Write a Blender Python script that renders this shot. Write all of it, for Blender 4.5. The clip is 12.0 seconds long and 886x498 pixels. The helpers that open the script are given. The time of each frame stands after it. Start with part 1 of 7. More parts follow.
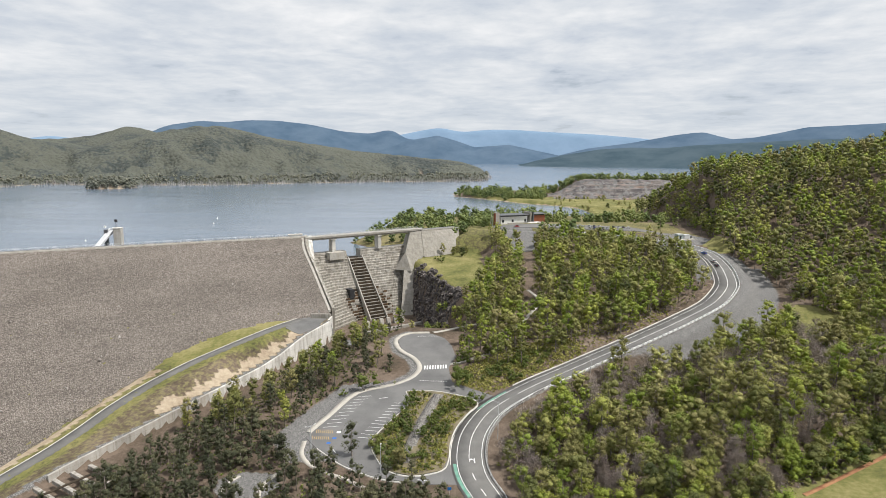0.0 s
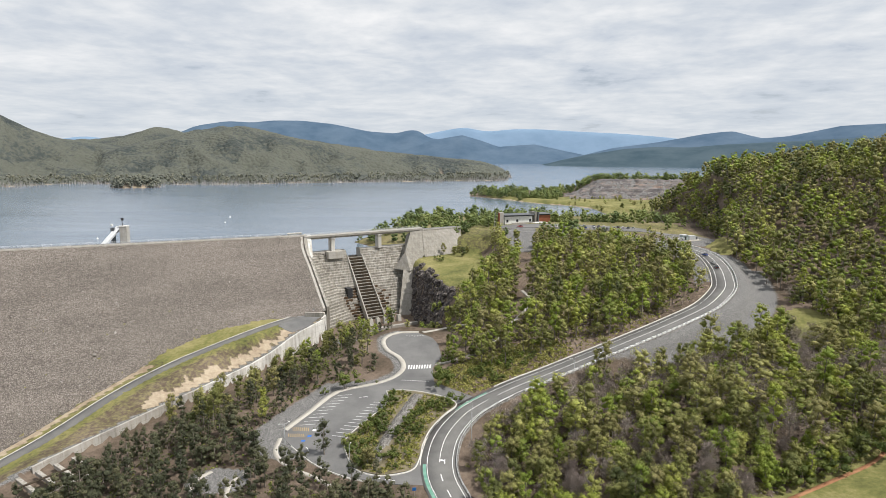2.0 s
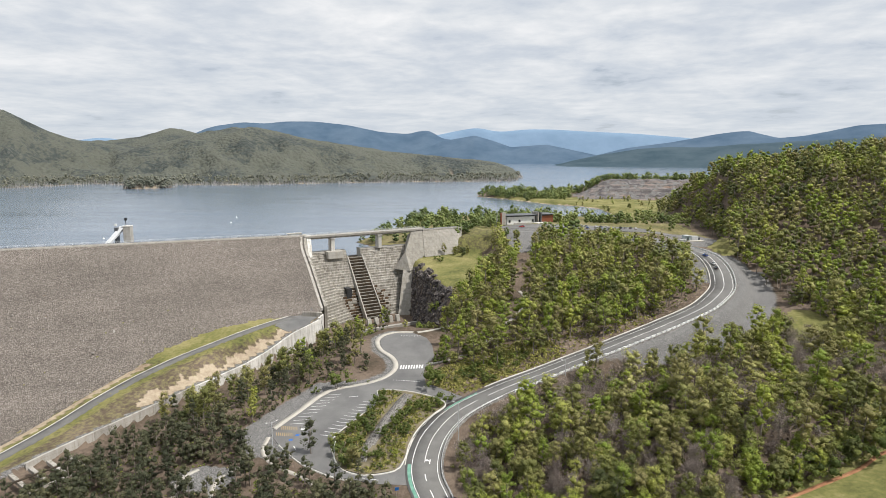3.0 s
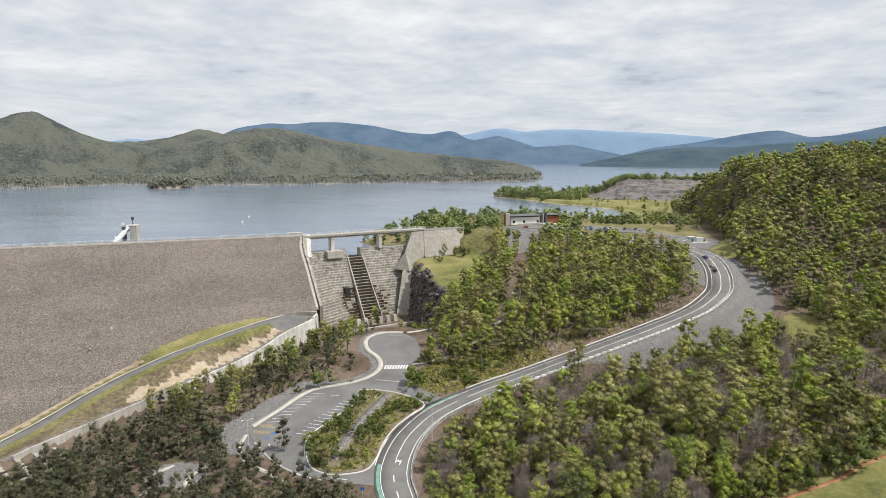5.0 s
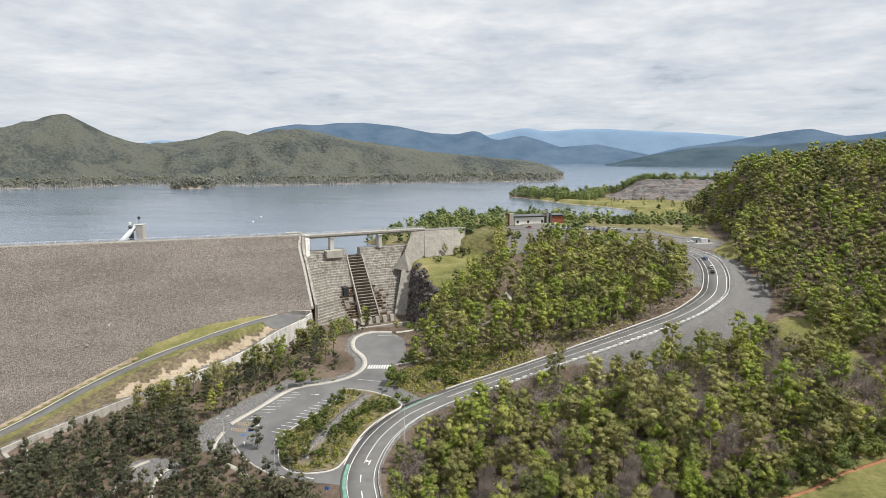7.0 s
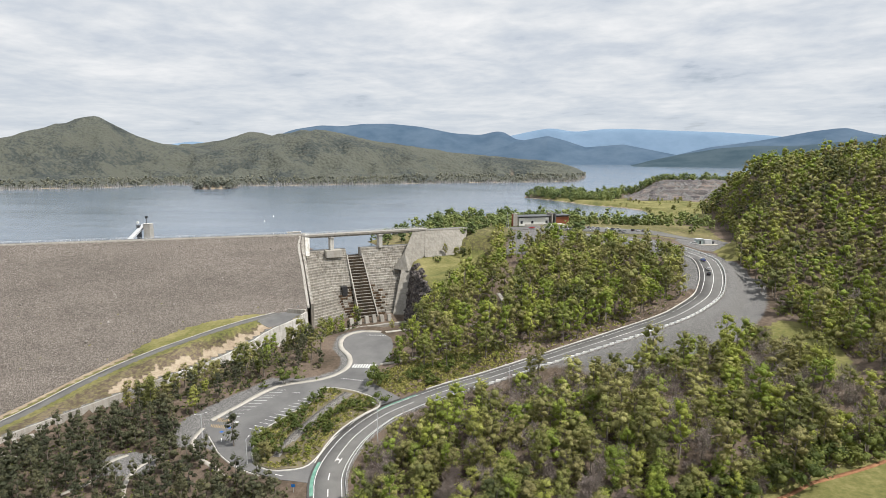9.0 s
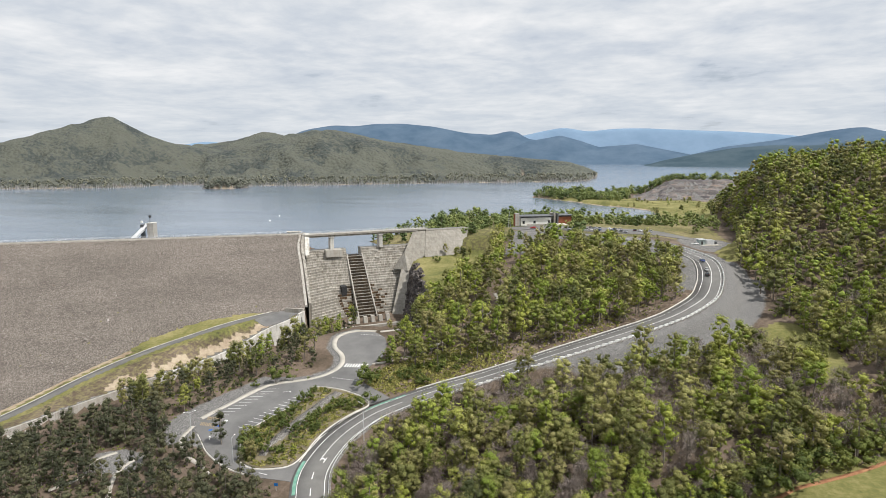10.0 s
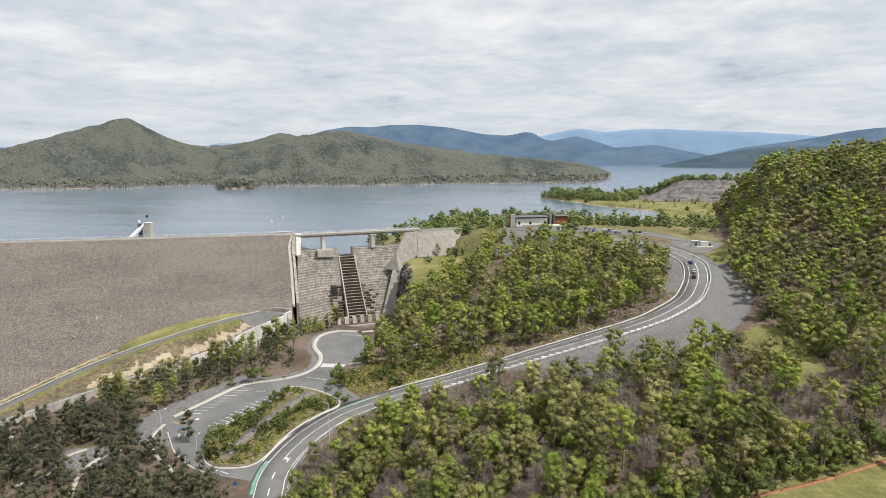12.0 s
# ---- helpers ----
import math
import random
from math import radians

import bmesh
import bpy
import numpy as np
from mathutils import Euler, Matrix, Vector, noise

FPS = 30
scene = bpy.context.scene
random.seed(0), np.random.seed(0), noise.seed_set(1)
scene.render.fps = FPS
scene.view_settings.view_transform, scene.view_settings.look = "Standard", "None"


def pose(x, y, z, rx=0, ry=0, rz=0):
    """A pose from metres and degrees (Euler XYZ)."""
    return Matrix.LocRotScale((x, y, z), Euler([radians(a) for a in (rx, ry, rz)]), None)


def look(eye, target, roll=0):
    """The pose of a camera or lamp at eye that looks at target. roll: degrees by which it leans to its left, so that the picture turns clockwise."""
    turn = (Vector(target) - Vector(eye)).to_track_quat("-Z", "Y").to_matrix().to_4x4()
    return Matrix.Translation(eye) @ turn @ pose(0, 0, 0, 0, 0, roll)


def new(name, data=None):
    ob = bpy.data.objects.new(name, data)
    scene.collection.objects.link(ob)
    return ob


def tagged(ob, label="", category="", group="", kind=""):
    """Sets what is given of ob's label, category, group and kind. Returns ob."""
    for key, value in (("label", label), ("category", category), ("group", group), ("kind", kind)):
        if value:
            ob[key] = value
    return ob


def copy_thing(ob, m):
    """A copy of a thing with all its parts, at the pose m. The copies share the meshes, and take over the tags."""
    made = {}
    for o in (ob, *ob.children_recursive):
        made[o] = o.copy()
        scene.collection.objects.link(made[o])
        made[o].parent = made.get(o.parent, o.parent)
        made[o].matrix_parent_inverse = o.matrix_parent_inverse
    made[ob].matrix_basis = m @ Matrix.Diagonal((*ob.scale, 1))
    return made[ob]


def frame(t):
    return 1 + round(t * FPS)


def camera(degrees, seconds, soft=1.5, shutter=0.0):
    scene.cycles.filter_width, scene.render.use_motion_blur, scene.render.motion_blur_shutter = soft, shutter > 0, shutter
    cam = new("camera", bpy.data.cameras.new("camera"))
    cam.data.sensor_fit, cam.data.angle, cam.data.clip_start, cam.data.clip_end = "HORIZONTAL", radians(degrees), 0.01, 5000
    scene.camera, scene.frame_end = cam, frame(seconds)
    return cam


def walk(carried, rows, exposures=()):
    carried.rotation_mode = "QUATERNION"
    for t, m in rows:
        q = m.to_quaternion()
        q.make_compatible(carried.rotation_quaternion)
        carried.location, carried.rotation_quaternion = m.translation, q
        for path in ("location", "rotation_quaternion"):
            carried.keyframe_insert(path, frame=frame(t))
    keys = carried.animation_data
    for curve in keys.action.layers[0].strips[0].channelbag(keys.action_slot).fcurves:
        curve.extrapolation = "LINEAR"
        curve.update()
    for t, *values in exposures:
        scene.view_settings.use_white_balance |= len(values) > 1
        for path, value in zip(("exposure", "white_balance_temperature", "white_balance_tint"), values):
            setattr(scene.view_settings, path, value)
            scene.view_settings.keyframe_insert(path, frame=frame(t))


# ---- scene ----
cam = camera(72.6, 12.0, soft=0.85)
# seconds, x, y, z, yaw, pitch, roll
ROWS = [
    (0.0, 0.00, 0.00, 96.18, -0.00, -9.07, -0.37),
    (0.5, 4.43, 0.39, 96.43, 0.62, -9.11, -0.39),
    (1.0, 9.01, 0.66, 96.49, 1.24, -9.13, -0.38),
    (1.5, 13.57, 0.86, 96.38, 1.87, -9.14, -0.32),
    (2.0, 18.13, 1.09, 96.21, 2.51, -9.12, -0.32),
    (2.5, 22.74, 1.43, 96.12, 3.15, -9.09, -0.30),
    (3.0, 27.34, 1.77, 96.04, 3.78, -9.08, -0.21),
    (5.0, 45.14, 4.07, 96.00, 6.27, -9.06, -0.13),
    (5.5, 49.62, 5.12, 95.86, 6.90, -9.05, -0.09),
    (6.0, 54.14, 6.15, 95.76, 7.53, -9.05, -0.10),
    (6.5, 58.73, 6.98, 95.70, 8.15, -9.05, -0.03),
    (7.0, 63.32, 7.72, 95.67, 8.78, -9.04, 0.04),
    (9.0, 81.08, 11.27, 95.31, 11.28, -8.98, 0.15),
    (9.5, 85.55, 12.59, 95.20, 11.93, -8.98, 0.18),
    (10.0, 89.99, 13.88, 95.13, 12.56, -8.99, 0.20),
    (10.5, 94.32, 15.23, 95.14, 13.17, -8.99, 0.26),
    (11.0, 98.61, 16.62, 95.21, 13.77, -9.02, 0.11),
    (11.5, 102.88, 17.97, 94.93, 14.19, -8.96, 0.15),
    (12.0, 106.89, 19.26, 94.58, 14.24, -8.89, 0.22),
]
walk(cam, [(t, pose(x, y, z, 90 + pitch, roll, yaw)) for t, x, y, z, yaw, pitch, roll in ROWS])

# ---------------------------------------------------------------- sky, sun
SUN_EL, SUN_AZ = 60.0, 104.0      # degrees; azimuth clockwise from +y
world = bpy.data.worlds.new("world")
scene.world = world
world.use_nodes = True


def nodes_of(tree):
    tree.nodes.clear()

    def N(kind, ins=None, operation=None, attribute_name=None):
        n = tree.nodes.new(kind)
        if operation:
            n.operation = operation
        if attribute_name:
            n.attribute_name = attribute_name
        for k, v in (ins or {}).items():
            if isinstance(v, bpy.types.NodeSocket):
                tree.links.new(v, n.inputs[k])
            else:
                n.inputs[k].default_value = v
        return n
    return N


def ramp(N, fac, stops):
    n = N("ShaderNodeValToRGB", ins={"Fac": fac})
    e = n.color_ramp.elements
    while len(e) < len(stops):
        e.new(0.5)
    for el, (p, c) in zip(e, stops):
        el.position = p
        el.color = (*c, 1.0) if len(c) == 3 else c
    return n.outputs["Color"]


def mixc(N, fac, a, b, blend="MIX"):
    n = N("ShaderNodeMix")
    n.data_type, n.blend_type = "RGBA", blend
    for key, v in ((0, fac), (6, a), (7, b)):
        if isinstance(v, bpy.types.NodeSocket):
            n.id_data.links.new(v, n.inputs[key])
        else:
            n.inputs[key].default_value = v if key == 0 else (*v, 1.0)
    return n.outputs[2]


def sky_world():
    N = nodes_of(world.node_tree)
    sky = N("ShaderNodeTexSky")
    sky.sky_type, sky.sun_disc = "NISHITA", False
    sky.sun_elevation, sky.sun_rotation = radians(SUN_EL), radians(SUN_AZ)
    sky.air_density, sky.dust_density = 1.0, 2.0
    co = N("ShaderNodeTexCoord").outputs["Generated"]
    sep = N("ShaderNodeSeparateXYZ", ins={0: co})
    den = N("ShaderNodeMath", operation="ADD", ins={0: sep.outputs[2], 1: 0.10})
    den = N("ShaderNodeMath", operation="MAXIMUM", ins={0: den.outputs[0], 1: 0.03}).outputs[0]
    u = N("ShaderNodeMath", operation="DIVIDE", ins={0: sep.outputs[0], 1: den}).outputs[0]
    v = N("ShaderNodeMath", operation="DIVIDE", ins={0: sep.outputs[1], 1: den}).outputs[0]
    flat = N("ShaderNodeCombineXYZ", ins={0: u, 1: v, 2: 0.0}).outputs[0]
    mp = N("ShaderNodeMapping", ins={0: flat, 3: (1.0, 0.95, 1.0), 2: (0, 0, radians(14))}).outputs[0]
    big = N("ShaderNodeTexNoise", ins={"Vector": mp, "Scale": 1.25, "Detail": 6.0, "Roughness": 0.52, "Distortion": 0.35}).outputs[0]
    fine = N("ShaderNodeTexNoise", ins={"Vector": mp, "Scale": 5.2, "Detail": 5.0, "Roughness": 0.58, "Distortion": 0.2}).outputs[0]
    both = N("ShaderNodeMath", operation="MULTIPLY_ADD", ins={0: fine, 1: 0.42, 2: big}).outputs[0]
    cloud = ramp(N, both, [(0.44, (0.55, 0.61, 0.71)), (0.62, (0.67, 0.72, 0.79)), (0.76, (0.80, 0.83, 0.87)), (0.94, (0.965, 0.97, 0.985))])
    gap = ramp(N, both, [(0.36, (0.35, 0.35, 0.35)), (0.56, (1.0, 1.0, 1.0))])
    blue = mixc(N, 1.0, sky.outputs[0], (0.09, 0.09, 0.09), "MULTIPLY")
    col = mixc(N, gap, blue, cloud)
    # pale band of thick air above the skyline
    band = ramp(N, sep.outputs[2], [(0.0, (1, 1, 1)), (0.16, (0, 0, 0))])
    band = N("ShaderNodeMath", operation="MULTIPLY", ins={0: band, 1: 0.6}).outputs[0]
    col = mixc(N, band, col, (0.64, 0.70, 0.76))
    bg = N("ShaderNodeBackground", ins={"Color": col, "Strength": 0.95})
    out = N("ShaderNodeOutputWorld")
    world.node_tree.links.new(bg.outputs[0], out.inputs[0])


sky_world()
sun = new("sun", bpy.data.lights.new("sun", "SUN"))
sun.data.energy, sun.data.angle, sun.data.color = 4.7, radians(1.0), (1.0, 0.965, 0.91)
_az, _el = radians(SUN_AZ), radians(SUN_EL)
sun.matrix_world = look((0, 0, 300), (-math.sin(_az) * math.cos(_el), -math.cos(_az) * math.cos(_el), 300 - math.sin(_el)))

# ---------------------------------------------------------------- materials


def material(name):
    m = bpy.data.materials.new(name)
    m.use_nodes = True
    N = nodes_of(m.node_tree)
    return m, N


def finish(m, N, col, rough=0.85, bump=None, bump_d=0.3, bump_s=0.6, metal=0.0, spec=0.3, **extra):
    ins = {"Base Color": col if isinstance(col, bpy.types.NodeSocket) else (*col, 1.0), "Roughness": rough, "Metallic": metal,
           "Specular IOR Level": spec}
    ins.update(extra)
    p = N("ShaderNodeBsdfPrincipled", ins=ins)
    if bump is not None:
        b = N("ShaderNodeBump", ins={"Height": bump, "Distance": bump_d, "Strength": bump_s})
        m.node_tree.links.new(b.outputs[0], p.inputs["Normal"])
    o = N("ShaderNodeOutputMaterial")
    m.node_tree.links.new(p.outputs[0], o.inputs[0])
    return m


def where(N, scale=(1, 1, 1)):
    p = N("ShaderNodeNewGeometry").outputs["Position"]
    return N("ShaderNodeMapping", ins={0: p, 3: scale}).outputs[0]


def noise_at(N, vec, scale, detail=5.0, rough=0.6):
    return N("ShaderNodeTexNoise", ins={"Vector": vec, "Scale": scale, "Detail": detail, "Roughness": rough}).outputs[0]


def mottled(name, a, b, scale=0.15, fine=2.0, rough=0.9, bump_d=0.05, spec=0.25, c=None):
    """Two tones at a broad scale, a finer grain over them."""
    m, N = material(name)
    p = where(N)
    n1 = noise_at(N, p, scale, 6.0)
    n2 = noise_at(N, p, fine, 4.0)
    f = N("ShaderNodeMath", operation="MULTIPLY_ADD", ins={0: n2, 1: 0.45, 2: n1}).outputs[0]
    stops = [(0.50, a), (0.86, b)] if c is None else [(0.50, a), (0.72, b), (0.92, c)]
    col = ramp(N, f, stops)
    return finish(m, N, col, rough, n2, bump_d, 0.5, spec=spec)


def rock_fill(name, dark, mid, pale, size=0.9):
    """Loose broken stone: every stone its own tone, with dark joints."""
    m, N = material(name)
    p = where(N)
    warp = noise_at(N, p, 1.5, 3.0)
    pv = mixc(N, 0.12, p, warp, "ADD")
    v = N("ShaderNodeTexVoronoi", ins={"Vector": pv, "Scale": 1.0 / size, "Randomness": 1.0})
    v2 = N("ShaderNodeTexVoronoi", ins={"Vector": pv, "Scale": 2.3 / size, "Randomness": 1.0})
    tone = N("ShaderNodeSeparateColor", ins={0: v.outputs["Color"]}).outputs[0]
    tone2 = N("ShaderNodeSeparateColor", ins={0: v2.outputs["Color"]}).outputs[1]
    t = N("ShaderNodeMath", operation="MULTIPLY_ADD", ins={0: tone2, 1: 0.5, 2: tone}).outputs[0]
    col = ramp(N, t, [(0.05, dark), (0.75, mid), (1.35, pale)])
    edge = ramp(N, v.outputs["Distance"], [(0.30, (1, 1, 1)), (0.75, (0.55, 0.54, 0.53))])
    col = mixc(N, 1.0, col, edge, "MULTIPLY")
    broad = ramp(N, noise_at(N, where(N, (0.3, 0.3, 2.0)), 0.06, 4.0), [(0.35, (0.80, 0.78, 0.76)), (0.65, (1.05, 1.02, 1.0))])
    col = mixc(N, 1.0, col, broad, "MULTIPLY")
    hgt = N("ShaderNodeMath", operation="SUBTRACT", ins={0: 1.0, 1: v.outputs["Distance"]}).outputs[0]
    return finish(m, N, col, 0.92, hgt, 0.5, 0.8, spec=0.2)


def concrete(name, a=(0.30, 0.285, 0.26), b=(0.42, 0.40, 0.365), stain=0.55, lift=1.5, joints=False):
    """Weathered concrete: lift lines, runs of dark stain down the face, fine grain."""
    m, N = material(name)
    p = where(N)
    col = ramp(N, noise_at(N, p, 0.25, 6.0), [(0.35, a), (0.68, b)])
    runs = noise_at(N, where(N, (0.8, 0.8, 0.06)), 0.9, 5.0)
    col = mixc(N, 1.0, col, ramp(N, runs, [(0.38, (stain, stain * 0.97, stain * 0.92)), (0.62, (1, 1, 1))]), "MULTIPLY")
    z = N("ShaderNodeSeparateXYZ", ins={0: p}).outputs[2]
    fr = N("ShaderNodeMath", operation="FRACT", ins={0: N("ShaderNodeMath", operation="DIVIDE", ins={0: z, 1: lift}).outputs[0]}).outputs[0]
    col = mixc(N, 1.0, col, ramp(N, fr, [(0.0, (0.72, 0.70, 0.67)), (0.07, (1, 1, 1))]), "MULTIPLY")
    if joints:
        q = N("ShaderNodeVectorMath", operation="DOT_PRODUCT", ins={0: p, 1: (0.135, 0.097, 0.0)}).outputs["Value"]
        fq = N("ShaderNodeMath", operation="FRACT", ins={0: q}).outputs[0]
        col = mixc(N, 1.0, col, ramp(N, fq, [(0.0, (0.70, 0.68, 0.66)), (0.035, (1, 1, 1))]), "MULTIPLY")
    own = ramp(N, N("ShaderNodeObjectInfo").outputs["Random"], [(0.0, (0.80, 0.79, 0.77)), (1.0, (1.08, 1.07, 1.05))])
    col = mixc(N, 1.0, col, own, "MULTIPLY")
    g = noise_at(N, p, 6.0, 4.0)
    col = mixc(N, 0.35, col, ramp(N, g, [(0.3, (0.55, 0.55, 0.55)), (0.7, (1, 1, 1))]), "MULTIPLY")
    return finish(m, N, col, 0.88, g, 0.03, 0.4)


def foliage(name, stops, trans=0.25):
    m, N = material(name)
    att = N("ShaderNodeAttribute", attribute_name="tone").outputs["Fac"]
    obr = N("ShaderNodeObjectInfo").outputs["Random"]
    isl = N("ShaderNodeNewGeometry").outputs["Random Per Island"]
    t = N("ShaderNodeMath", operation="MULTIPLY_ADD", ins={0: obr, 1: 0.30, 2: att}).outputs[0]
    t = N("ShaderNodeMath", operation="MULTIPLY_ADD", ins={0: isl, 1: 0.10, 2: t}).outputs[0]
    col = ramp(N, t, stops)
    p = where(N)
    grain = noise_at(N, p, 2.4, 4.0, 0.72)
    col = mixc(N, 1.0, col, ramp(N, grain, [(0.32, (0.50, 0.53, 0.50)), (0.50, (1.0, 1.0, 1.0)), (0.68, (1.5, 1.45, 1.4))]), "MULTIPLY")
    bp = N("ShaderNodeBump", ins={"Height": grain, "Distance": 0.55, "Strength": 0.9}).outputs[0]
    d = N("ShaderNodeBsdfPrincipled", ins={"Base Color": col, "Roughness": 0.6, "Specular IOR Level": 0.22, "Normal": bp})
    tr = N("ShaderNodeBsdfTranslucent", ins={"Color": mixc(N, 1.0, col, (1.0, 1.05, 0.5), "MULTIPLY"), "Normal": bp})
    mx = N("ShaderNodeMixShader", ins={0: trans, 1: d.outputs[0], 2: tr.outputs[0]})
    o = N("ShaderNodeOutputMaterial")
    m.node_tree.links.new(mx.outputs[0], o.inputs[0])
    return m


M_LEAF = foliage("eucalypt_leaves", [(0.00, (0.052, 0.068, 0.034)), (0.18, (0.126, 0.144, 0.054)), (0.36, (0.246, 0.250, 0.080)), (0.50, (0.305, 0.272, 0.122)),
                                     (0.66, (0.236, 0.312, 0.054)), (0.85, (0.365, 0.395, 0.080)), (1.10, (0.42, 0.40, 0.16))], 0.24)
# she-oaks' own dark needles, with cloud shade by the channel put into the colour
M_SHEOAK = foliage("sheoak_needles", [(0.0, (0.060, 0.070, 0.044)), (0.5, (0.112, 0.118, 0.068)), (1.2, (0.190, 0.180, 0.098))], 0.25)
M_SHORE = foliage("shore_leaves", [(0.0, (0.075, 0.108, 0.048)), (0.5, (0.155, 0.205, 0.075)), (1.2, (0.270, 0.310, 0.110))], 0.25)
# far-shore leaves, with the grey of distance haze put into their colour
M_FARLEAF = foliage("hazed_eucalypt_leaves", [(0.0, (0.110, 0.122, 0.105)), (0.5, (0.160, 0.168, 0.135)), (1.2, (0.225, 0.222, 0.165))], 0.1)
M_DEAD = foliage("dry_twigs", [(0.0, (0.19, 0.150, 0.138)), (0.6, (0.29, 0.240, 0.222)), (1.2, (0.40, 0.345, 0.320))], 0.1)
M_BUSH = foliage("shrub_leaves", [(0.0, (0.070, 0.098, 0.030)), (0.5, (0.145, 0.180, 0.045)), (1.2, (0.250, 0.270, 0.080))])
M_TUSSOCK = foliage("tussock_grass", [(0.0, (0.17, 0.17, 0.05)), (0.5, (0.28, 0.27, 0.08)), (1.2, (0.40, 0.36, 0.13))])
M_BARK = mottled("bark", (0.13, 0.105, 0.085), (0.30, 0.265, 0.225), 0.6, 5.0)
M_ASPHALT = mottled("asphalt", (0.108, 0.105, 0.101), (0.165, 0.160, 0.152), 0.12, 5.0, 0.88, 0.01)
M_ASPHALT_OLD = mottled("worn_asphalt", (0.115, 0.113, 0.112), (0.175, 0.171, 0.166), 0.08, 4.0, 0.9, 0.01)
M_PAINT = mottled("road_paint", (0.62, 0.62, 0.60), (0.78, 0.78, 0.76), 0.6, 4.0, 0.6, 0.003)
M_GREEN = mottled("green_road_paint", (0.08, 0.22, 0.16), (0.18, 0.33, 0.26), 0.5, 4.0, 0.6, 0.003)
M_ORANGE = mottled("orange_road_paint", (0.34, 0.23, 0.10), (0.46, 0.32, 0.14), 0.5, 4.0, 0.6, 0.003)
M_KERB = mottled("kerb_concrete", (0.40, 0.385, 0.35), (0.58, 0.56, 0.52), 0.3, 5.0, 0.85, 0.01)
M_FOOTPATH = mottled("footpath_concrete", (0.34, 0.315, 0.275), (0.46, 0.43, 0.38), 0.25, 3.0, 0.85, 0.01)
M_CONC = concrete("dam_concrete", (0.40, 0.38, 0.345), (0.56, 0.535, 0.49), 0.58)
M_CONC_PALE = concrete("pale_concrete", (0.42, 0.405, 0.38), (0.50, 0.482, 0.452), 0.86, 2.4, True)
M_CONC_GREY = concrete("grey_concrete", (0.30, 0.287, 0.262), (0.375, 0.357, 0.325), 0.80, 3.0)
M_CONC_WHITE = concrete("bleached_concrete", (0.66, 0.65, 0.63), (0.80, 0.79, 0.765), 0.70, 3.0)
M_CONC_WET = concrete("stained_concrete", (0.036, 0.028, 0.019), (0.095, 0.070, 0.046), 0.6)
M_ROCK = rock_fill("rock_fill", (0.152, 0.136, 0.121), (0.212, 0.190, 0.170), (0.330, 0.302, 0.274), 0.46)
M_RIPRAP = rock_fill("road_rock_fill", (0.15, 0.145, 0.14), (0.27, 0.26, 0.245), (0.42, 0.405, 0.385), 0.7)
M_GRAVEL = rock_fill("gravel", (0.17, 0.165, 0.16), (0.27, 0.262, 0.25), (0.38, 0.37, 0.35), 0.4)
M_CLIFF = rock_fill("cut_rock", (0.05, 0.047, 0.05), (0.11, 0.10, 0.10), (0.21, 0.19, 0.175), 1.2)
M_QUARRY = rock_fill("quarry_rock", (0.19, 0.155, 0.14), (0.30, 0.25, 0.225), (0.44, 0.39, 0.355), 3.0)


def m_strata():
    """Level beds of grey rock, rust-red towards the top, with dark ledges."""
    m, N = material("bedded_quarry_rock")
    beds = noise_at(N, where(N, (0.03, 0.05, 0.9)), 1.0, 6.0, 0.7)
    broad = noise_at(N, where(N), 0.03, 4.0)
    f = N("ShaderNodeMath", operation="MULTIPLY_ADD", ins={0: broad, 1: 0.55, 2: beds}).outputs[0]
    col = ramp(N, f, [(0.58, (0.055, 0.052, 0.056)), (0.74, (0.125, 0.115, 0.114)), (0.86, (0.20, 0.175, 0.16)), (1.02, (0.27, 0.185, 0.14))])
    return finish(m, N, col, 0.95, beds, 1.2, 0.9, spec=0.15)


M_STRATA = m_strata()
M_RUST = concrete("rust_stained_concrete", (0.075, 0.045, 0.026), (0.20, 0.135, 0.085), 0.6)
M_STEEL = mottled("galvanised_steel", (0.42, 0.43, 0.44), (0.58, 0.59, 0.60), 1.0, 6.0, 0.5, 0.002)
M_DARK = mottled("dark_metal", (0.02, 0.02, 0.022), (0.05, 0.05, 0.052), 1.0, 6.0, 0.6, 0.002)
M_WHITE = mottled("white_paint", (0.66, 0.66, 0.64), (0.80, 0.80, 0.78), 0.5, 4.0, 0.5, 0.002)
M_ROOF = mottled("dark_roof_sheet", (0.07, 0.075, 0.08), (0.12, 0.125, 0.13), 0.4, 3.0, 0.5, 0.004)
M_BRICKRED = mottled("red_brown_cladding", (0.19, 0.065, 0.035), (0.27, 0.10, 0.055), 0.5, 4.0, 0.7, 0.004)
M_TIMBER = mottled("timber", (0.18, 0.12, 0.07), (0.30, 0.21, 0.13), 0.8, 4.0, 0.8, 0.004)


def m_glass():
    m, N = material("dark_glass")
    return finish(m, N, (0.03, 0.035, 0.04), 0.08, spec=0.6)


M_GLASS = m_glass()


def car_paint(name, col):
    m, N = material(name)
    n = noise_at(N, where(N), 3.0)
    c = ramp(N, n, [(0.3, tuple(k * 0.85 for k in col)), (0.7, col)])
    return finish(m, N, c, 0.25, spec=0.6)


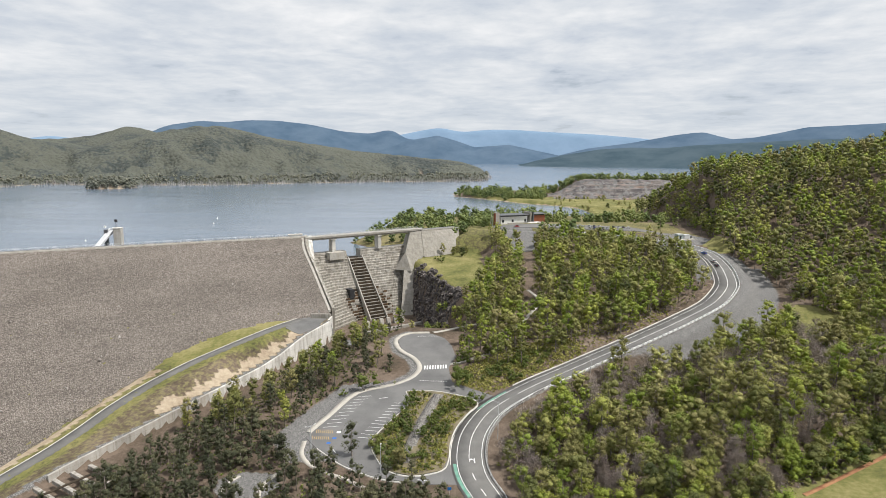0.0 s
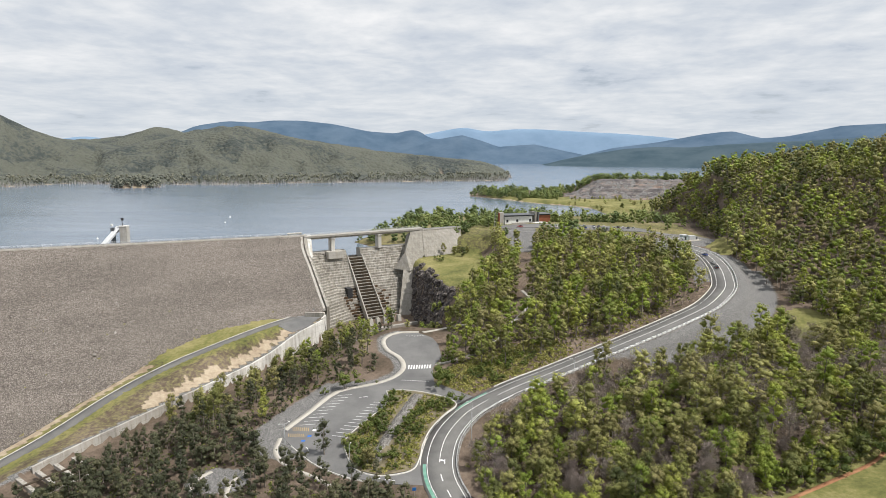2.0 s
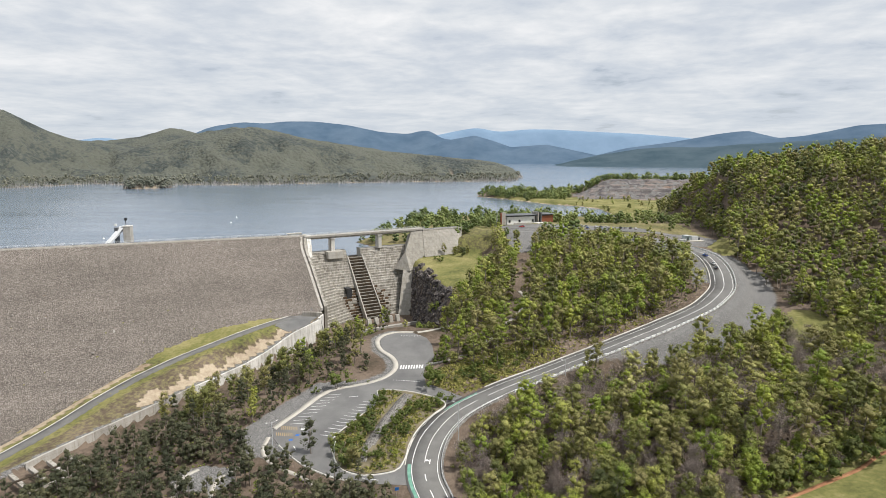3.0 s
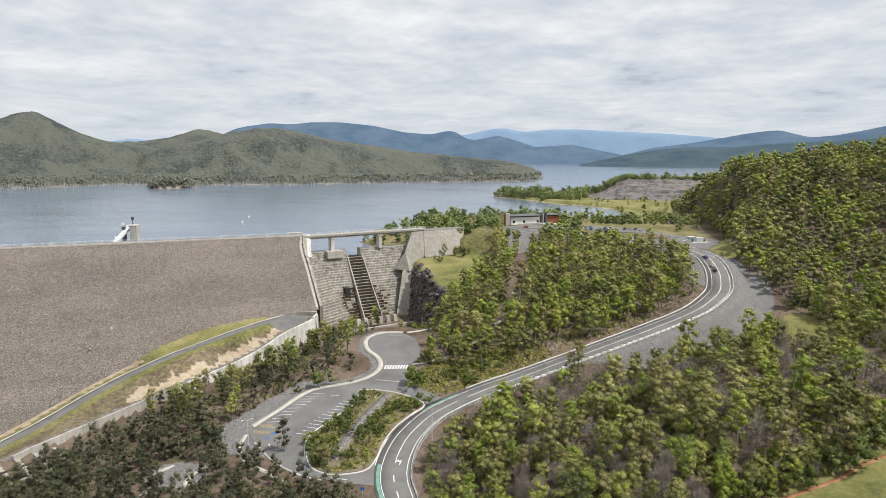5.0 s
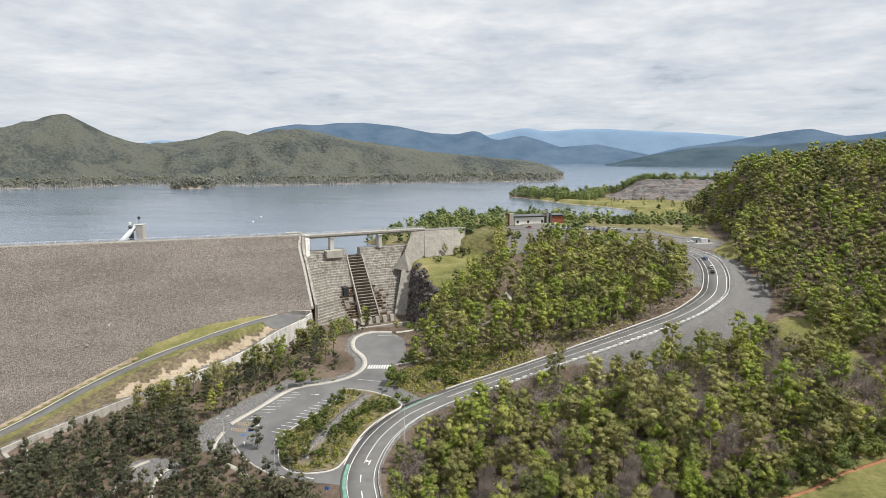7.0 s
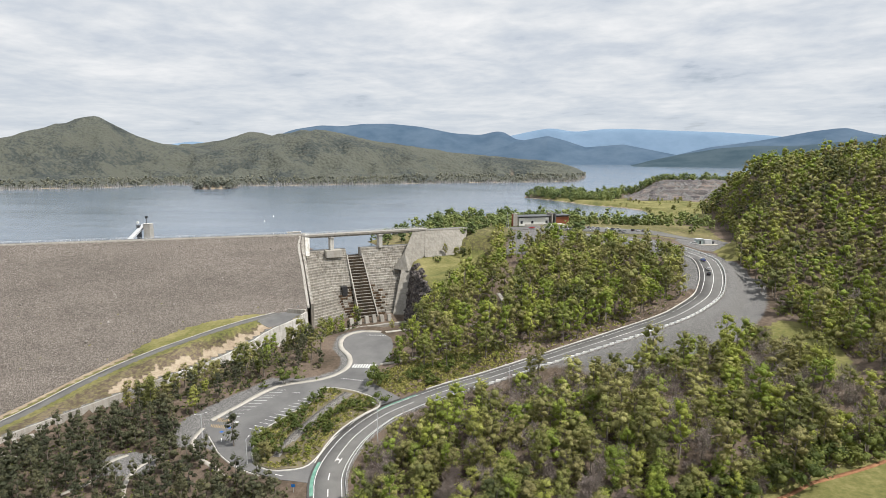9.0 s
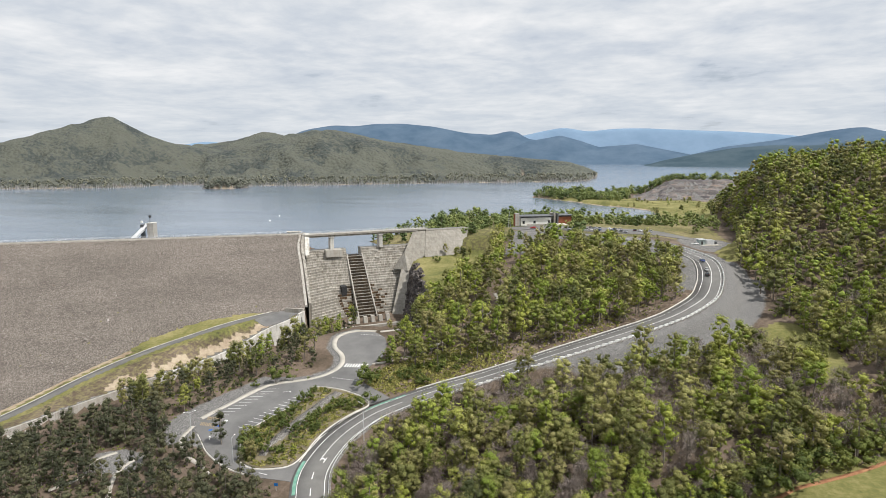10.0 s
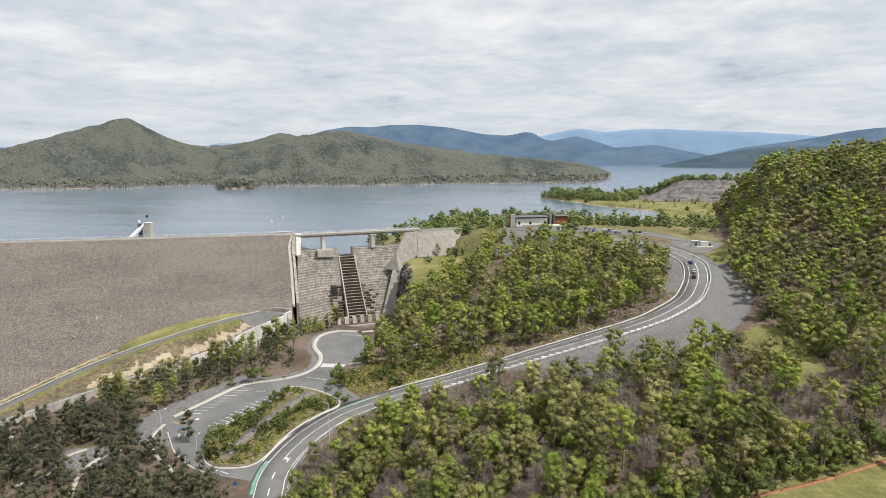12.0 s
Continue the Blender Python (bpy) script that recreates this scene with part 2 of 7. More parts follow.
def m_water():
    m, N = material("lake_water")
    p = where(N)
    streak = noise_at(N, where(N, (0.0025, 0.012, 1)), 1.0, 4.0)
    col = ramp(N, streak, [(0.35, (0.100, 0.138, 0.186)), (0.65, (0.130, 0.170, 0.222))])
    wind = noise_at(N, where(N, (0.004, 0.02, 1)), 1.3, 4.0)
    rough = N("ShaderNodeMapRange", ins={0: wind, 1: 0.3, 2: 0.7, 3: 0.12, 4: 0.24}).outputs[0]
    w = noise_at(N, where(N, (0.5, 0.9, 1)), 0.8, 5.0, 0.65)
    return finish(m, N, col, rough, w, 0.14, 0.45, spec=0.5)


M_WATER = m_water()


def m_ground():
    """Ground cover: forest litter, with grass, gravel, cut rock and bare earth where the cover says so."""
    m, N = material("ground_cover")
    p = where(N)
    n1, n2, n3 = noise_at(N, p, 0.05, 6.0), noise_at(N, p, 0.6, 5.0), noise_at(N, p, 4.0, 3.0)
    f = N("ShaderNodeMath", operation="MULTIPLY_ADD", ins={0: n2, 1: 0.6, 2: n1}).outputs[0]
    litter = ramp(N, f, [(0.55, (0.062, 0.052, 0.036)), (0.75, (0.118, 0.089, 0.066)), (0.95, (0.185, 0.142, 0.110))])
    grass = ramp(N, f, [(0.55, (0.095, 0.105, 0.036)), (0.78, (0.180, 0.175, 0.062)), (1.0, (0.29, 0.255, 0.115))])
    earth = ramp(N, f, [(0.55, (0.23, 0.165, 0.112)), (0.95, (0.47, 0.39, 0.285))])
    cov = N("ShaderNodeAttribute", attribute_name="cover").outputs["Color"]
    s = N("ShaderNodeSeparateColor", ins={0: cov})
    wob = N("ShaderNodeMath", operation="SUBTRACT", ins={0: n2, 1: 0.5}).outputs[0]

    def edge(v):
        a = N("ShaderNodeMath", operation="MULTIPLY_ADD", ins={0: wob, 1: 0.9, 2: v}).outputs[0]
        return N("ShaderNodeMapRange", ins={0: a, 1: 0.35, 2: 0.65}).outputs[0]
    v = N("ShaderNodeTexVoronoi", ins={"Vector": p, "Scale": 3.0})
    tone = N("ShaderNodeSeparateColor", ins={0: v.outputs["Color"]}).outputs[0]
    stone = ramp(N, tone, [(0.0, (0.17, 0.166, 0.162)), (0.6, (0.235, 0.228, 0.220)), (1.0, (0.34, 0.33, 0.315))])
    joint = ramp(N, v.outputs["Distance"], [(0.3, (1, 1, 1)), (0.8, (0.45, 0.45, 0.45))])
    stone = mixc(N, 1.0, stone, joint, "MULTIPLY")
    col = mixc(N, edge(s.outputs[0]), litter, grass)
    col = mixc(N, edge(s.outputs[2]), col, earth)
    col = mixc(N, edge(s.outputs[1]), col, stone)
    # distant woods: blue-grey tint carries the haze in the base colour
    wood = ramp(N, N("ShaderNodeMath", operation="MULTIPLY_ADD", ins={0: noise_at(N, p, 0.09, 5.0, 0.75), 1: 1.0, 2: noise_at(N, p, 0.008, 5.0)}).outputs[0],
                [(0.70, (0.042, 0.051, 0.053)), (0.90, (0.070, 0.079, 0.073)), (1.14, (0.112, 0.117, 0.096))])
    col = mixc(N, N("ShaderNodeMath", operation="SUBTRACT", ins={0: 1.0, 1: N("ShaderNodeAttribute", attribute_name="cover").outputs["Alpha"]}).outputs[0], col, wood)
    col = mixc(N, 0.4, col, ramp(N, n3, [(0.3, (0.6, 0.6, 0.6)), (0.7, (1.0, 1.0, 1.0))]), "MULTIPLY")
    h = N("ShaderNodeMath", operation="ADD", ins={0: n3, 1: n2}).outputs[0]
    crowns = N("ShaderNodeTexVoronoi", ins={"Vector": p, "Scale": 0.11}).outputs["Distance"]
    crowns = N("ShaderNodeMath", operation="MULTIPLY", ins={0: crowns, 1: -30.0}).outputs[0]
    far_f = N("ShaderNodeMath", operation="SUBTRACT", ins={0: 1.0, 1: N("ShaderNodeAttribute", attribute_name="cover").outputs["Alpha"]}).outputs[0]
    h = N("ShaderNodeMath", operation="MULTIPLY_ADD", ins={0: crowns, 1: far_f, 2: h}).outputs[0]
    return finish(m, N, col, 0.95, h, 0.25, 0.6, spec=0.15)


M_GROUND = m_ground()

# ---------------------------------------------------------------- mesh helpers


def fast_mesh(name, verts, faces, size=4, mats=(), smooth=False, tone=None, slots=None):
    """A mesh from arrays: verts (n, 3), faces (m, size)."""
    verts, faces = np.asarray(verts, np.float32), np.asarray(faces, np.int32)
    me = bpy.data.meshes.new(name)
    me.vertices.add(len(verts))
    me.vertices.foreach_set("co", verts.ravel())
    me.loops.add(faces.size)
    me.loops.foreach_set("vertex_index", faces.ravel())
    me.polygons.add(len(faces))
    me.polygons.foreach_set("loop_start", np.arange(0, faces.size, size, dtype=np.int32))
    me.polygons.foreach_set("loop_total", np.full(len(faces), size, np.int32))
    if smooth:
        me.polygons.foreach_set("use_smooth", np.ones(len(faces), bool))
    for mt in mats:
        me.materials.append(mt)
    if slots is not None:
        me.polygons.foreach_set("material_index", np.asarray(slots, np.int32))
    if tone is not None:
        me.attributes.new("tone", "FLOAT", "POINT").data.foreach_set("value", np.asarray(tone, np.float32))
    me.update(calc_edges=True)
    return me


def part(name, bm, mat, parent=None, label="", smooth=False):
    me = bpy.data.meshes.new(name)
    bm.to_mesh(me)
    bm.free()
    if smooth:
        for p in me.polygons:
            p.use_smooth = True
    if mat:
        me.materials.append(mat)
    ob = new(name, me)
    if parent:
        ob.parent = parent
    if label:
        ob["label"] = label
    return ob


def thing(name, m=None, **tags):
    ob = new(name)
    if m is not None:
        ob.matrix_basis = m
    return tagged(ob, **tags)


def box(bm, x0, x1, y0, y1, z0, z1, bevel=0.0):
    vs = [bm.verts.new((x, y, z)) for z in (z0, z1) for x, y in ((x0, y0), (x1, y0), (x1, y1), (x0, y1))]
    fs = [bm.faces.new([vs[i] for i in f]) for f in ((3, 2, 1, 0), (4, 5, 6, 7), (0, 1, 5, 4), (1, 2, 6, 5), (2, 3, 7, 6), (3, 0, 4, 7))]
    if bevel:
        bmesh.ops.bevel(bm, geom=list({e for f in fs for e in f.edges}), offset=bevel, segments=1, affect="EDGES")
    return vs


def boxed(*dims, bevel=0.0):
    bm = bmesh.new()
    box(bm, *dims, bevel=bevel)
    return bm


def tube(bm, a, b, ra, rb, n=8, cap=True):
    a, b = Vector(a), Vector(b)
    d = (b - a).normalized()
    u = d.orthogonal().normalized()
    w = d.cross(u)
    rings = []
    for c, r in ((a, ra), (b, rb)):
        rings.append([bm.verts.new(c + r * (math.cos(k * math.tau / n) * u + math.sin(k * math.tau / n) * w)) for k in range(n)])
    for k in range(n):
        bm.faces.new((rings[0][k], rings[0][(k + 1) % n], rings[1][(k + 1) % n], rings[1][k]))
    if cap:
        bm.faces.new(rings[1])
        bm.faces.new(rings[0][::-1])


def prism(bm, pts, z0, z1):
    """A vertical prism over a polygon of (x, y); z1 may be a function of (x, y)."""
    f = z1 if callable(z1) else (lambda x, y: z1)
    g = z0 if callable(z0) else (lambda x, y: z0)
    lo = [bm.verts.new((x, y, g(x, y))) for x, y in pts]
    hi = [bm.verts.new((x, y, f(x, y))) for x, y in pts]
    n = len(pts)
    bm.faces.new(hi)
    bm.faces.new(lo[::-1])
    for k in range(n):
        bm.faces.new((lo[k], lo[(k + 1) % n], hi[(k + 1) % n], hi[k]))


def spline(ctrl, step=3.0):
    """A smooth line through the control points (x, y, z), sampled about every step metres."""
    c = np.array(ctrl, float)
    c = np.vstack([2 * c[0] - c[1], c, 2 * c[-1] - c[-2]])
    out = []
    for k in range(1, len(c) - 2):
        p0, p1, p2, p3 = c[k - 1:k + 3]
        n = max(2, int(np.linalg.norm(p2 - p1) / step))
        for t in np.arange(n) / n:
            out.append(0.5 * (2 * p1 + (p2 - p0) * t + (2 * p0 - 5 * p1 + 4 * p2 - p3) * t * t + (3 * p1 - p0 - 3 * p2 + p3) * t ** 3))
    out.append(c[-2])
    return np.array(out)


def sides(line):
    """The unit vectors to the right of a line, in plan."""
    d = np.gradient(line[:, :2], axis=0)
    d /= np.linalg.norm(d, axis=1)[:, None]
    return np.c_[d[:, 1], -d[:, 0]]


def ribbon_arrays(line, a, b, up=0.0, drop=0.0):
    """Verts and quads of a strip from a to b metres to the right of a line, with skirts drop metres deep."""
    s = sides(line)
    a = np.broadcast_to(np.asarray(a, float), len(line))
    b = np.broadcast_to(np.asarray(b, float), len(line))
    l = np.c_[line[:, :2] + s * a[:, None], line[:, 2] + up]
    r = np.c_[line[:, :2] + s * b[:, None], line[:, 2] + up]
    rows = [l, r]
    if drop:
        rows = [l - (0, 0, drop), l, r, r - (0, 0, drop)]
    n, k = len(line), len(rows)
    v = np.stack(rows, 1).reshape(-1, 3)
    f = [(i * k + j, i * k + j + 1, (i + 1) * k + j + 1, (i + 1) * k + j) for i in range(n - 1) for j in range(k - 1)]
    return v, np.array(f)[:, ::-1]


def ribbon(name, line, a, b, mat, parent=None, up=0.0, drop=0.0, label=""):
    v, f = ribbon_arrays(line, a, b, up, drop)
    ob = new(name, fast_mesh(name, v, f, 4, (mat,)))
    ob.parent = parent
    if label:
        ob["label"] = label
    return ob


def smooth01(a, b, x):
    t = np.clip((x - a) / (b - a), 0, 1)
    return t * t * (3 - 2 * t)


def smax(a, b, k=2.0):
    return 0.5 * (a + b + np.sqrt((a - b) ** 2 + k * k))


def smin(a, b, k=2.0):
    return 0.5 * (a + b - np.sqrt((a - b) ** 2 + k * k))


_rng = np.random.default_rng(7)
_PH = _rng.uniform(0, 6.28, (40, 3))


def rumple(x, y, wave, seed=0, octaves=4):
    """Smooth pseudo-random relief, about -1 to 1."""
    out, amp, k = 0.0, 1.0, math.tau / wave
    for o in range(octaves):
        for j in range(3):
            ph = _PH[(seed * 5 + o * 3 + j) % 40]
            ang = ph[0]
            out = out + amp * 0.4 * np.sin(k * (x * math.cos(ang) + y * math.sin(ang)) + ph[1] + 1.7 * np.sin(k * 0.6 * (x * math.sin(ang) - y * math.cos(ang)) + ph[2]))
        amp *= 0.5
        k *= 2.03
    return out


# ---------------------------------------------------------------- the plan
WATER = 25.5
MAIN_ROAD = spline([(30, 120, -10.2), (23, 138, -9.0), (17.2, 156, -7.9), (14.1, 168.6, -7.0), (11.7, 174.5, -6.3), (10.0, 181, -5.6), (9.5, 189.5, -4.8), (10.8, 200.2, -3.5),
                    (14.1, 209.1, -2.1), (18.5, 216.7, -0.8), (23.9, 223.2, 0), (29.5, 227.8, 1.2), (39, 234.6, 3), (52.1, 242.8, 5.2), (67.8, 250.6, 9.0), (84, 257.4, 13.4),
                    (104.6, 268.6, 18.0), (116.3, 276.3, 20.3), (126.5, 283, 22.5), (136.6, 291.3, 25), (149, 308, 28.3), (154.3, 322, 31.2), (157.3, 335, 33.7), (158.6, 348, 36),
                    (157.8, 359, 37.8), (152, 372, 39.2), (142, 390, 40.2), (127, 407, 40.7), (108, 420, 40.9), (92, 428, 41.0)])
BERM_ROAD = spline([(-225, 110, -44), (-185, 160, -30), (-161, 194, -21.5), (-150, 212, -17.2), (-144, 226, -14.3), (-139, 241, -11.2), (-132, 256, -7.9), (-125, 266, -5.2), (-117, 276, -2.6),
                    (-106, 286, 0.6), (-96, 296, 3.2), (-86, 309, 4.8), (-77, 323, 5.2)])
CREST0, CREST_D, CREST_N, SLOPE = np.array([-97.0, 378.0]), np.array([-0.9, -0.436]), np.array([0.436, -0.9]), 1.54
CREST_Z = 42.0
WALL_A, WALL_B = np.array([-61.0, 318.0]), np.array([-137.0, 199.0])
_wd = (WALL_B - WALL_A) / np.linalg.norm(WALL_B - WALL_A)
_wr = np.array([-_wd[1], _wd[0]])          # to the right of the training wall, towards the car park


def nearest(line, x, y):
    """Distance to a line in plan, signed to its right, and the line's height there."""
    shape = np.shape(x)
    p = np.c_[np.ravel(x), np.ravel(y)]
    s = sides(line)
    dist, hgt, par = np.empty(len(p)), np.empty(len(p)), np.empty(len(p))
    for k in range(0, len(p), 20000):
        q = p[k:k + 20000]
        d2 = ((q[:, None] - line[None, :, :2]) ** 2).sum(-1)
        i = d2.argmin(1)
        sg = np.sign(((q - line[i, :2]) * s[i]).sum(-1))
        dist[k:k + 20000] = np.sqrt(d2[np.arange(len(q)), i]) * sg
        hgt[k:k + 20000] = line[i, 2]
        par[k:k + 20000] = i
    return dist.reshape(shape), hgt.reshape(shape), par.reshape(shape)


CAR_PARK = [(-18.7, 239.0), (-33.7, 233.4), (-48.6, 203.6), (-44.6, 198.6), (-38.8, 192.8), (-31.6, 186.0), (-21.0, 179.2), (-5.6, 174.6), (5.5, 174.5), (3.0, 187.0), (3.6, 198.5),
            (8.6, 212.5), (13.0, 220.5), (20.5, 228.5), (12.4, 234.3), (4.5, 240.1), (3.0, 252.5), (6.5, 262.7), (4.5, 274.7), (1.2, 282.4), (-6.1, 289.1), (-15.4, 288.1), (-20.9, 280.3), (-18.7, 270.1),
            (-11.4, 261.4), (-8.5, 252.5), (-11.2, 245.0)]


def in_polygon(pts, x, y):
    inside = np.zeros(np.shape(x), bool)
    for (x0, y0), (x1, y1) in zip(pts, pts[1:] + pts[:1]):
        if y0 != y1:
            inside ^= ((y0 > y) != (y1 > y)) & (x < (x1 - x0) * (y - y0) / (y1 - y0) + x0)
    return inside


def polygon_gap(pts, x, y):
    """Metres to the outline of a polygon, negative inside it."""
    best = np.full(np.shape(x), 1e9)
    for (x0, y0), (x1, y1) in zip(pts, pts[1:] + pts[:1]):
        dx, dy = x1 - x0, y1 - y0
        t = np.clip(((x - x0) * dx + (y - y0) * dy) / (dx * dx + dy * dy), 0, 1)
        best = np.minimum(best, np.hypot(x - x0 - t * dx, y - y0 - t * dy))
    return np.where(in_polygon(pts, x, y), -best, best)


def wall_top(al):
    """Height of the channel wall along its length."""
    return np.interp(al, [0, 21, 35, 50, 72, 141, 220], [5.6, 2.0, -3.0, -6.2, -8.4, -16.0, -32.0])


def berm_z(al, u, x, y):
    """The bench under the dam: the service road's level, falling to the top of the channel wall."""
    level = np.interp(al, [0, 20, 38, 52, 65, 78, 91, 107, 122, 137, 220], [5.0, 4.8, 3.2, 0.6, -2.4, -4.9, -7.8, -11.3, -14.2, -17.2, -38])
    bd = nearest(BERM_ROAD, x, y)[0]
    level = level - 0.62 * np.maximum(0, -bd - 9.5) * smooth01(64, 90, al)
    return level + (wall_top(al) - 0.6 - level) * smooth01(-15, -1, u)


def valley_z(x, y):
    """The paved valley floor, climbing towards the spillway and tilting down to the west."""
    climb = np.interp(y, [150, 165, 180, 190, 200, 210, 222, 232, 244, 253, 265, 277, 285], [-8.6, -7.2, -5.7, -4.8, -3.1, -1.5, 0.1, 0.8, 1.9, 3.3, 5.0, 6.8, 7.6])
    return climb - 0.075 * np.clip(-8 - x, 0, 40) * np.clip((262 - y) / 20, 0, 1)


def face_z(x, y):
    """Downstream rock face of the dam."""
    return CREST_Z - ((x - CREST0[0]) * CREST_N[0] + (y - CREST0[1]) * CREST_N[1]) / SLOPE


def profile(az, crest):
    """A smooth crest line through bearings and heights."""
    b, h = np.array(crest, float).T
    fine = np.linspace(b[0], b[-1], 600)
    k = np.ones(9) / 9
    sm = np.convolve(np.pad(np.interp(fine, b, h), 4, mode="edge"), k, mode="valid")
    return np.interp(az, fine, sm)


def ridge(az, r, r0, w0, w1, crest):
    """Hills at about r0 metres from the hub; crest: bearing in degrees, height over the lake."""
    h = profile(az, crest) + 16.0
    fall = np.where(r < r0, np.exp(-((r - r0) / w0) ** 2), np.exp(-((r - r0) / w1) ** 2))
    return h * fall


HUB = (54.0, 6.0)


def terraces(t, n):
    """A slope cut into n benches."""
    k = np.floor(t * n)
    return (k + smooth01(0.5, 1.0, t * n - k)) / n


FIELD_X = [90, 107.3, 124.5, 143.5, 151.3, 169.8, 185.1, 200, 235]
FIELD_Y = [156, 164.5, 172.9, 181.5, 186.0, 196.4, 207.1, 217, 234]


def terrain(x, y, carve=True):
    x, y = np.asarray(x, float), np.asarray(y, float)
    low = valley_z(x, y) + 0.25 * rumple(x, y, 30, 1)
    rise = 10.5 + 0.11 * (x - 35) + 0.165 * (y - 277) + 0.5 * rumple(x, y, 45, 2)
    rd, rz, ri = nearest(MAIN_ROAD, x, y)
    rise = rise - 5.5 * smooth01(6, 16, rd) * smooth01(110, 60, rd) * smooth01(225, 260, y)
    rise = rise - np.maximum(0, rise - (20.5 + 0.05 * (y - 350))) * smooth01(44, 26, x) * smooth01(335, 350, y) * smooth01(442, 429, y)
    rise = smin(rise, 40.5 - 4.0 * smooth01(140, 175, x), 2.0)
    xb = np.interp(y, [240, 262, 304, 350, 378, 405, 430], [-20, -4, 2, -9, -17, -30, -30])
    xe = np.interp(y, [240, 262, 304, 350, 378, 405, 430], [0, 30, 26, 5, -6, -17, -17])
    basin = low * (1 - smooth01(298, 322, y)) + (-9.0) * smooth01(298, 322, y)
    z = basin + (smax(low, rise, 1.0) - basin) * smooth01(0, 1, (x - xb) / (xe - xb))
    # right-hand hill
    hill = 24 + 0.394 * (x - 192) + 0.264 * (y - 304) + 3.0 * rumple(x, y, 110, 3)
    foot = np.interp(y, [380, 400, 440, 500, 600, 700], [150, 190, 211, 229, 248, 270])
    hill = hill - 2.5 * np.maximum(0, foot - x) * (y > 385)
    yr = 545 - 0.85 * (x - 229)
    cap = 83 + 0.165 * (x - 229) - 0.02 * np.maximum(0, x - 420) - 0.32 * np.maximum(0, y - yr)
    hill = smin(hill, cap, 14)
    # valley left of the car park
    ex, ey = x - WALL_A[0], y - WALL_A[1]
    al, u = ex * _wd[0] + ey * _wd[1], ex * _wr[0] + ey * _wr[1]
    chan = -7.0 - 12.0 * np.clip(al / 141, -0.1, 1.5)
    t = smooth01(13, 50, u)
    z = np.where(x < 0, np.where(al > -30, chan + (z - chan) * np.maximum(t, smooth01(5, -25, al)), z), z)
    # dam body and berm
    berm = berm_z(al, u, x, y)
    face = face_z(x, y)
    cd = (x - CREST0[0]) * CREST_N[0] + (y - CREST0[1]) * CREST_N[1]
    back = CREST_Z - 0.45 * np.maximum(0, -cd - 9)
    body = np.minimum(np.minimum(face, CREST_Z), back)
    body = np.maximum(body, np.where(cd > 0, berm, -30))
    # spillway line bounds the dam on its right
    edge = np.interp(y, [318, 340, 381, 420], [-59, -66.4, -87.5, -100])
    on_dam = np.where(y < 318, u < 0.3, x < edge)
    z = np.where(on_dam & (y < 700), body, z)
    # behind the dam: lake bed and its shores
    bed = 8.0
    land_edge = np.interp(y, [400, 425, 448, 470, 500, 560, 640, 700], [-5, 12, -60, -78, -72, -60, -50, 20])
    shore = np.clip((x - land_edge) * 0.22, -14, 30) + WATER - 1.0
    shore = smin(shore, 30.5 + 9.5 * smooth01(35, 75, x) * smooth01(600, 480, y), 1.5)
    dback = (x + 86) * -0.581 + (y - 384) * 0.814     # upstream of the spillway line
    z = np.where((x > -100) & (dback > 3) & (x < 20 + 0 * y), np.maximum(shore, bed), z)
    z = np.where((x >= 20) & (y > 470), z + (np.maximum(shore, bed) - z) * smooth01(470, 520, y), z)
    far_left = (y > 330) & (x <= -100) & ~(on_dam & (cd > -40))
    z = np.where(far_left, np.maximum(back, bed), z)
    # lagoon, spit and grass flats behind it
    spit = 28.5 + 1.5 * rumple(x, y, 120, 4) - 0.08 * np.maximum(0, np.interp(x, [30, 110, 195, 230], [985, 880, 775, 690]) - y) * 3 \
        - 0.3 * np.maximum(0, 30 - x) - 0.10 * np.maximum(0, y - np.interp(x, [30, 200, 400], [1060, 1200, 1250]))
    quarry = -40 + 67 * smooth01(150, 180, x) + 26 * terraces(smooth01(926, 1012, y + 9 * rumple(x, y, 60, 8, 3)), 4) * smooth01(175, 240, x)
    spit = np.maximum(spit, quarry - 0.12 * np.maximum(0, y - 1150))
    spit = np.maximum(spit, 5)
    rear = smooth01(640, 700, y)
    z = z + (spit - z) * rear
    z = np.where(x > 120, smax(z, hill, 2.5), z)
    # level mown field on the near side of the hill
    bench = np.interp(x, [100, 124, 143, 152, 170, 230], [-4, -2, 0.5, 3, 4, 6])
    z = z + (bench - z) * smooth01(-24, 0, np.interp(x, FIELD_X, FIELD_Y) - y) * smooth01(85, 112, x) * smooth01(300, 260, x)
    # the far country
    dx, dy = x - HUB[0], y - HUB[1]
    r, az = np.hypot(dx, dy), np.degrees(np.arctan2(dx, dy))
    g = 1.0 + 0.035 * rumple(x, y, 420, 5) + 0.02 * rumple(x, y, 130, 6)
    far = 9.0 + 0 * x
    peak = [(-75, 110), (-60, 95), (-48.7, 94), (-46.8, 115), (-44.9, 137), (-42.4, 158), (-41.1, 178), (-40.1, 183), (-39.3, 174), (-38.2, 150), (-36.8, 122), (-35, 102), (-32, 88), (-26, 40), (-20, -16)]
    isle = [(-38, -16), (-36, 10), (-33, 54), (-31.2, 80), (-27, 114), (-25, 131), (-23.2, 144), (-21.2, 144), (-19.2, 127), (-17.2, 113), (-12, 87), (-8.8, 73), (-4, 54), (0.2, 42), (2, 24), (3.2, -16)]
    back_hill = [(-37, -16), (-34.2, 112), (-32.6, 118), (-31.3, 128), (-29.9, 148), (-28.3, 176), (-27.3, 168), (-26.2, 150), (-24, 110), (-18, 30), (-12, -16)]
    far = np.maximum(far, 9 + g * ridge(az, r, 2150, 440, 900, peak))
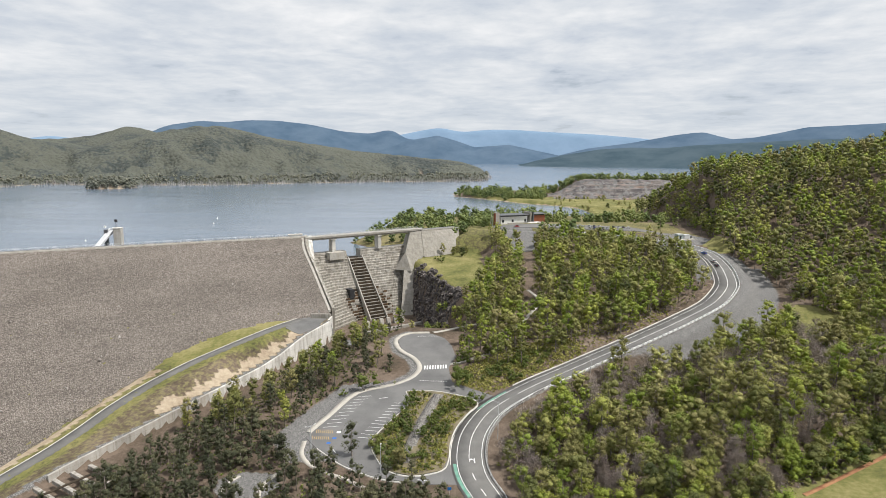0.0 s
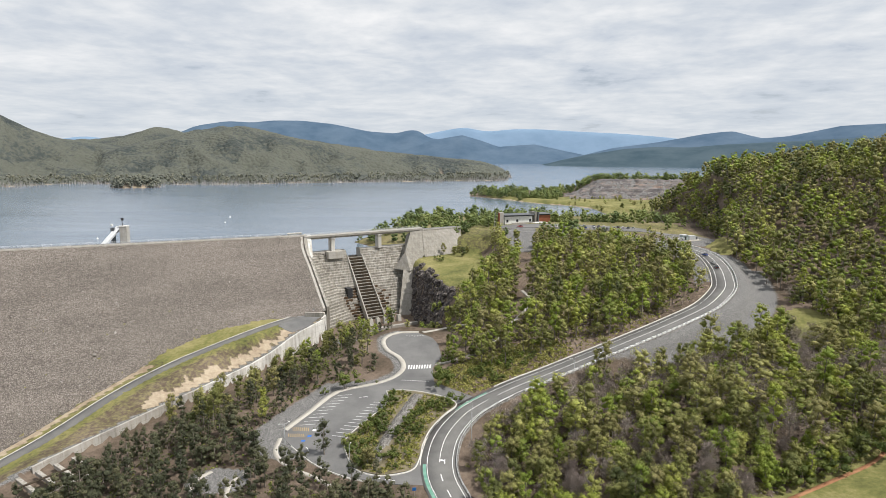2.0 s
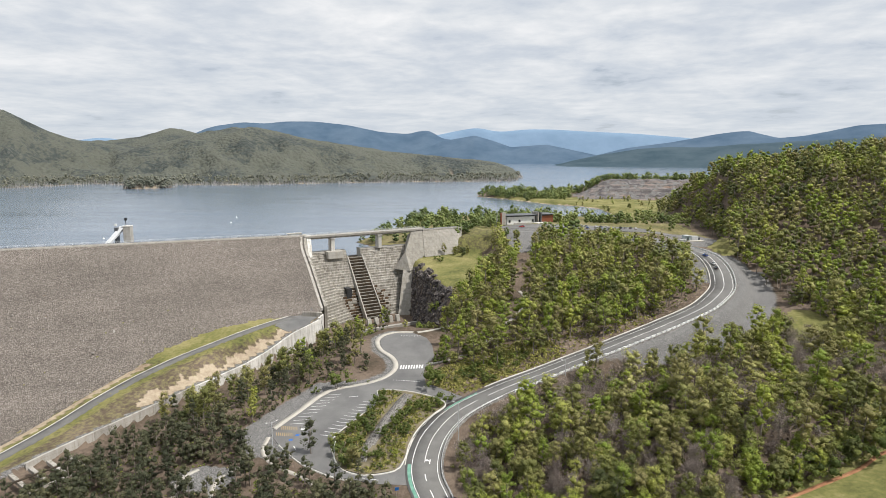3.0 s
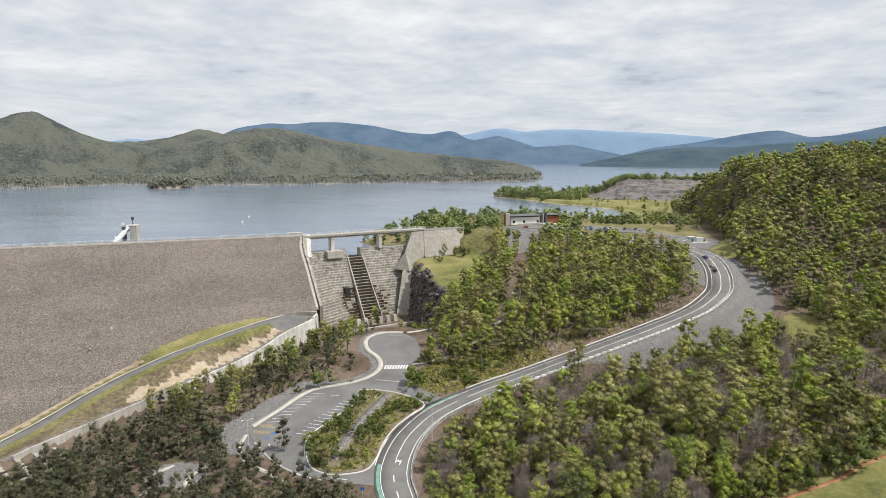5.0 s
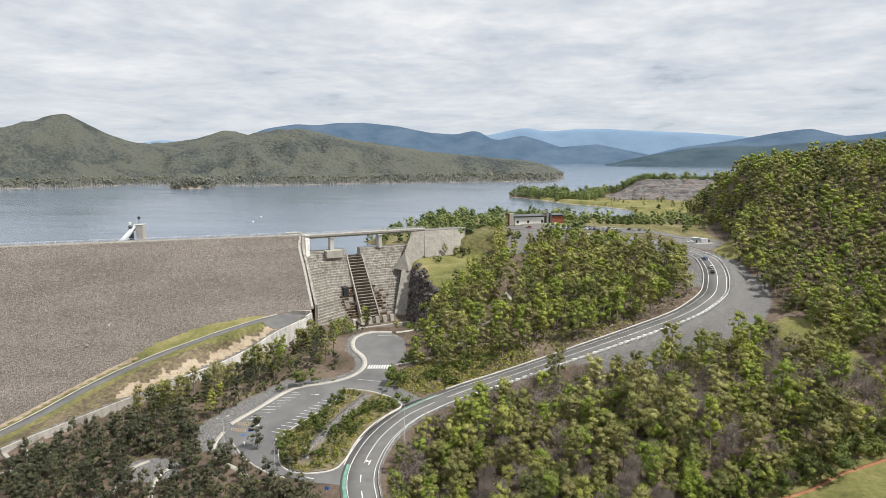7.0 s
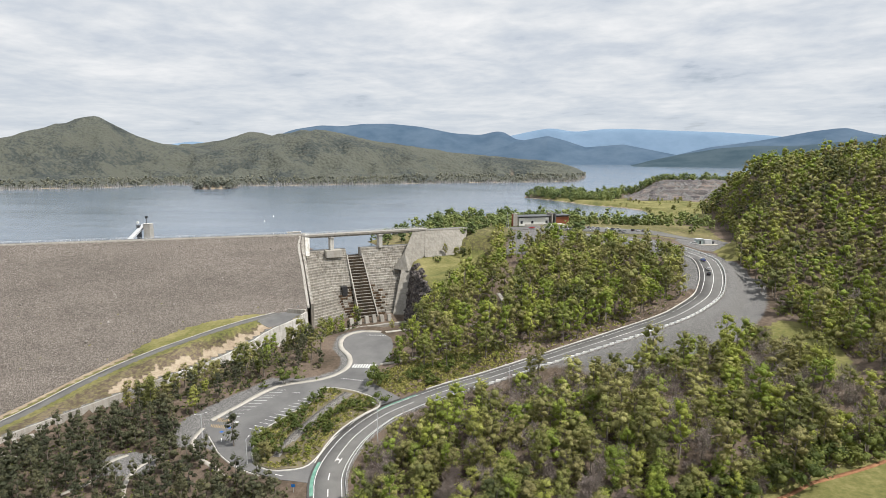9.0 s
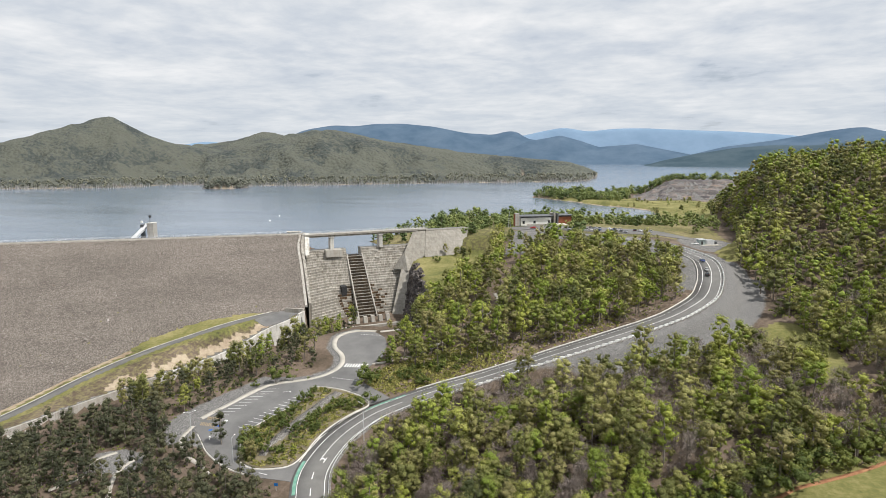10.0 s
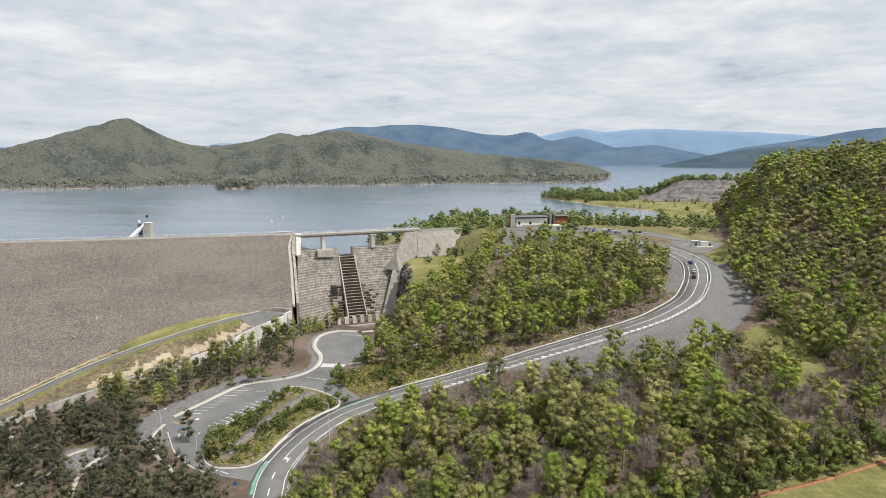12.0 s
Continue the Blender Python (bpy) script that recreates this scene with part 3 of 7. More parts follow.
    far = np.maximum(far, 9 + g * ridge(az, r, 1900, 340, 700, isle))
    gully = np.abs(rumple(x, y, 300, 11, 3)) + 0.5 * np.abs(rumple(x, y, 110, 12, 2))
    far = far - 34 * gully * smooth01(WATER + 4, WATER + 45, far) * smooth01(1.0, 0.86, r / np.where(az < -33, 2150, 1900))
    far = np.maximum(far, 9 + g * ridge(az, r, 1330, 30, 36, [(-33.5, -16), (-32.2, 12), (-30.6, 14), (-29.4, 11), (-28.2, -16)]))
    far = np.maximum(far, 9 + g * ridge(az, r, 3000, 500, 700, back_hill))
    w = smooth01(1050, 1300, r)
    z = z * (1 - w) + np.where(w > 0, far, 0) * w
    if carve:
        gap = polygon_gap(CAR_PARK, x, y)
        z = z + (valley_z(x, y) - 0.2 - z) * smooth01(10, 2, gap)
        near_y = (y < 470) & (np.abs(rd) < 40)
        k = smooth01(15, 7.5, np.abs(rd)) * near_y
        z = z + (rz - 0.35 - z) * k
        bd, bz, _ = nearest(BERM_ROAD, x, y)
        k = smooth01(9, 4.5, np.abs(bd))
        z = z + (bz - 0.25 - z) * k
    return z


def ground_at(x, y):
    return float(terrain(np.array([x]), np.array([y]))[0])


def build_ground():
    az = np.concatenate([np.arange(-180, -66, 6.0), np.arange(-66, 50, 0.34), np.arange(50, 180, 6.0), [180.0]])
    r = [0.5, 40, 80, 110]
    while r[-1] < 760:
        r.append(r[-1] + 2.0 + max(0, r[-1] - 350) * 0.005)
    while r[-1] < 1060:
        r.append(r[-1] + 5.0)
    while r[-1] < 4980:
        r.append(r[-1] * 1.013)
    r = np.array(r)
    A, R = np.meshgrid(np.radians(az), r)
    X, Y = HUB[0] + R * np.sin(A), HUB[1] + R * np.cos(A)
    Z = terrain(X, Y)
    n, k = X.shape
    i = np.arange(n * k).reshape(n, k)
    f = np.stack([i[:-1, :-1], i[:-1, 1:], i[1:, 1:], i[1:, :-1]], -1).reshape(-1, 4)[:, ::-1]
    me = fast_mesh("ground", np.stack([X, Y, Z], -1).reshape(-1, 3), f, 4, (M_GROUND,), smooth=True)
    cov = cover(X.ravel(), Y.ravel(), Z.ravel())
    me.color_attributes.new("cover", "FLOAT_COLOR", "POINT").data.foreach_set("color", cov.astype(np.float32).ravel())
    ob = new("ground", me)
    tagged(ob, "wooded valley floor and hills with litter, grass and stony banks", "ground", kind="structure")
    return ob


def cover(x, y, z):
    """Red: grass. Green: stones. Blue: bare earth."""
    c = np.zeros((len(x), 4))
    c[:, 3] = 1
    rd, rz, _ = nearest(MAIN_ROAD, x, y)
    bd, _, _ = nearest(BERM_ROAD, x, y)
    gap = polygon_gap(CAR_PARK, x, y)
    ex, ey = x - WALL_A[0], y - WALL_A[1]
    al, u = ex * _wd[0] + ey * _wd[1], ex * _wr[0] + ey * _wr[1]
    cd = (x - CREST0[0]) * CREST_N[0] + (y - CREST0[1]) * CREST_N[1]
    # rock fill beside the climbing road and round the kiosk
    c[:, 1] = np.maximum(c[:, 1], smooth01(27, 21, rd + 5 * (y > 340)) * (rd > 0) * smooth01(238, 256, y) * (y < 460))
    c[:, 1] = np.maximum(c[:, 1], (np.hypot((x + 30) / 30, (y - 319) / 9) < 1) * 0.9)
    c[:, 1] = np.maximum(c[:, 1], smooth01(-17, -13, rd) * (rd < 0) * (y > 318) * (y < 440))
    c[:, 1] = np.maximum(c[:, 1], (np.hypot((x - 172) / 18, (y - 425) / 30) < 1) * 1.0)
    c[:, 1] = np.maximum(c[:, 1], ((x > 45) & (x < 68) & (y > 392) & (y < 470)) * 1.0)
    c[:, 2] = np.maximum(c[:, 2], 0.8 * (np.hypot((x - 176) / 9, (y - 440) / 9) < 1))
    c[np.hypot((x - 176) / 7, (y - 384) / 16) < 1, :2] = (1, 0)
    # gravel west of the car park
    c[:, 1] = np.maximum(c[:, 1], smooth01(13, 9, gap) * (x < -18) * (y < 242) * (y > 190))
    c[:, 1] = np.maximum(c[:, 1], (np.hypot((x + 62) / 10, (y - 178) / 7) < 1) * 1.0)
    c[:, 1] = np.maximum(c[:, 1], 0.85 * smooth01(6.5, 3.5, gap) * (x < -8) * (y > 240) * (y < 292))
    # lawns, fields, flats
    lawn = (x > -22) & (x < 27) & (y > 345) & (y < 438) & (z > 15)
    c[lawn, 0] = 1
    field = (x > 98) & (x < 260) & (y < np.interp(x, FIELD_X, FIELD_Y))
    c[field, 0] = 1
    c[:, 0] = np.maximum(c[:, 0], 0.7 * ((x > 98) & (x < 260) & (y < np.interp(x, FIELD_X, FIELD_Y) + 5 + 2 * rumple(x, y, 12, 5, 2)) & ~field))
    flats = (y > 640) & (y < 960) & (x < 420) & (z > WATER - 1) & (z < 34)
    c[flats, 0] = 1
    c[:, 0] = np.maximum(c[:, 0], 0.9 * (np.hypot((x - 176) / 13, (y - 262) / 28) < 1))
    pen = (y > 430) & (y < 640) & (x < 190) & (z > WATER) & (c[:, 1] < 0.5)
    c[pen, 0] = 0.55
    c[:, 0] = np.maximum(c[:, 0], 0.42 * (rd < -13) * (rd > -30) * (y > 228) * (y < 262) * (x > 2))
    # berm banks and bare cuts along the road below the dam
    bank = (u < 0) & (y < 330) & (cd > 45)
    c[bank, 0] = np.where(bd[bank] > 0, np.where(bd[bank] < 8, 0.66, 0.42), np.where(al[bank] > 74, 0.6, 0.9))
    c[:, 2] = np.maximum(c[:, 2], 0.80 * ((u < -2.4) & (u > -8.0 + 2.8 * rumple(x, y, 14, 4, 2)) & (al > 2) & (al < 100) & (bd > 4.2)))
    c[:, 2] = np.maximum(c[:, 2], 0.8 * ((al > 78) & (u < 0) & (bd < -6.0) & (bd > -16)))
    c[(u < 0) & (u > -2.6) & (al > -4) & (y < 330), 1] = 0.9
    # red-brown verge above the road, bare shores
    c[:, 2] = np.maximum(c[:, 2], 0.33 * smooth01(-24, -13, rd) * (rd < 0) * (y > 236) * (y < 330))
    c[:, 2] = np.maximum(c[:, 2], 0.8 * ((z > WATER - 1.5) & (z < WATER + 0.8) & (y > 600)))
    c[:, 3] = 1 - smooth01(1080, 1200, np.hypot(x - HUB[0], y - HUB[1])) * (z > WATER + 0.5)
    q = (x > 175) & (x < 420) & (y > 915) & (y < 1020)
    c[q, 1] = 1
    c[q, 2] = 0.6
    return c


ground = build_ground()


def build_water():
    bm = bmesh.new()
    # downstream limit of the sheet runs inside the dam and the spillway
    lim = [(-97 - 0.9 * 800 - 12 * 0.436, 378 - 0.436 * 800 + 12 * 0.9), (-97 - 12 * 0.436, 378 + 12 * 0.9), (-80, 396), (-35, 430), (40, 470), (240, 560), (2500, 900), (4900, 900)]
    rear = [(4900, 4900), (-4900, 4900), (-4900, 29 + 0)]
    ring = lim + rear
    bm.faces.new([bm.verts.new((x, y, WATER)) for x, y in ring])
    bmesh.ops.triangulate(bm, faces=bm.faces[:])
    bmesh.ops.recalc_face_normals(bm, faces=bm.faces[:])
    ob = part("water", bm, M_WATER)
    if ob.data.polygons[0].normal.z < 0:
        ob.data.flip_normals()
    tagged(ob, "calm grey-blue reservoir water under a cloudy sky", "lake", kind="structure")


build_water()

# ---------------------------------------------------------------- main road
road = thing("road", label="two-lane asphalt road with white lines climbing round the hillside", category="road", kind="structure")
ribbon("carriageway", MAIN_ROAD, -6.3, 5.2, M_ASPHALT, road, drop=0.6)
ribbon("edge_line", MAIN_ROAD, -4.3, -4.1, M_PAINT, road, up=0.012)
ribbon("edge_line", MAIN_ROAD, 4.1, 4.3, M_PAINT, road, up=0.012)
_arc = np.r_[0, np.cumsum(np.linalg.norm(np.diff(MAIN_ROAD[:, :2], axis=0), axis=1))]


def piece_of(line, s0, s1):
    """The stretch of a line between two lengths along it."""
    arc = np.r_[0, np.cumsum(np.linalg.norm(np.diff(line[:, :2], axis=0), axis=1))]
    s = np.linspace(s0, s1, max(3, int((s1 - s0) / 1.5) + 1))
    return np.stack([np.interp(s, arc, line[:, k]) for k in range(3)], 1)


def along(line, s):
    p = piece_of(line, s - 0.5, s + 0.5)
    d = p[-1] - p[0]
    return p[1], math.degrees(math.atan2(d[1], d[0]))


ribbon("centre_line", piece_of(MAIN_ROAD, 119, _arc[-1]), -0.12, 0.12, M_PAINT, road, up=0.06)
for k in range(7):
    ribbon("lane_dash", piece_of(MAIN_ROAD, 12 + 8 * k, 15.5 + 8 * k), -0.15, 0.15, M_PAINT, road, up=0.05)
ribbon("turn_lane_line", piece_of(MAIN_ROAD, 70, 114), -0.2, 0.0, M_PAINT, road, up=0.013)
ribbon("cycle_lane", piece_of(MAIN_ROAD, 53, 69), -5.6, -4.5, M_GREEN, road, up=0.012, label="green painted cycle lane")
ribbon("cycle_lane", piece_of(MAIN_ROAD, 101, 117), -5.3, -4.5, M_GREEN, road, up=0.012, label="green painted cycle lane")


def road_arrow(p, yaw, parent, s=1.0, turn=False):
    bm = bmesh.new()
    pts = [(-2.2, -0.12), (0.6, -0.12), (0.6, -0.5), (2.2, 0), (0.6, 0.5), (0.6, 0.12), (-2.2, 0.12)]
    m = pose(*p, 0, 0, yaw)
    bm.faces.new([bm.verts.new(m @ Vector((x * s, y * s, 0))) for x, y in pts])
    if turn:
        q = [(-0.9, 0.12), (-0.5, 0.12), (-0.1, 0.7), (0.2, 0.6), (-0.1, 1.5), (-0.8, 0.9), (-0.5, 0.85)]
        bm.faces.new([bm.verts.new(m @ Vector((x * s, y * s, 0))) for x, y in q])
    part("lane_arrow", bm, M_PAINT, parent)


_p, _yaw = along(MAIN_ROAD, 71.5)
road_arrow(_p + (1.6, 0, 0.03), _yaw, road, 1.25, True)


def guard_rail(line, off, posts, name="guard_rail", rail_mat=None, label="", h=0.78, block=False):
    g = thing(name, label=label, category="guard rail", group="road barriers")
    s = sides(line)
    l2 = np.c_[line[:, :2] + s * off, line[:, 2]]
    v, f = ribbon_arrays(l2, -0.05, 0.05, h, 0.32)
    rail = new("rail", fast_mesh("rail", v, f, 4, (rail_mat or M_STEEL,)))
    rail.parent = g
    me = None
    L = np.r_[0, np.cumsum(np.linalg.norm(np.diff(l2[:, :2], axis=0), axis=1))][-1]
    for q in np.arange(1, L - 1, posts):
        p, yaw = along(l2, q)
        if me is None:
            first = part("barrier_block", boxed(-0.95, 0.95, -0.2, 0.2, -0.6, 0.85, bevel=0.04), M_WHITE, g) if block else part("post", boxed(-0.09, 0.09, -0.09, 0.09, -0.6, h + 0.06), M_WHITE, g)
            me = first.data
            ob = first
        else:
            ob = new("barrier_block" if block else "post", me)
            ob.parent = g
        ob.matrix_basis = pose(*p, 0, 0, yaw)
    return g


guard_rail(piece_of(MAIN_ROAD, 128, 345), 5.5, 3.1, label="row of white concrete blocks joined by a low steel rail", h=0.5, block=True)
guard_rail(piece_of(MAIN_ROAD, 24, 122), 5.5, 4.0, label="steel guard rail on the outside of the road bend")


def kerb(name, line, a, b, h=0.16, mat=None, label="", cat="kerb"):
    ob = ribbon(name, line, a, b, mat or M_KERB, None, up=h, drop=h + 0.5)
    return tagged(ob, label, cat, kind="structure")


kerb("kerb", piece_of(MAIN_ROAD, 122, 345), -6.75, -6.3, 0.30, label="pale concrete kerb along the uphill road edge")
kerb("kerb", piece_of(MAIN_ROAD, 68, 100), -6.6, -6.3, 0.2, label="concrete kerb round the planted island")
kerb("verge", piece_of(MAIN_ROAD, 4, 360), 5.2, 6.2, 0.04, M_GRAVEL, label="narrow gravel shoulder strip behind the guard rail", cat="road edge")

# ---------------------------------------------------------------- car park


def sheet(name, pts, zf, mat, parent=None, thick=0.4, cell=5.0):
    """A paved polygon that follows the height zf(x, y)."""
    bm = bmesh.new()
    vs = [bm.verts.new((x, y, 0)) for x, y in pts]
    bm.faces.new(vs)
    xs, ys = [p[0] for p in pts], [p[1] for p in pts]
    for axis, lo, hi in ((0, min(xs), max(xs)), (1, min(ys), max(ys))):
        q = lo + cell
        while q < hi:
            co, no = [0, 0, 0], [0, 0, 0]
            co[axis], no[axis] = q, 1
            bmesh.ops.bisect_plane(bm, geom=bm.verts[:] + bm.edges[:] + bm.faces[:], plane_co=co, plane_no=no)
            q += cell
    bmesh.ops.recalc_face_normals(bm, faces=bm.faces[:])
    if sum(f.normal.z for f in bm.faces) < 0:
        bmesh.ops.reverse_faces(bm, faces=bm.faces[:])
    rim = [e for e in bm.edges if e.is_boundary]
    ext = bmesh.ops.extrude_edge_only(bm, edges=rim)
    low = [v for v in ext["geom"] if isinstance(v, bmesh.types.BMVert)]
    zs = {v: zf(v.co.x, v.co.y) for v in bm.verts}
    lows = set(low)
    for v in bm.verts:
        v.co.z = zs[v] - (thick if v in lows else 0)
    return part(name, bm, mat, parent)


def low_z(x, y):
    return float(valley_z(x, y))


car_park = thing("car_park", label="worn asphalt car park loop with marked bays below the spillway", category="car park", kind="structure")
sheet("paving", CAR_PARK, lambda x, y: low_z(x, y) - 0.02, M_ASPHALT_OLD, car_park)


def stripe(name, x0, y0, x1, y1, w, mat, parent, up=0.015):
    d = Vector((x1 - x0, y1 - y0)).normalized()
    n = Vector((-d.y, d.x)) * (w / 2)
    bm = bmesh.new()
    bm.faces.new([bm.verts.new((x, y, low_z(x, y) + up)) for x, y in ((x0 - n.x, y0 - n.y), (x1 - n.x, y1 - n.y), (x1 + n.x, y1 + n.y), (x0 + n.x, y0 + n.y))])
    return part(name, bm, mat, parent)


# bays along the western kerb and along the island
for k in range(10):
    t = k / 9
    x, y = -34.0 - 9.7 * t, 230.6 - 21.1 * t
    stripe("bay_line", x, y, x + 5.6, y + 0.2, 0.16, M_PAINT, car_park)
for k in range(12):
    t = k / 11
    x, y = -13.2 - 11.5 * t, 222.3 - 21.3 * t
    stripe("bay_line", x, y, x - 5.2, y + 1.2, 0.16, M_PAINT, car_park)
for y0, y1 in ((208.4, 206.2), (204.6, 202.6)):
    for k in range(9):
        x = -46.0 + 0.74 * k - (208.4 - y0) * 0.18
        stripe("hatch_line", x, y0 - 0.09 * k, x + 0.7, y1 - 0.09 * k, 0.22, M_ORANGE, car_park)
BLUE_PAINT = car_paint("blue_road_paint", (0.05, 0.16, 0.5))
for x, y in ((-38.0, 206.0), (-39.0, 202.6), (-40.6, 200.0)):
    stripe("access_mark", x, y, x + 1.5, y - 0.2, 1.0, BLUE_PAINT if y < 206 else M_PAINT, car_park)
for k in range(9):
    x = -7.4 + 1.16 * k
    stripe("crossing_bar", x, 251.0 + 0.12 * (x + 7), x + 0.06, 254.3 + 0.12 * (x + 7), 0.62, M_PAINT, car_park)
for k in range(11):
    x = -9.1 + 1.08 * k
    stripe("give_way_dash", x, 241.5 - 0.09 * k, x + 0.6, 241.45 - 0.09 * k, 0.28, M_PAINT, car_park)
for k in range(8):
    x = -11.8 + 1.3 * k
    stripe("give_way_dash", x, 284.2 + 0.07 * k, x + 0.7, 284.3 + 0.07 * k, 0.3, M_PAINT, car_park)
road_arrow((-22.5, 228.2, low_z(-22.5, 228.2) + 0.06), 18, car_park, 1.1)
road_arrow((-37.2, 195.5, low_z(-37.2, 195.5) + 0.06), 118, car_park, 0.9)
stripe("lane_line", -9.5, 177.3, -4.2, 176.4, 0.25, M_PAINT, car_park)

WEST_KERB = spline([(-11.8, 175.8, 0), (-21.0, 179.2, 0), (-31.6, 186.0, 0), (-38.8, 192.8, 0), (-44.6, 198.6, 0), (-48.6, 203.6, 0), (-41.2, 218.0, 0), (-33.7, 233.4, 0), (-18.7, 239.0, 0),
                    (-11.2, 245.0, 0), (-8.5, 252.5, 0), (-11.4, 261.4, 0), (-18.7, 270.1, 0), (-20.9, 280.3, 0), (-15.4, 288.1, 0), (-6.1, 289.5, 0)], 2.0)
WEST_KERB[:, 2] = valley_z(WEST_KERB[:, 0], WEST_KERB[:, 1])
_wk = len(WEST_KERB)
kerb("kerb", WEST_KERB[:_wk * 4 // 16], -0.35, 0.0, 0.16, label="concrete kerb round the car park loop")
kerb("footpath", WEST_KERB[_wk * 5 // 16:], -2.2, 0.0, 0.14, M_FOOTPATH, "pale concrete footpath along the car park kerb", "footpath")

ISLAND = [(-14.2, 232.4), (-7.5, 232.4), (0.4, 231.0), (9.8, 226.7), (14.0, 221.6), (9.8, 214.6), (5.2, 205.2), (3.0, 196.3), (2.4, 188.0), (0.2, 181.6), (-9.1, 178.7), (-17.1, 182.2), (-21.8, 190.0), (-24.3, 199.6), (-18.0, 211.7), (-12.4, 222.1)]
island = sheet("planted_island", ISLAND, lambda x, y: low_z(x, y) + 0.16, mottled("garden_soil", (0.10, 0.085, 0.05), (0.20, 0.17, 0.11), 0.25, 3.0))
tagged(island, "kerbed garden island with soil and mulch between road and car park", "garden bed", kind="structure")
_isl = spline([(x, y, 0) for x, y in ISLAND + ISLAND[:1]], 2.0)
_isl[:, 2] = valley_z(_isl[:, 0], _isl[:, 1])
kerb("kerb", _isl, -0.35, 0.0, 0.24, label="pale concrete kerb round the garden island")
_strip = spline([(-1.1, 229.1, 0), (-4.2, 219.0, 0), (-7.9, 206.2, 0), (-10.8, 193.9, 0), (-10.6, 185.8, 0)], 2.0)
_strip[:, 2] = valley_z(_strip[:, 0], _strip[:, 1])
tagged(ribbon("drain_bed", _strip, -2.0, 2.0, M_GRAVEL, None, up=0.22, drop=0.3), "drain of broken grey stone through the garden island", "stone drain", kind="structure")

# footpaths among the trees


def footpath(pts, w=1.6):
    l = spline([(x, y, 0) for x, y in pts], 2.0)
    l[:, 2] = terrain(l[:, 0], l[:, 1]) + 0.1
    ob = ribbon("footpath", l, -w / 2, w / 2, M_FOOTPATH, None, up=0.05, drop=0.5)
    tagged(ob, "winding pale concrete footpath between the trees", "footpath", kind="structure")


footpath([(-48.8, 202.0), (-48.4, 195.2), (-45.0, 189.5), (-38.4, 184.0), (-30.5, 179.4), (-24, 174.5)])
footpath([(-53, 185), (-57, 178), (-56, 170), (-52, 163), (-48, 158)])
footpath([(-66, 183), (-69, 176), (-67, 168), (-72, 160)])
footpath([(3.7, 256.5), (15, 259.6), (25, 266), (34, 280), (46, 300), (52, 315), (48, 330)], 2.0)
footpath([(-4.2, 290.9), (5.1, 295.6), (12.6, 297.5), (18.2, 294.7)], 2.2)

# ---------------------------------------------------------------- road under the dam
berm_road = thing("berm_road", label="narrow dark asphalt service road along the dam toe", category="road", kind="structure")
ribbon("carriageway", BERM_ROAD, -2.7, 2.7, M_ASPHALT, berm_road, drop=0.5)
kerb("kerb", BERM_ROAD, -3.1, -2.7, 0.14, label="pale concrete kerb of the service road")
_pad = [(-84, 318), (-78, 332), (-70, 336), (-63.5, 323), (-67, 311), (-74, 304), (-82, 306)]
pad = sheet("paved_platform", _pad, lambda x, y: ground_at(x, y) + 0.2, M_ASPHALT_OLD, None, 1.2, 1.5)
tagged(pad, "worn asphalt turning platform at the dam toe", "paved platform", kind="structure")

# ---------------------------------------------------------------- the dam
dam = thing("dam", label="long embankment dam faced with grey-brown broken rock", category="dam")


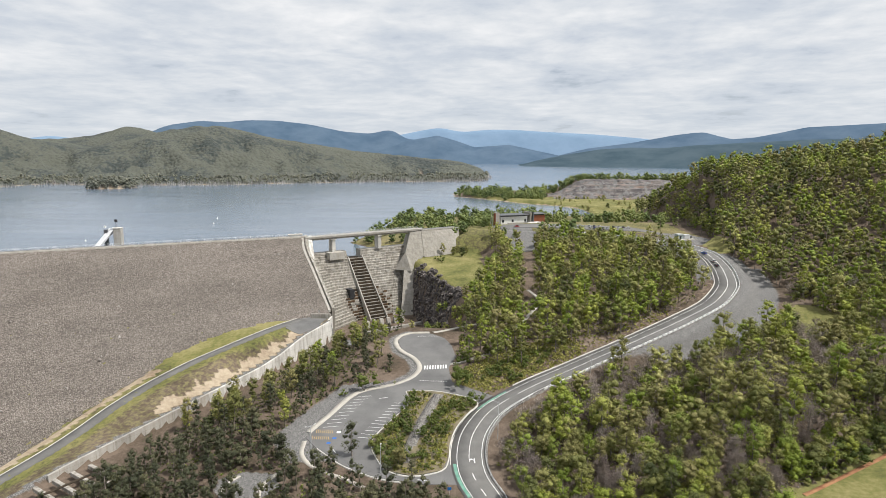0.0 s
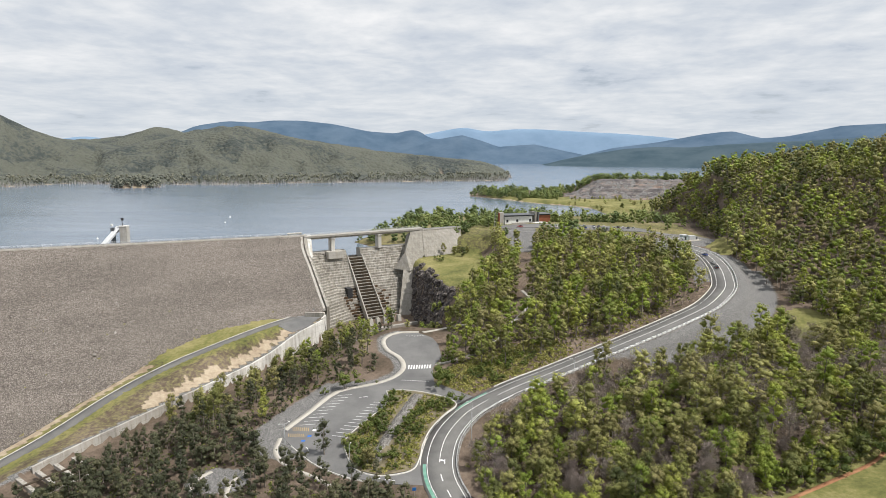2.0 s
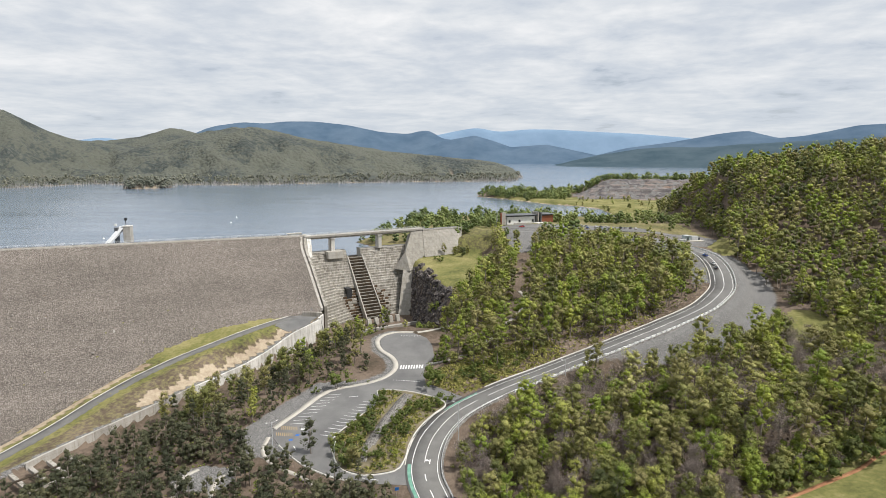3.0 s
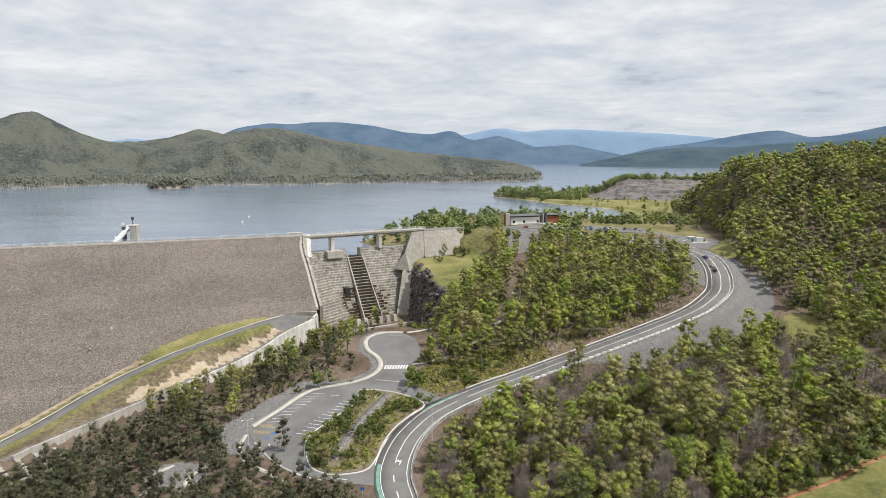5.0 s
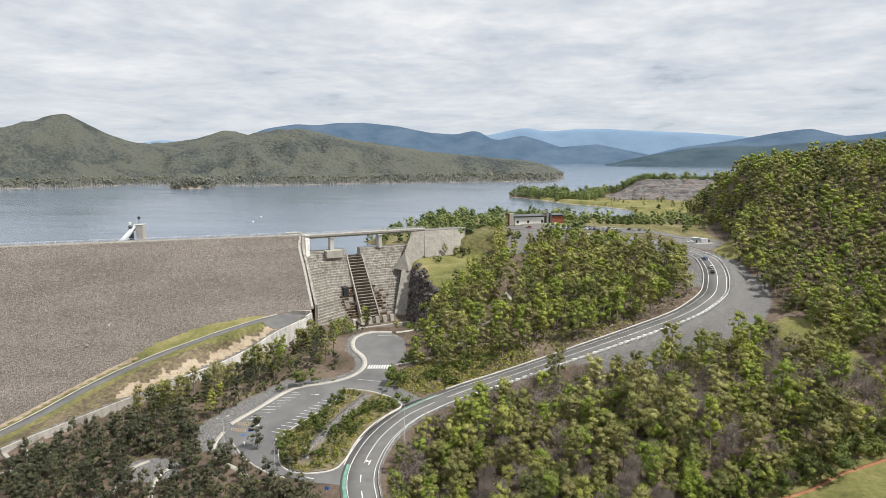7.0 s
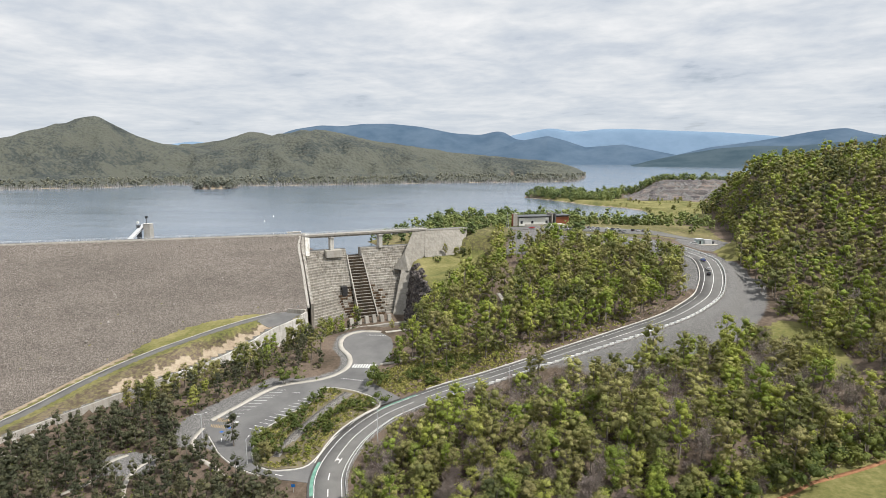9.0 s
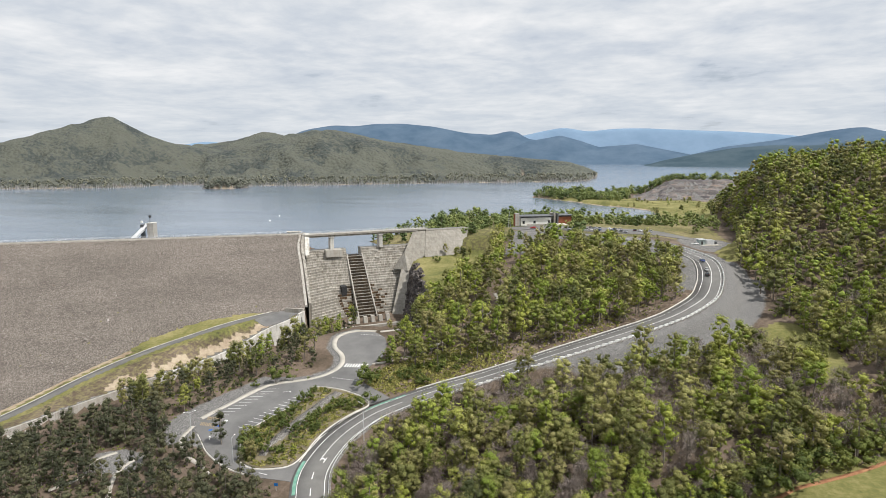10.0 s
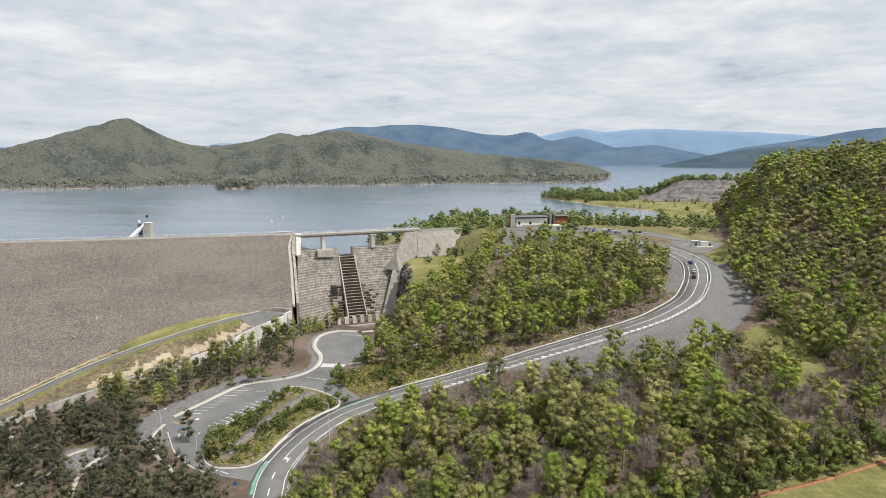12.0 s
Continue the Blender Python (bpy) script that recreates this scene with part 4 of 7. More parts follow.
def dam_face():
    s = np.arange(0, 330, 1.25)
    d = np.arange(0, 150, 1.25)
    S, D = np.meshgrid(s, d)
    X = CREST0[0] + 12 * 0.9 + S * CREST_D[0] + D * CREST_N[0]
    Y = CREST0[1] + 12 * 0.436 + S * CREST_D[1] + D * CREST_N[1]
    Z = face_z(X, Y) + 0.35 + 0.3 * rumple(X, Y, 5.0, 3, 3)
    ex, ey = X - WALL_A[0], Y - WALL_A[1]
    al = ex * _wd[0] + ey * _wd[1]
    berm = berm_z(al, ex * _wr[0] + ey * _wr[1], X, Y)
    keep_v = Z > berm - 1.5
    edge = np.interp(Y, [318, 340, 381, 420], [-59, -66.4, -87.5, -100])
    keep_v &= X < edge + 0.5
    n, k = X.shape
    i = np.arange(n * k).reshape(n, k)
    f = np.stack([i[:-1, :-1], i[:-1, 1:], i[1:, 1:], i[1:, :-1]], -1).reshape(-1, 4)
    f = f[keep_v.ravel()[f].all(1)]
    ob = new("rock_face", fast_mesh("rock_face", np.stack([X, Y, Z], -1).reshape(-1, 3), f, 4, (M_ROCK,)))
    ob.parent = dam
    # loose boulders over the face
    rng = np.random.default_rng(11)
    m = 5200
    q = rng.integers(0, n * k, m)
    q = q[keep_v.ravel()[q]]
    P = np.stack([X, Y, Z], -1).reshape(-1, 3)[q] + rng.uniform(-0.6, 0.6, (len(q), 3)) * (1, 1, 0.15)
    rad = rng.gamma(3.0, 0.085, len(q)) + 0.12
    oct_v = np.array([(1, 0, 0), (0, 1, 0), (-1, 0, 0), (0, -1, 0), (0, 0, 1), (0, 0, -1)], float)
    oct_f = np.array([(0, 1, 4), (1, 2, 4), (2, 3, 4), (3, 0, 4), (1, 0, 5), (2, 1, 5), (3, 2, 5), (0, 3, 5)])
    V = oct_v[None] * rad[:, None, None] * rng.uniform(0.55, 1.25, (len(q), 6, 3)) + rng.normal(0, 0.1, (len(q), 6, 3)) + P[:, None]
    F = oct_f[None] + 6 * np.arange(len(q))[:, None, None]
    mt, N = material("boulder")
    isl = N("ShaderNodeNewGeometry").outputs["Random Per Island"]
    finish(mt, N, ramp(N, isl, [(0.0, (0.15, 0.13, 0.115)), (0.6, (0.23, 0.205, 0.185)), (0.95, (0.36, 0.335, 0.31))]), 0.9)
    st = new("loose_rock", fast_mesh("loose_rock", V.reshape(-1, 3), F.reshape(-1, 3), 3, (mt,)))
    st.parent = dam
    st["kind"] = "stuff"


dam_face()
_crest = np.array([[*(CREST0 + 10 * np.array([0.9, 0.436]) - t * np.array([0.9, 0.436]) - 4.5 * CREST_N), CREST_Z + 0.35] for t in np.arange(0, 341, 4.0)])
ribbon("crest_road", _crest, -4.6, 4.6, M_ASPHALT_OLD, dam, drop=1.0)
ribbon("parapet", _crest, -4.9, -4.6, M_CONC_PALE, dam, up=0.75, drop=1.4)


def rail_line(name, line, off, gap, h, parent, mat=M_STEEL, top=0.05):
    s = sides(line)
    l2 = np.c_[line[:, :2] + s * off, line[:, 2]]
    for zz in (h, h * 0.55):
        v, f = ribbon_arrays(l2, -top, top, zz, 0.08)
        new(name, fast_mesh(name, v, f, 4, (mat,))).parent = parent
    L = np.r_[0, np.cumsum(np.linalg.norm(np.diff(l2[:, :2], axis=0), axis=1))][-1]
    me = None
    for q in np.arange(0.8, L - 0.8, gap):
        p, yaw = along(l2, q)
        if me is None:
            ob = part("rail_post", boxed(-0.05, 0.05, -0.05, 0.05, -0.2, h), mat, parent)
            me = ob.data
        else:
            ob = new("rail_post", me)
            ob.parent = parent
        ob.matrix_basis = pose(*p, 0, 0, yaw)


hand_rail = thing("hand_rail", label="thin galvanised hand rail along the dam crest", category="railing")
rail_line("rail", _crest, 4.3, 4.5, 1.1, hand_rail)
rail_line("rail", _crest, -4.3, 4.5, 1.1, hand_rail)

# crest hut at the end of the embankment
hut = thing("gauge_hut", pose(-94, 381.5, CREST_Z + 0.3, 0, 0, 25), label="low white concrete hut with flat roof on the dam crest", category="hut")
part("walls", boxed(-4.2, 4.2, -1.6, 1.6, -0.2, 1.75, bevel=0.05), M_WHITE, hut)
part("roof", boxed(-4.6, 4.6, -1.9, 1.9, 1.75, 2.0, bevel=0.04), M_CONC_PALE, hut)
part("vent", boxed(-0.5, 0.5, -0.4, 0.4, 2.0, 2.35, bevel=0.03), M_STEEL, hut)

# ---------------------------------------------------------------- spillway; local x along the crest, y upstream
SPILL = pose(-86, 384, 0, 0, 0, 35.5)
spill = thing("spillway", SPILL, label="stepped concrete spillway with a dark stained central slot", category="spillway")
TOP, FOOT = 30.5, -9.5


def front(z):
    """Downstream distance of the stepped face at a height."""
    return -1.0 + (TOP - z) * 0.80


def right_end(z):
    return 49.5 + (z + 9.5) / 40.0 * 24.5


rng_s = random.Random(5)
n_step = 27
dz = (TOP - FOOT) / n_step
for k in range(n_step):
    z1 = TOP - k * dz
    d = front(z1)
    part("step", boxed(-1.5 - 6.5 * k / n_step, 26.2, -d - dz * 0.8, 6.0, z1 - dz - 0.4, z1 - 0.05 * rng_s.random()), M_CONC, spill)
    part("step", boxed(36.8, right_end(z1 - dz), -d - dz * 0.8, 6.0, z1 - dz - 0.4, z1 - 0.05 * rng_s.random()), M_CONC, spill)
    for x0, x1 in ((-1.5 - 6.5 * k / n_step, 26.2), (36.8, right_end(z1 - dz))):
        part("step_nosing", boxed(x0, x1, -d - dz * 0.8 - 0.05, -d - dz * 0.8 + 0.6, z1 - dz * 0.42, z1 + 0.02, bevel=0.04), M_CONC, spill)
# the stepped bank on the dam side turns in towards the slot
for k in range(n_step):
    z1 = TOP - k * dz
    d = front(z1) + dz * 0.8
    xw, xs = -1.6 - 6.5 * k / n_step, 5.0 + 10.5 * (TOP - z1) / 30.5
    bm = bmesh.new()
    prism(bm, [(xw, -d - (xs - xw) * 0.52), (xs, -d - 0.02), (xs, 4.0), (xw, 4.0)], z1 - dz - 0.4, z1 + 0.05 - 0.06 * rng_s.random())
    bmesh.ops.recalc_face_normals(bm, faces=bm.faces[:])
    part("bank_step", bm, M_CONC, spill)
    bm = bmesh.new()
    prism(bm, [(xw, -d - (xs - xw) * 0.52 - 0.06), (xs, -d - 0.08), (xs, -d + 0.4), (xw, -d - (xs - xw) * 0.52 + 0.4)], z1 - dz * 0.42, z1 + 0.08)
    bmesh.ops.recalc_face_normals(bm, faces=bm.faces[:])
    part("step_nosing", bm, M_CONC_GREY, spill)
# a few bleached facing blocks
blk = None
for k in range(n_step):
    z1 = TOP - k * dz
    d = front(z1) + dz * 0.8
    for x0, x1 in ((5.5 + 10.5 * (TOP - z1) / 30.5, 26.0), (37.0, right_end(z1 - dz) - 0.3)):
        x = x0 + rng_s.uniform(0, 3.0)
        while x < x1 - 3.2:
            if rng_s.random() < 0.13:
                if blk is None:
                    blk = part("block", boxed(0, 3.0, -0.3, 0.25, -dz * 0.80, 0.02, bevel=0.04), M_CONC_PALE, spill)
                    ob = blk
                else:
                    ob = new("block", blk.data)
                    ob.parent = spill
                ob.matrix_basis = pose(x, -d - 0.12, z1 + rng_s.uniform(0.0, 0.05))
            x += 3.1 * rng_s.choice((1, 1, 2))
n_slot = 21
sz = (26.0 - FOOT) / n_slot
for k in range(n_slot):
    z1 = 26.0 - k * sz
    d = 3.0 + (26.0 - z1) * 0.93
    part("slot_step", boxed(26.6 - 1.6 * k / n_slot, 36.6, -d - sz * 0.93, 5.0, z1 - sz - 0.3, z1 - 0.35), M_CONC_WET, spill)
    part("slot_lip", boxed(26.6 - 1.6 * k / n_slot, 36.6, -d - 0.42, -d - 0.05, z1 - 0.32, z1, bevel=0.04), M_CONC_PALE, spill)


def slot_wall(x0, x1):
    bm = bmesh.new()
    pts = []
    for z, d in ((27.2, 0.0), (27.2, 3.0), (FOOT + 1.6, 36.5), (FOOT - 1, 36.5), (FOOT - 1, 30), (22, 0.0)):
        t = (26 - z) / 35.5
        pts.append((x0 + (x1 - x0) * min(1, max(0, t)), -d, z))
    a = [bm.verts.new((x - 0.35, y, z)) for x, y, z in pts]
    b = [bm.verts.new((x + 0.35, y, z)) for x, y, z in pts]
    bm.faces.new(a)
    bm.faces.new(b[::-1])
    n = len(pts)
    for k in range(n):
        bm.faces.new((a[k], b[k], b[(k + 1) % n], a[(k + 1) % n]))
    bmesh.ops.recalc_face_normals(bm, faces=bm.faces[:])
    part("training_wall", bm, M_CONC_PALE, spill)


slot_wall(26.3, 24.6)
slot_wall(36.8, 36.8)
part("pier_face", boxed(36.3, 37.3, -1.2, 5, 24, 31.2, bevel=0.05), M_CONC_PALE, spill)
part("crest_slab", boxed(-1.5, 26.4, 0.8, 6.2, TOP - 0.2, TOP + 0.25, bevel=0.05), M_CONC_PALE, spill)
part("crest_slab", boxed(36.8, 74, 0.8, 6.2, TOP - 0.2, TOP + 0.25, bevel=0.05), M_CONC_PALE, spill)
# solid near-black block in place of a recess: shade put in as colour
gal = part("gallery_opening", boxed(17.6, 20.9, -22.0, -12, 3.2, 9.2), M_DARK, spill, "near-black block that stands for the shade in the square gallery opening")
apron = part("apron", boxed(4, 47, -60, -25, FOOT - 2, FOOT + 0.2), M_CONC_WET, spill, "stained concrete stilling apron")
# rust-brown weathering on the lower courses beside the slot
for k in range(n_step):
    z1 = TOP - k * dz
    d = front(z1) + dz * 0.8
    low = min(1.0, max(0.0, (10.5 - z1) / 9.0))
    for lo, hi, grow in ((25.9, 25.9, -1), (37.1, 37.1, 1)):
        reach = (5.0 + 11.0 * low) * rng_s.uniform(0.6, 1.0) * (1.0 if grow < 0 else 0.6)
        x = lo
        while z1 < 9.5 and abs(x - lo) < reach:
            w = rng_s.uniform(1.2, 2.8)
            a, b = (x - w, x) if grow < 0 else (x, x + w)
            if rng_s.random() < 0.85:
                part("stained_block", boxed(a + 0.05, b, -d - rng_s.uniform(0.16, 0.3), -d + 0.5, z1 - dz * rng_s.uniform(0.7, 0.98), z1 + 0.03, bevel=0.06),
                     M_RUST if rng_s.random() < 0.75 else M_CONC_WET, spill)
            x += grow * w
for k in range(6):
    x = 16.0 + k * 4.9
    bm = bmesh.new()
    box(bm, x - 1.25, x + 1.25, -49.5, -46.5, FOOT, FOOT + 4.4, bevel=0.15)
    for v in bm.verts:
        if v.co.z > FOOT + 2 and v.co.y < -48:
            v.co.y += 1.2
    part("baffle_block", bm, M_CONC_PALE, spill)
part("end_sill", boxed(8, 47, -61, -59, FOOT - 2, FOOT + 2.2, bevel=0.1), M_CONC_PALE, spill)


def solid(name, front_pts, back, mat, parent, label=""):
    """A closed solid from a front outline and a shift to its back."""
    bm = bmesh.new()
    a = [bm.verts.new(p) for p in front_pts]
    b = [bm.verts.new((p[0] + back[0], p[1] + back[1], p[2] + back[2])) for p in front_pts]
    bm.faces.new(a)
    bm.faces.new(b[::-1])
    n = len(a)
    for k in range(n):
        bm.faces.new((a[k], b[k], b[(k + 1) % n], a[(k + 1) % n]))
    bmesh.ops.triangulate(bm, faces=bm.faces[:])
    bmesh.ops.recalc_face_normals(bm, faces=bm.faces[:])
    return part(name, bm, mat, parent, label)


wing = thing("wing_wall", SPILL, label="broad sloping grey concrete abutment wall beside the spillway", category="retaining wall")
solid("panel", [(73.3, -5.9, 40.6), (83.2, -4.8, 40.9), (77.8, -16.9, 25.3), (66.4, -23.3, 18.0), (63.7, -15.2, 28.6)], (6, 16, -4), M_CONC_GREY, wing)
for a, b, lo_a, lo_b in ((83.3, 94.5, 77.9, 90.5), (94.6, 107.2, 90.6, 98.8), (107.3, 117.0, 98.9, 107.5)):
    solid("panel", [(a, -4.9, 40.9), (b, -5.1, 40.9), (lo_b, -18.0, 24.0), (lo_a, -17.4, 24.0)], (5, 14, -3), M_CONC_GREY, wing)
bm = bmesh.new()
ap, a, b, c, d = [bm.verts.new(p) for p in ((63.6, -15.4, 28.8), (56.0, -13.0, 17.2), (62.6, -24.2, 16.6), (66.6, -23.2, 18.0), (66, -10, 18))]
for tri in ((ap, a, b), (ap, b, c), (ap, c, d), (ap, d, a)):
    bm.faces.new(tri)
bm.faces.new((a, d, c, b))
bmesh.ops.recalc_face_normals(bm, faces=bm.faces[:])
part("deflector", bm, M_CONC_GREY, wing, "wedge-shaped concrete deflector")
solid("fin", [(59.4, -20.0, 17.1), (66.4, -23.5, 18.3), (53.8, -39.5, -9), (47.2, -35.7, -9)], (3, 3, 0), M_CONC_GREY, wing, "smooth grey converging wall")
part("coping", boxed(83.4, 117, -5.3, -4.95, 40.7, 41.6, bevel=0.04), M_CONC_PALE, wing, "pale parapet along the top")
part("roadway", boxed(84, 117, -4.9, 2.5, 39.5, 41.3), M_ASPHALT_OLD, wing)

# left-hand chute wall and buttress
wall_left = thing("chute_wall", label="sloping concrete side wall between rock fill and spillway steps", category="retaining wall")


def chute_wall():
    line = spline([(-88.5, 384, 0), (-84.5, 372, 0), (-77.2, 359.8, 0), (-67.2, 342.4, 0), (-62.6, 334.6, 0)], 3.0)
    s = sides(line)
    for name, a, b, up in (("wall", -0.2, 1.4, 1.3), ("gutter", -2.4, -1.0, 0.6)):
        bm = bmesh.new()
        rows = []
        for (x, y, _), (sx, sy) in zip(line, s):
            zt = min(float(face_z(x, y)), CREST_Z) + up
            rows.append([bm.verts.new(q) for q in ((x + sx * -a, y + sy * -a, zt - (34 if name == "wall" else 1.5)), (x + sx * -a, y + sy * -a, zt), (x + sx * -b, y + sy * -b, zt), (x + sx * -b, y + sy * -b, zt - (34 if name == "wall" else 1.5)))])
        for r0, r1 in zip(rows, rows[1:]):
            for k in range(3):
                bm.faces.new((r0[k], r0[k + 1], r1[k + 1], r1[k]))
        bm.faces.new(rows[0][::-1])
        bm.faces.new(rows[-1])
        bmesh.ops.recalc_face_normals(bm, faces=bm.faces[:])
        part(name, bm, M_CONC_PALE if name == "gutter" else M_CONC, wall_left)


chute_wall()
solid("buttress", [(-86.0, 381.5, 43), (-82.6, 374, 29.5), (-81.0, 376.5, 29.5), (-84.0, 384, 43)], (-1.6, 0.8, 0), M_CONC_WHITE, wall_left, "bright white concrete buttress")

# ---------------------------------------------------------------- bridge over the spillway
bridge = thing("bridge", SPILL, label="slender pale concrete road bridge across the spillway", category="bridge")
part("deck", boxed(-3, 86, -3.2, 3.4, 41.0, 42.2, bevel=0.06), M_CONC_PALE, bridge)
part("girder", boxed(-2, 85, -2.2, -1.2, 39.9, 41.0), M_CONC, bridge)
part("girder", boxed(-2, 85, 1.4, 2.4, 39.9, 41.0), M_CONC, bridge)
for x, z0 in ((16.3, 30.6), (50.8, 30.6)):
    pier = part("pier", boxed(x - 1.3, x + 1.3, -2.4, 2.6, z0, 39.2, bevel=0.12), M_CONC_WHITE, bridge)
    part("cap", boxed(x - 1.8, x + 1.8, -2.9, 3.1, 39.2, 39.95, bevel=0.08), M_CONC_WHITE, pier)
part("plinth", boxed(11.5, 22.5, -6.0, 1.5, 26.5, 31.3, bevel=0.1), M_CONC_PALE, bridge)
for y in (-3.1, 3.3):
    for zz in (42.75, 43.3):
        part("rail", boxed(-3, 86, y - 0.05, y + 0.05, zz - 0.05, zz + 0.05), M_STEEL, bridge)
    pm = None
    for k in range(36):
        if pm is None:
            ob = part("rail_post", boxed(-0.06, 0.06, -0.06, 0.06, 0, 1.15), M_STEEL, bridge)
            pm = ob.data
        else:
            ob = new("rail_post", pm)
            ob.parent = bridge
        ob.matrix_basis = pose(-2.6 + 2.5 * k, y, 42.2)

# ---------------------------------------------------------------- training wall of the outlet channel


channel_wall = thing("channel_wall", label="long sloping white-stained concrete channel wall below the dam", category="retaining wall")
for k in range(24):
    a0, a1 = k * 6.0, k * 6.0 + 5.94
    bm = bmesh.new()
    p0, p1 = WALL_A + _wd * a0, WALL_A + _wd * a1
    pts = []
    for p, a in ((p0, a0), (p1, a1)):
        for u0, z in ((1.6, float(wall_top(a)) - 11), (0.9, float(wall_top(a))), (0.0, float(wall_top(a))), (-0.2, float(wall_top(a)) - 11)):
            q = p + _wr * u0
            pts.append(bm.verts.new((q[0], q[1], z)))
    for j in range(4):
        bm.faces.new((pts[j], pts[(j + 1) % 4], pts[4 + (j + 1) % 4], pts[4 + j]))
    bm.faces.new(pts[:4])
    bm.faces.new(pts[4:][::-1])
    bmesh.ops.recalc_face_normals(bm, faces=bm.faces[:])
    part("wall_panel", bm, M_CONC_WHITE if k < 13 else M_CONC_PALE, channel_wall)
end_block = part("end_wall", boxed(-72.5, -61.5, 323.5, 325, 2, 7.6, bevel=0.05), M_CONC, channel_wall, "dark grey end wall")
part("end_wall", boxed(-62, -60.8, 317, 325, -8, 6.2, bevel=0.05), M_CONC_WHITE, channel_wall)
outlet = thing("outlet_structure", pose(-132, 196, -20, 0, 0, 57), label="dark concrete outlet structure with beams over the channel", category="outlet works")
part("floor_slab", boxed(-12, 12, -16, 0, -1.5, -0.6), M_CONC, outlet)
for k in range(4):
    part("beam", boxed(-10 + 6 * k, -8.6 + 6 * k, -14, 0, 2.6, 4.0, bevel=0.05), M_CONC, outlet)
part("side_wall", boxed(-12, 12, -16.8, -16, -1.5, 3.4, bevel=0.05), M_CONC, outlet)
part("walkway", boxed(-12, 12, -8.4, -7.2, 4.0, 4.25), M_CONC_WET, outlet)

# ---------------------------------------------------------------- intake tower in the lake
tower = thing("intake_tower", pose(-217, 399, 0, 0, 0, 12), label="pale concrete intake tower with sloping rail standing in the lake", category="intake tower")
part("shaft", boxed(-1.6, 3.0, -3.0, 3.0, 8, 45.2, bevel=0.1), M_CONC_PALE, tower)
part("side_shaft", boxed(-8.6, -6.4, 1.0, 4.0, 8, 44.0, bevel=0.1), M_ROOF, tower)
part("top_slab", boxed(-1.8, 3.2, -3.2, 3.2, 45.2, 45.5, bevel=0.05), M_CONC_WHITE, tower)
solid("inclined_rail", [(-3.6, 3.0, 45.4), (-1.4, 3.0, 45.4), (-11.5, -18, 29), (-14.2, -18, 29)], (0, 0, -1.4), M_STEEL, tower)
solid("inclined_rail", [(-6.2, 5.0, 44.8), (-5.2, 5.0, 44.8), (-13, -15, 30), (-14.2, -15, 30)], (0, 0, -0.9), M_STEEL, tower)
bm = bmesh.new()
tube(bm, (-0.4, 0, 45.6), (-0.4, 0, 50.6), 0.22, 0.16, 8)
mast = part("mast", bm, M_DARK, tower)
part("antenna", boxed(-1.1, 0.6, -0.5, 0.5, 49.2, 51.0, bevel=0.15), M_DARK, mast)
part("cabin", boxed(-8.6, -7.4, 1.8, 3.6, 45.0, 46.6, bevel=0.05), M_WHITE, tower)
for x, y in ((-226, 592), (-281, 470), (-240, 640)):
    z = WATER
    b = thing("buoy", pose(x, y, z), label="small white marker buoy floating on the lake", category="buoy", group="lake buoys")
    bm = bmesh.new()
    bmesh.ops.create_uvsphere(bm, u_segments=12, v_segments=8, radius=0.8)
    part("float", bm, M_WHITE, b, smooth=True)
    bm = bmesh.new()
    tube(bm, (0, 0, 0.6), (0, 0, 1.8), 0.16, 0.12, 8)
    part("topmark", bm, M_WHITE, b)

# ---------------------------------------------------------------- backdrop: blue ranges in the haze


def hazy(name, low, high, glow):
    """Wooded slopes; kilometres of hazy air are put in as blue colour and glow."""
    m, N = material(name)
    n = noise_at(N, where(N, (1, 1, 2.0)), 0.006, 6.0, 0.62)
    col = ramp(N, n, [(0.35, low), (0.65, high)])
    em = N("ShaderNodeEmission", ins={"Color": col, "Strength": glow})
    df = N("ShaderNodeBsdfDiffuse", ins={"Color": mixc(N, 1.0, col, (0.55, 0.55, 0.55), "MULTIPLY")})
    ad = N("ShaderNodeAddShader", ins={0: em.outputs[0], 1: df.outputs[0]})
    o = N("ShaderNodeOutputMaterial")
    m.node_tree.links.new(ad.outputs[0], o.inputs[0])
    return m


def backdrop_range(r0, depth, crest, rough, mat, label, seed=0, back=400):
    """A mountain range as a surface under a crest line of bearings and heights over the lake."""
    az = np.arange(crest[0][0], crest[-1][0], 0.16)
    rr = np.linspace(r0 - depth, r0 + back, 26)
    A, R = np.meshgrid(az, rr)
    X, Y = HUB[0] + R * np.sin(np.radians(A)), HUB[1] + R * np.cos(np.radians(A))
    h = np.maximum(profile(A, crest), -8)
    g = 1 + rough * rumple(X, Y, 900, seed, 4) * (R < r0 - 40)
    up = np.where(R < r0, smooth01(r0 - depth, r0, R) ** 0.8, np.exp(-((R - r0) / back) ** 2))
    Z = WATER - 2 + (h + 2) * g * up
    n, k = X.shape
    i = np.arange(n * k).reshape(n, k)
    f = np.stack([i[:-1, :-1], i[:-1, 1:], i[1:, 1:], i[1:, :-1]], -1).reshape(-1, 4)[:, ::-1]
    ob = new("backdrop", fast_mesh("backdrop", np.stack([X, Y, Z], -1).reshape(-1, 3), f, 4, (mat,), smooth=True))
    tagged(ob, label, "mountain range", kind="structure")


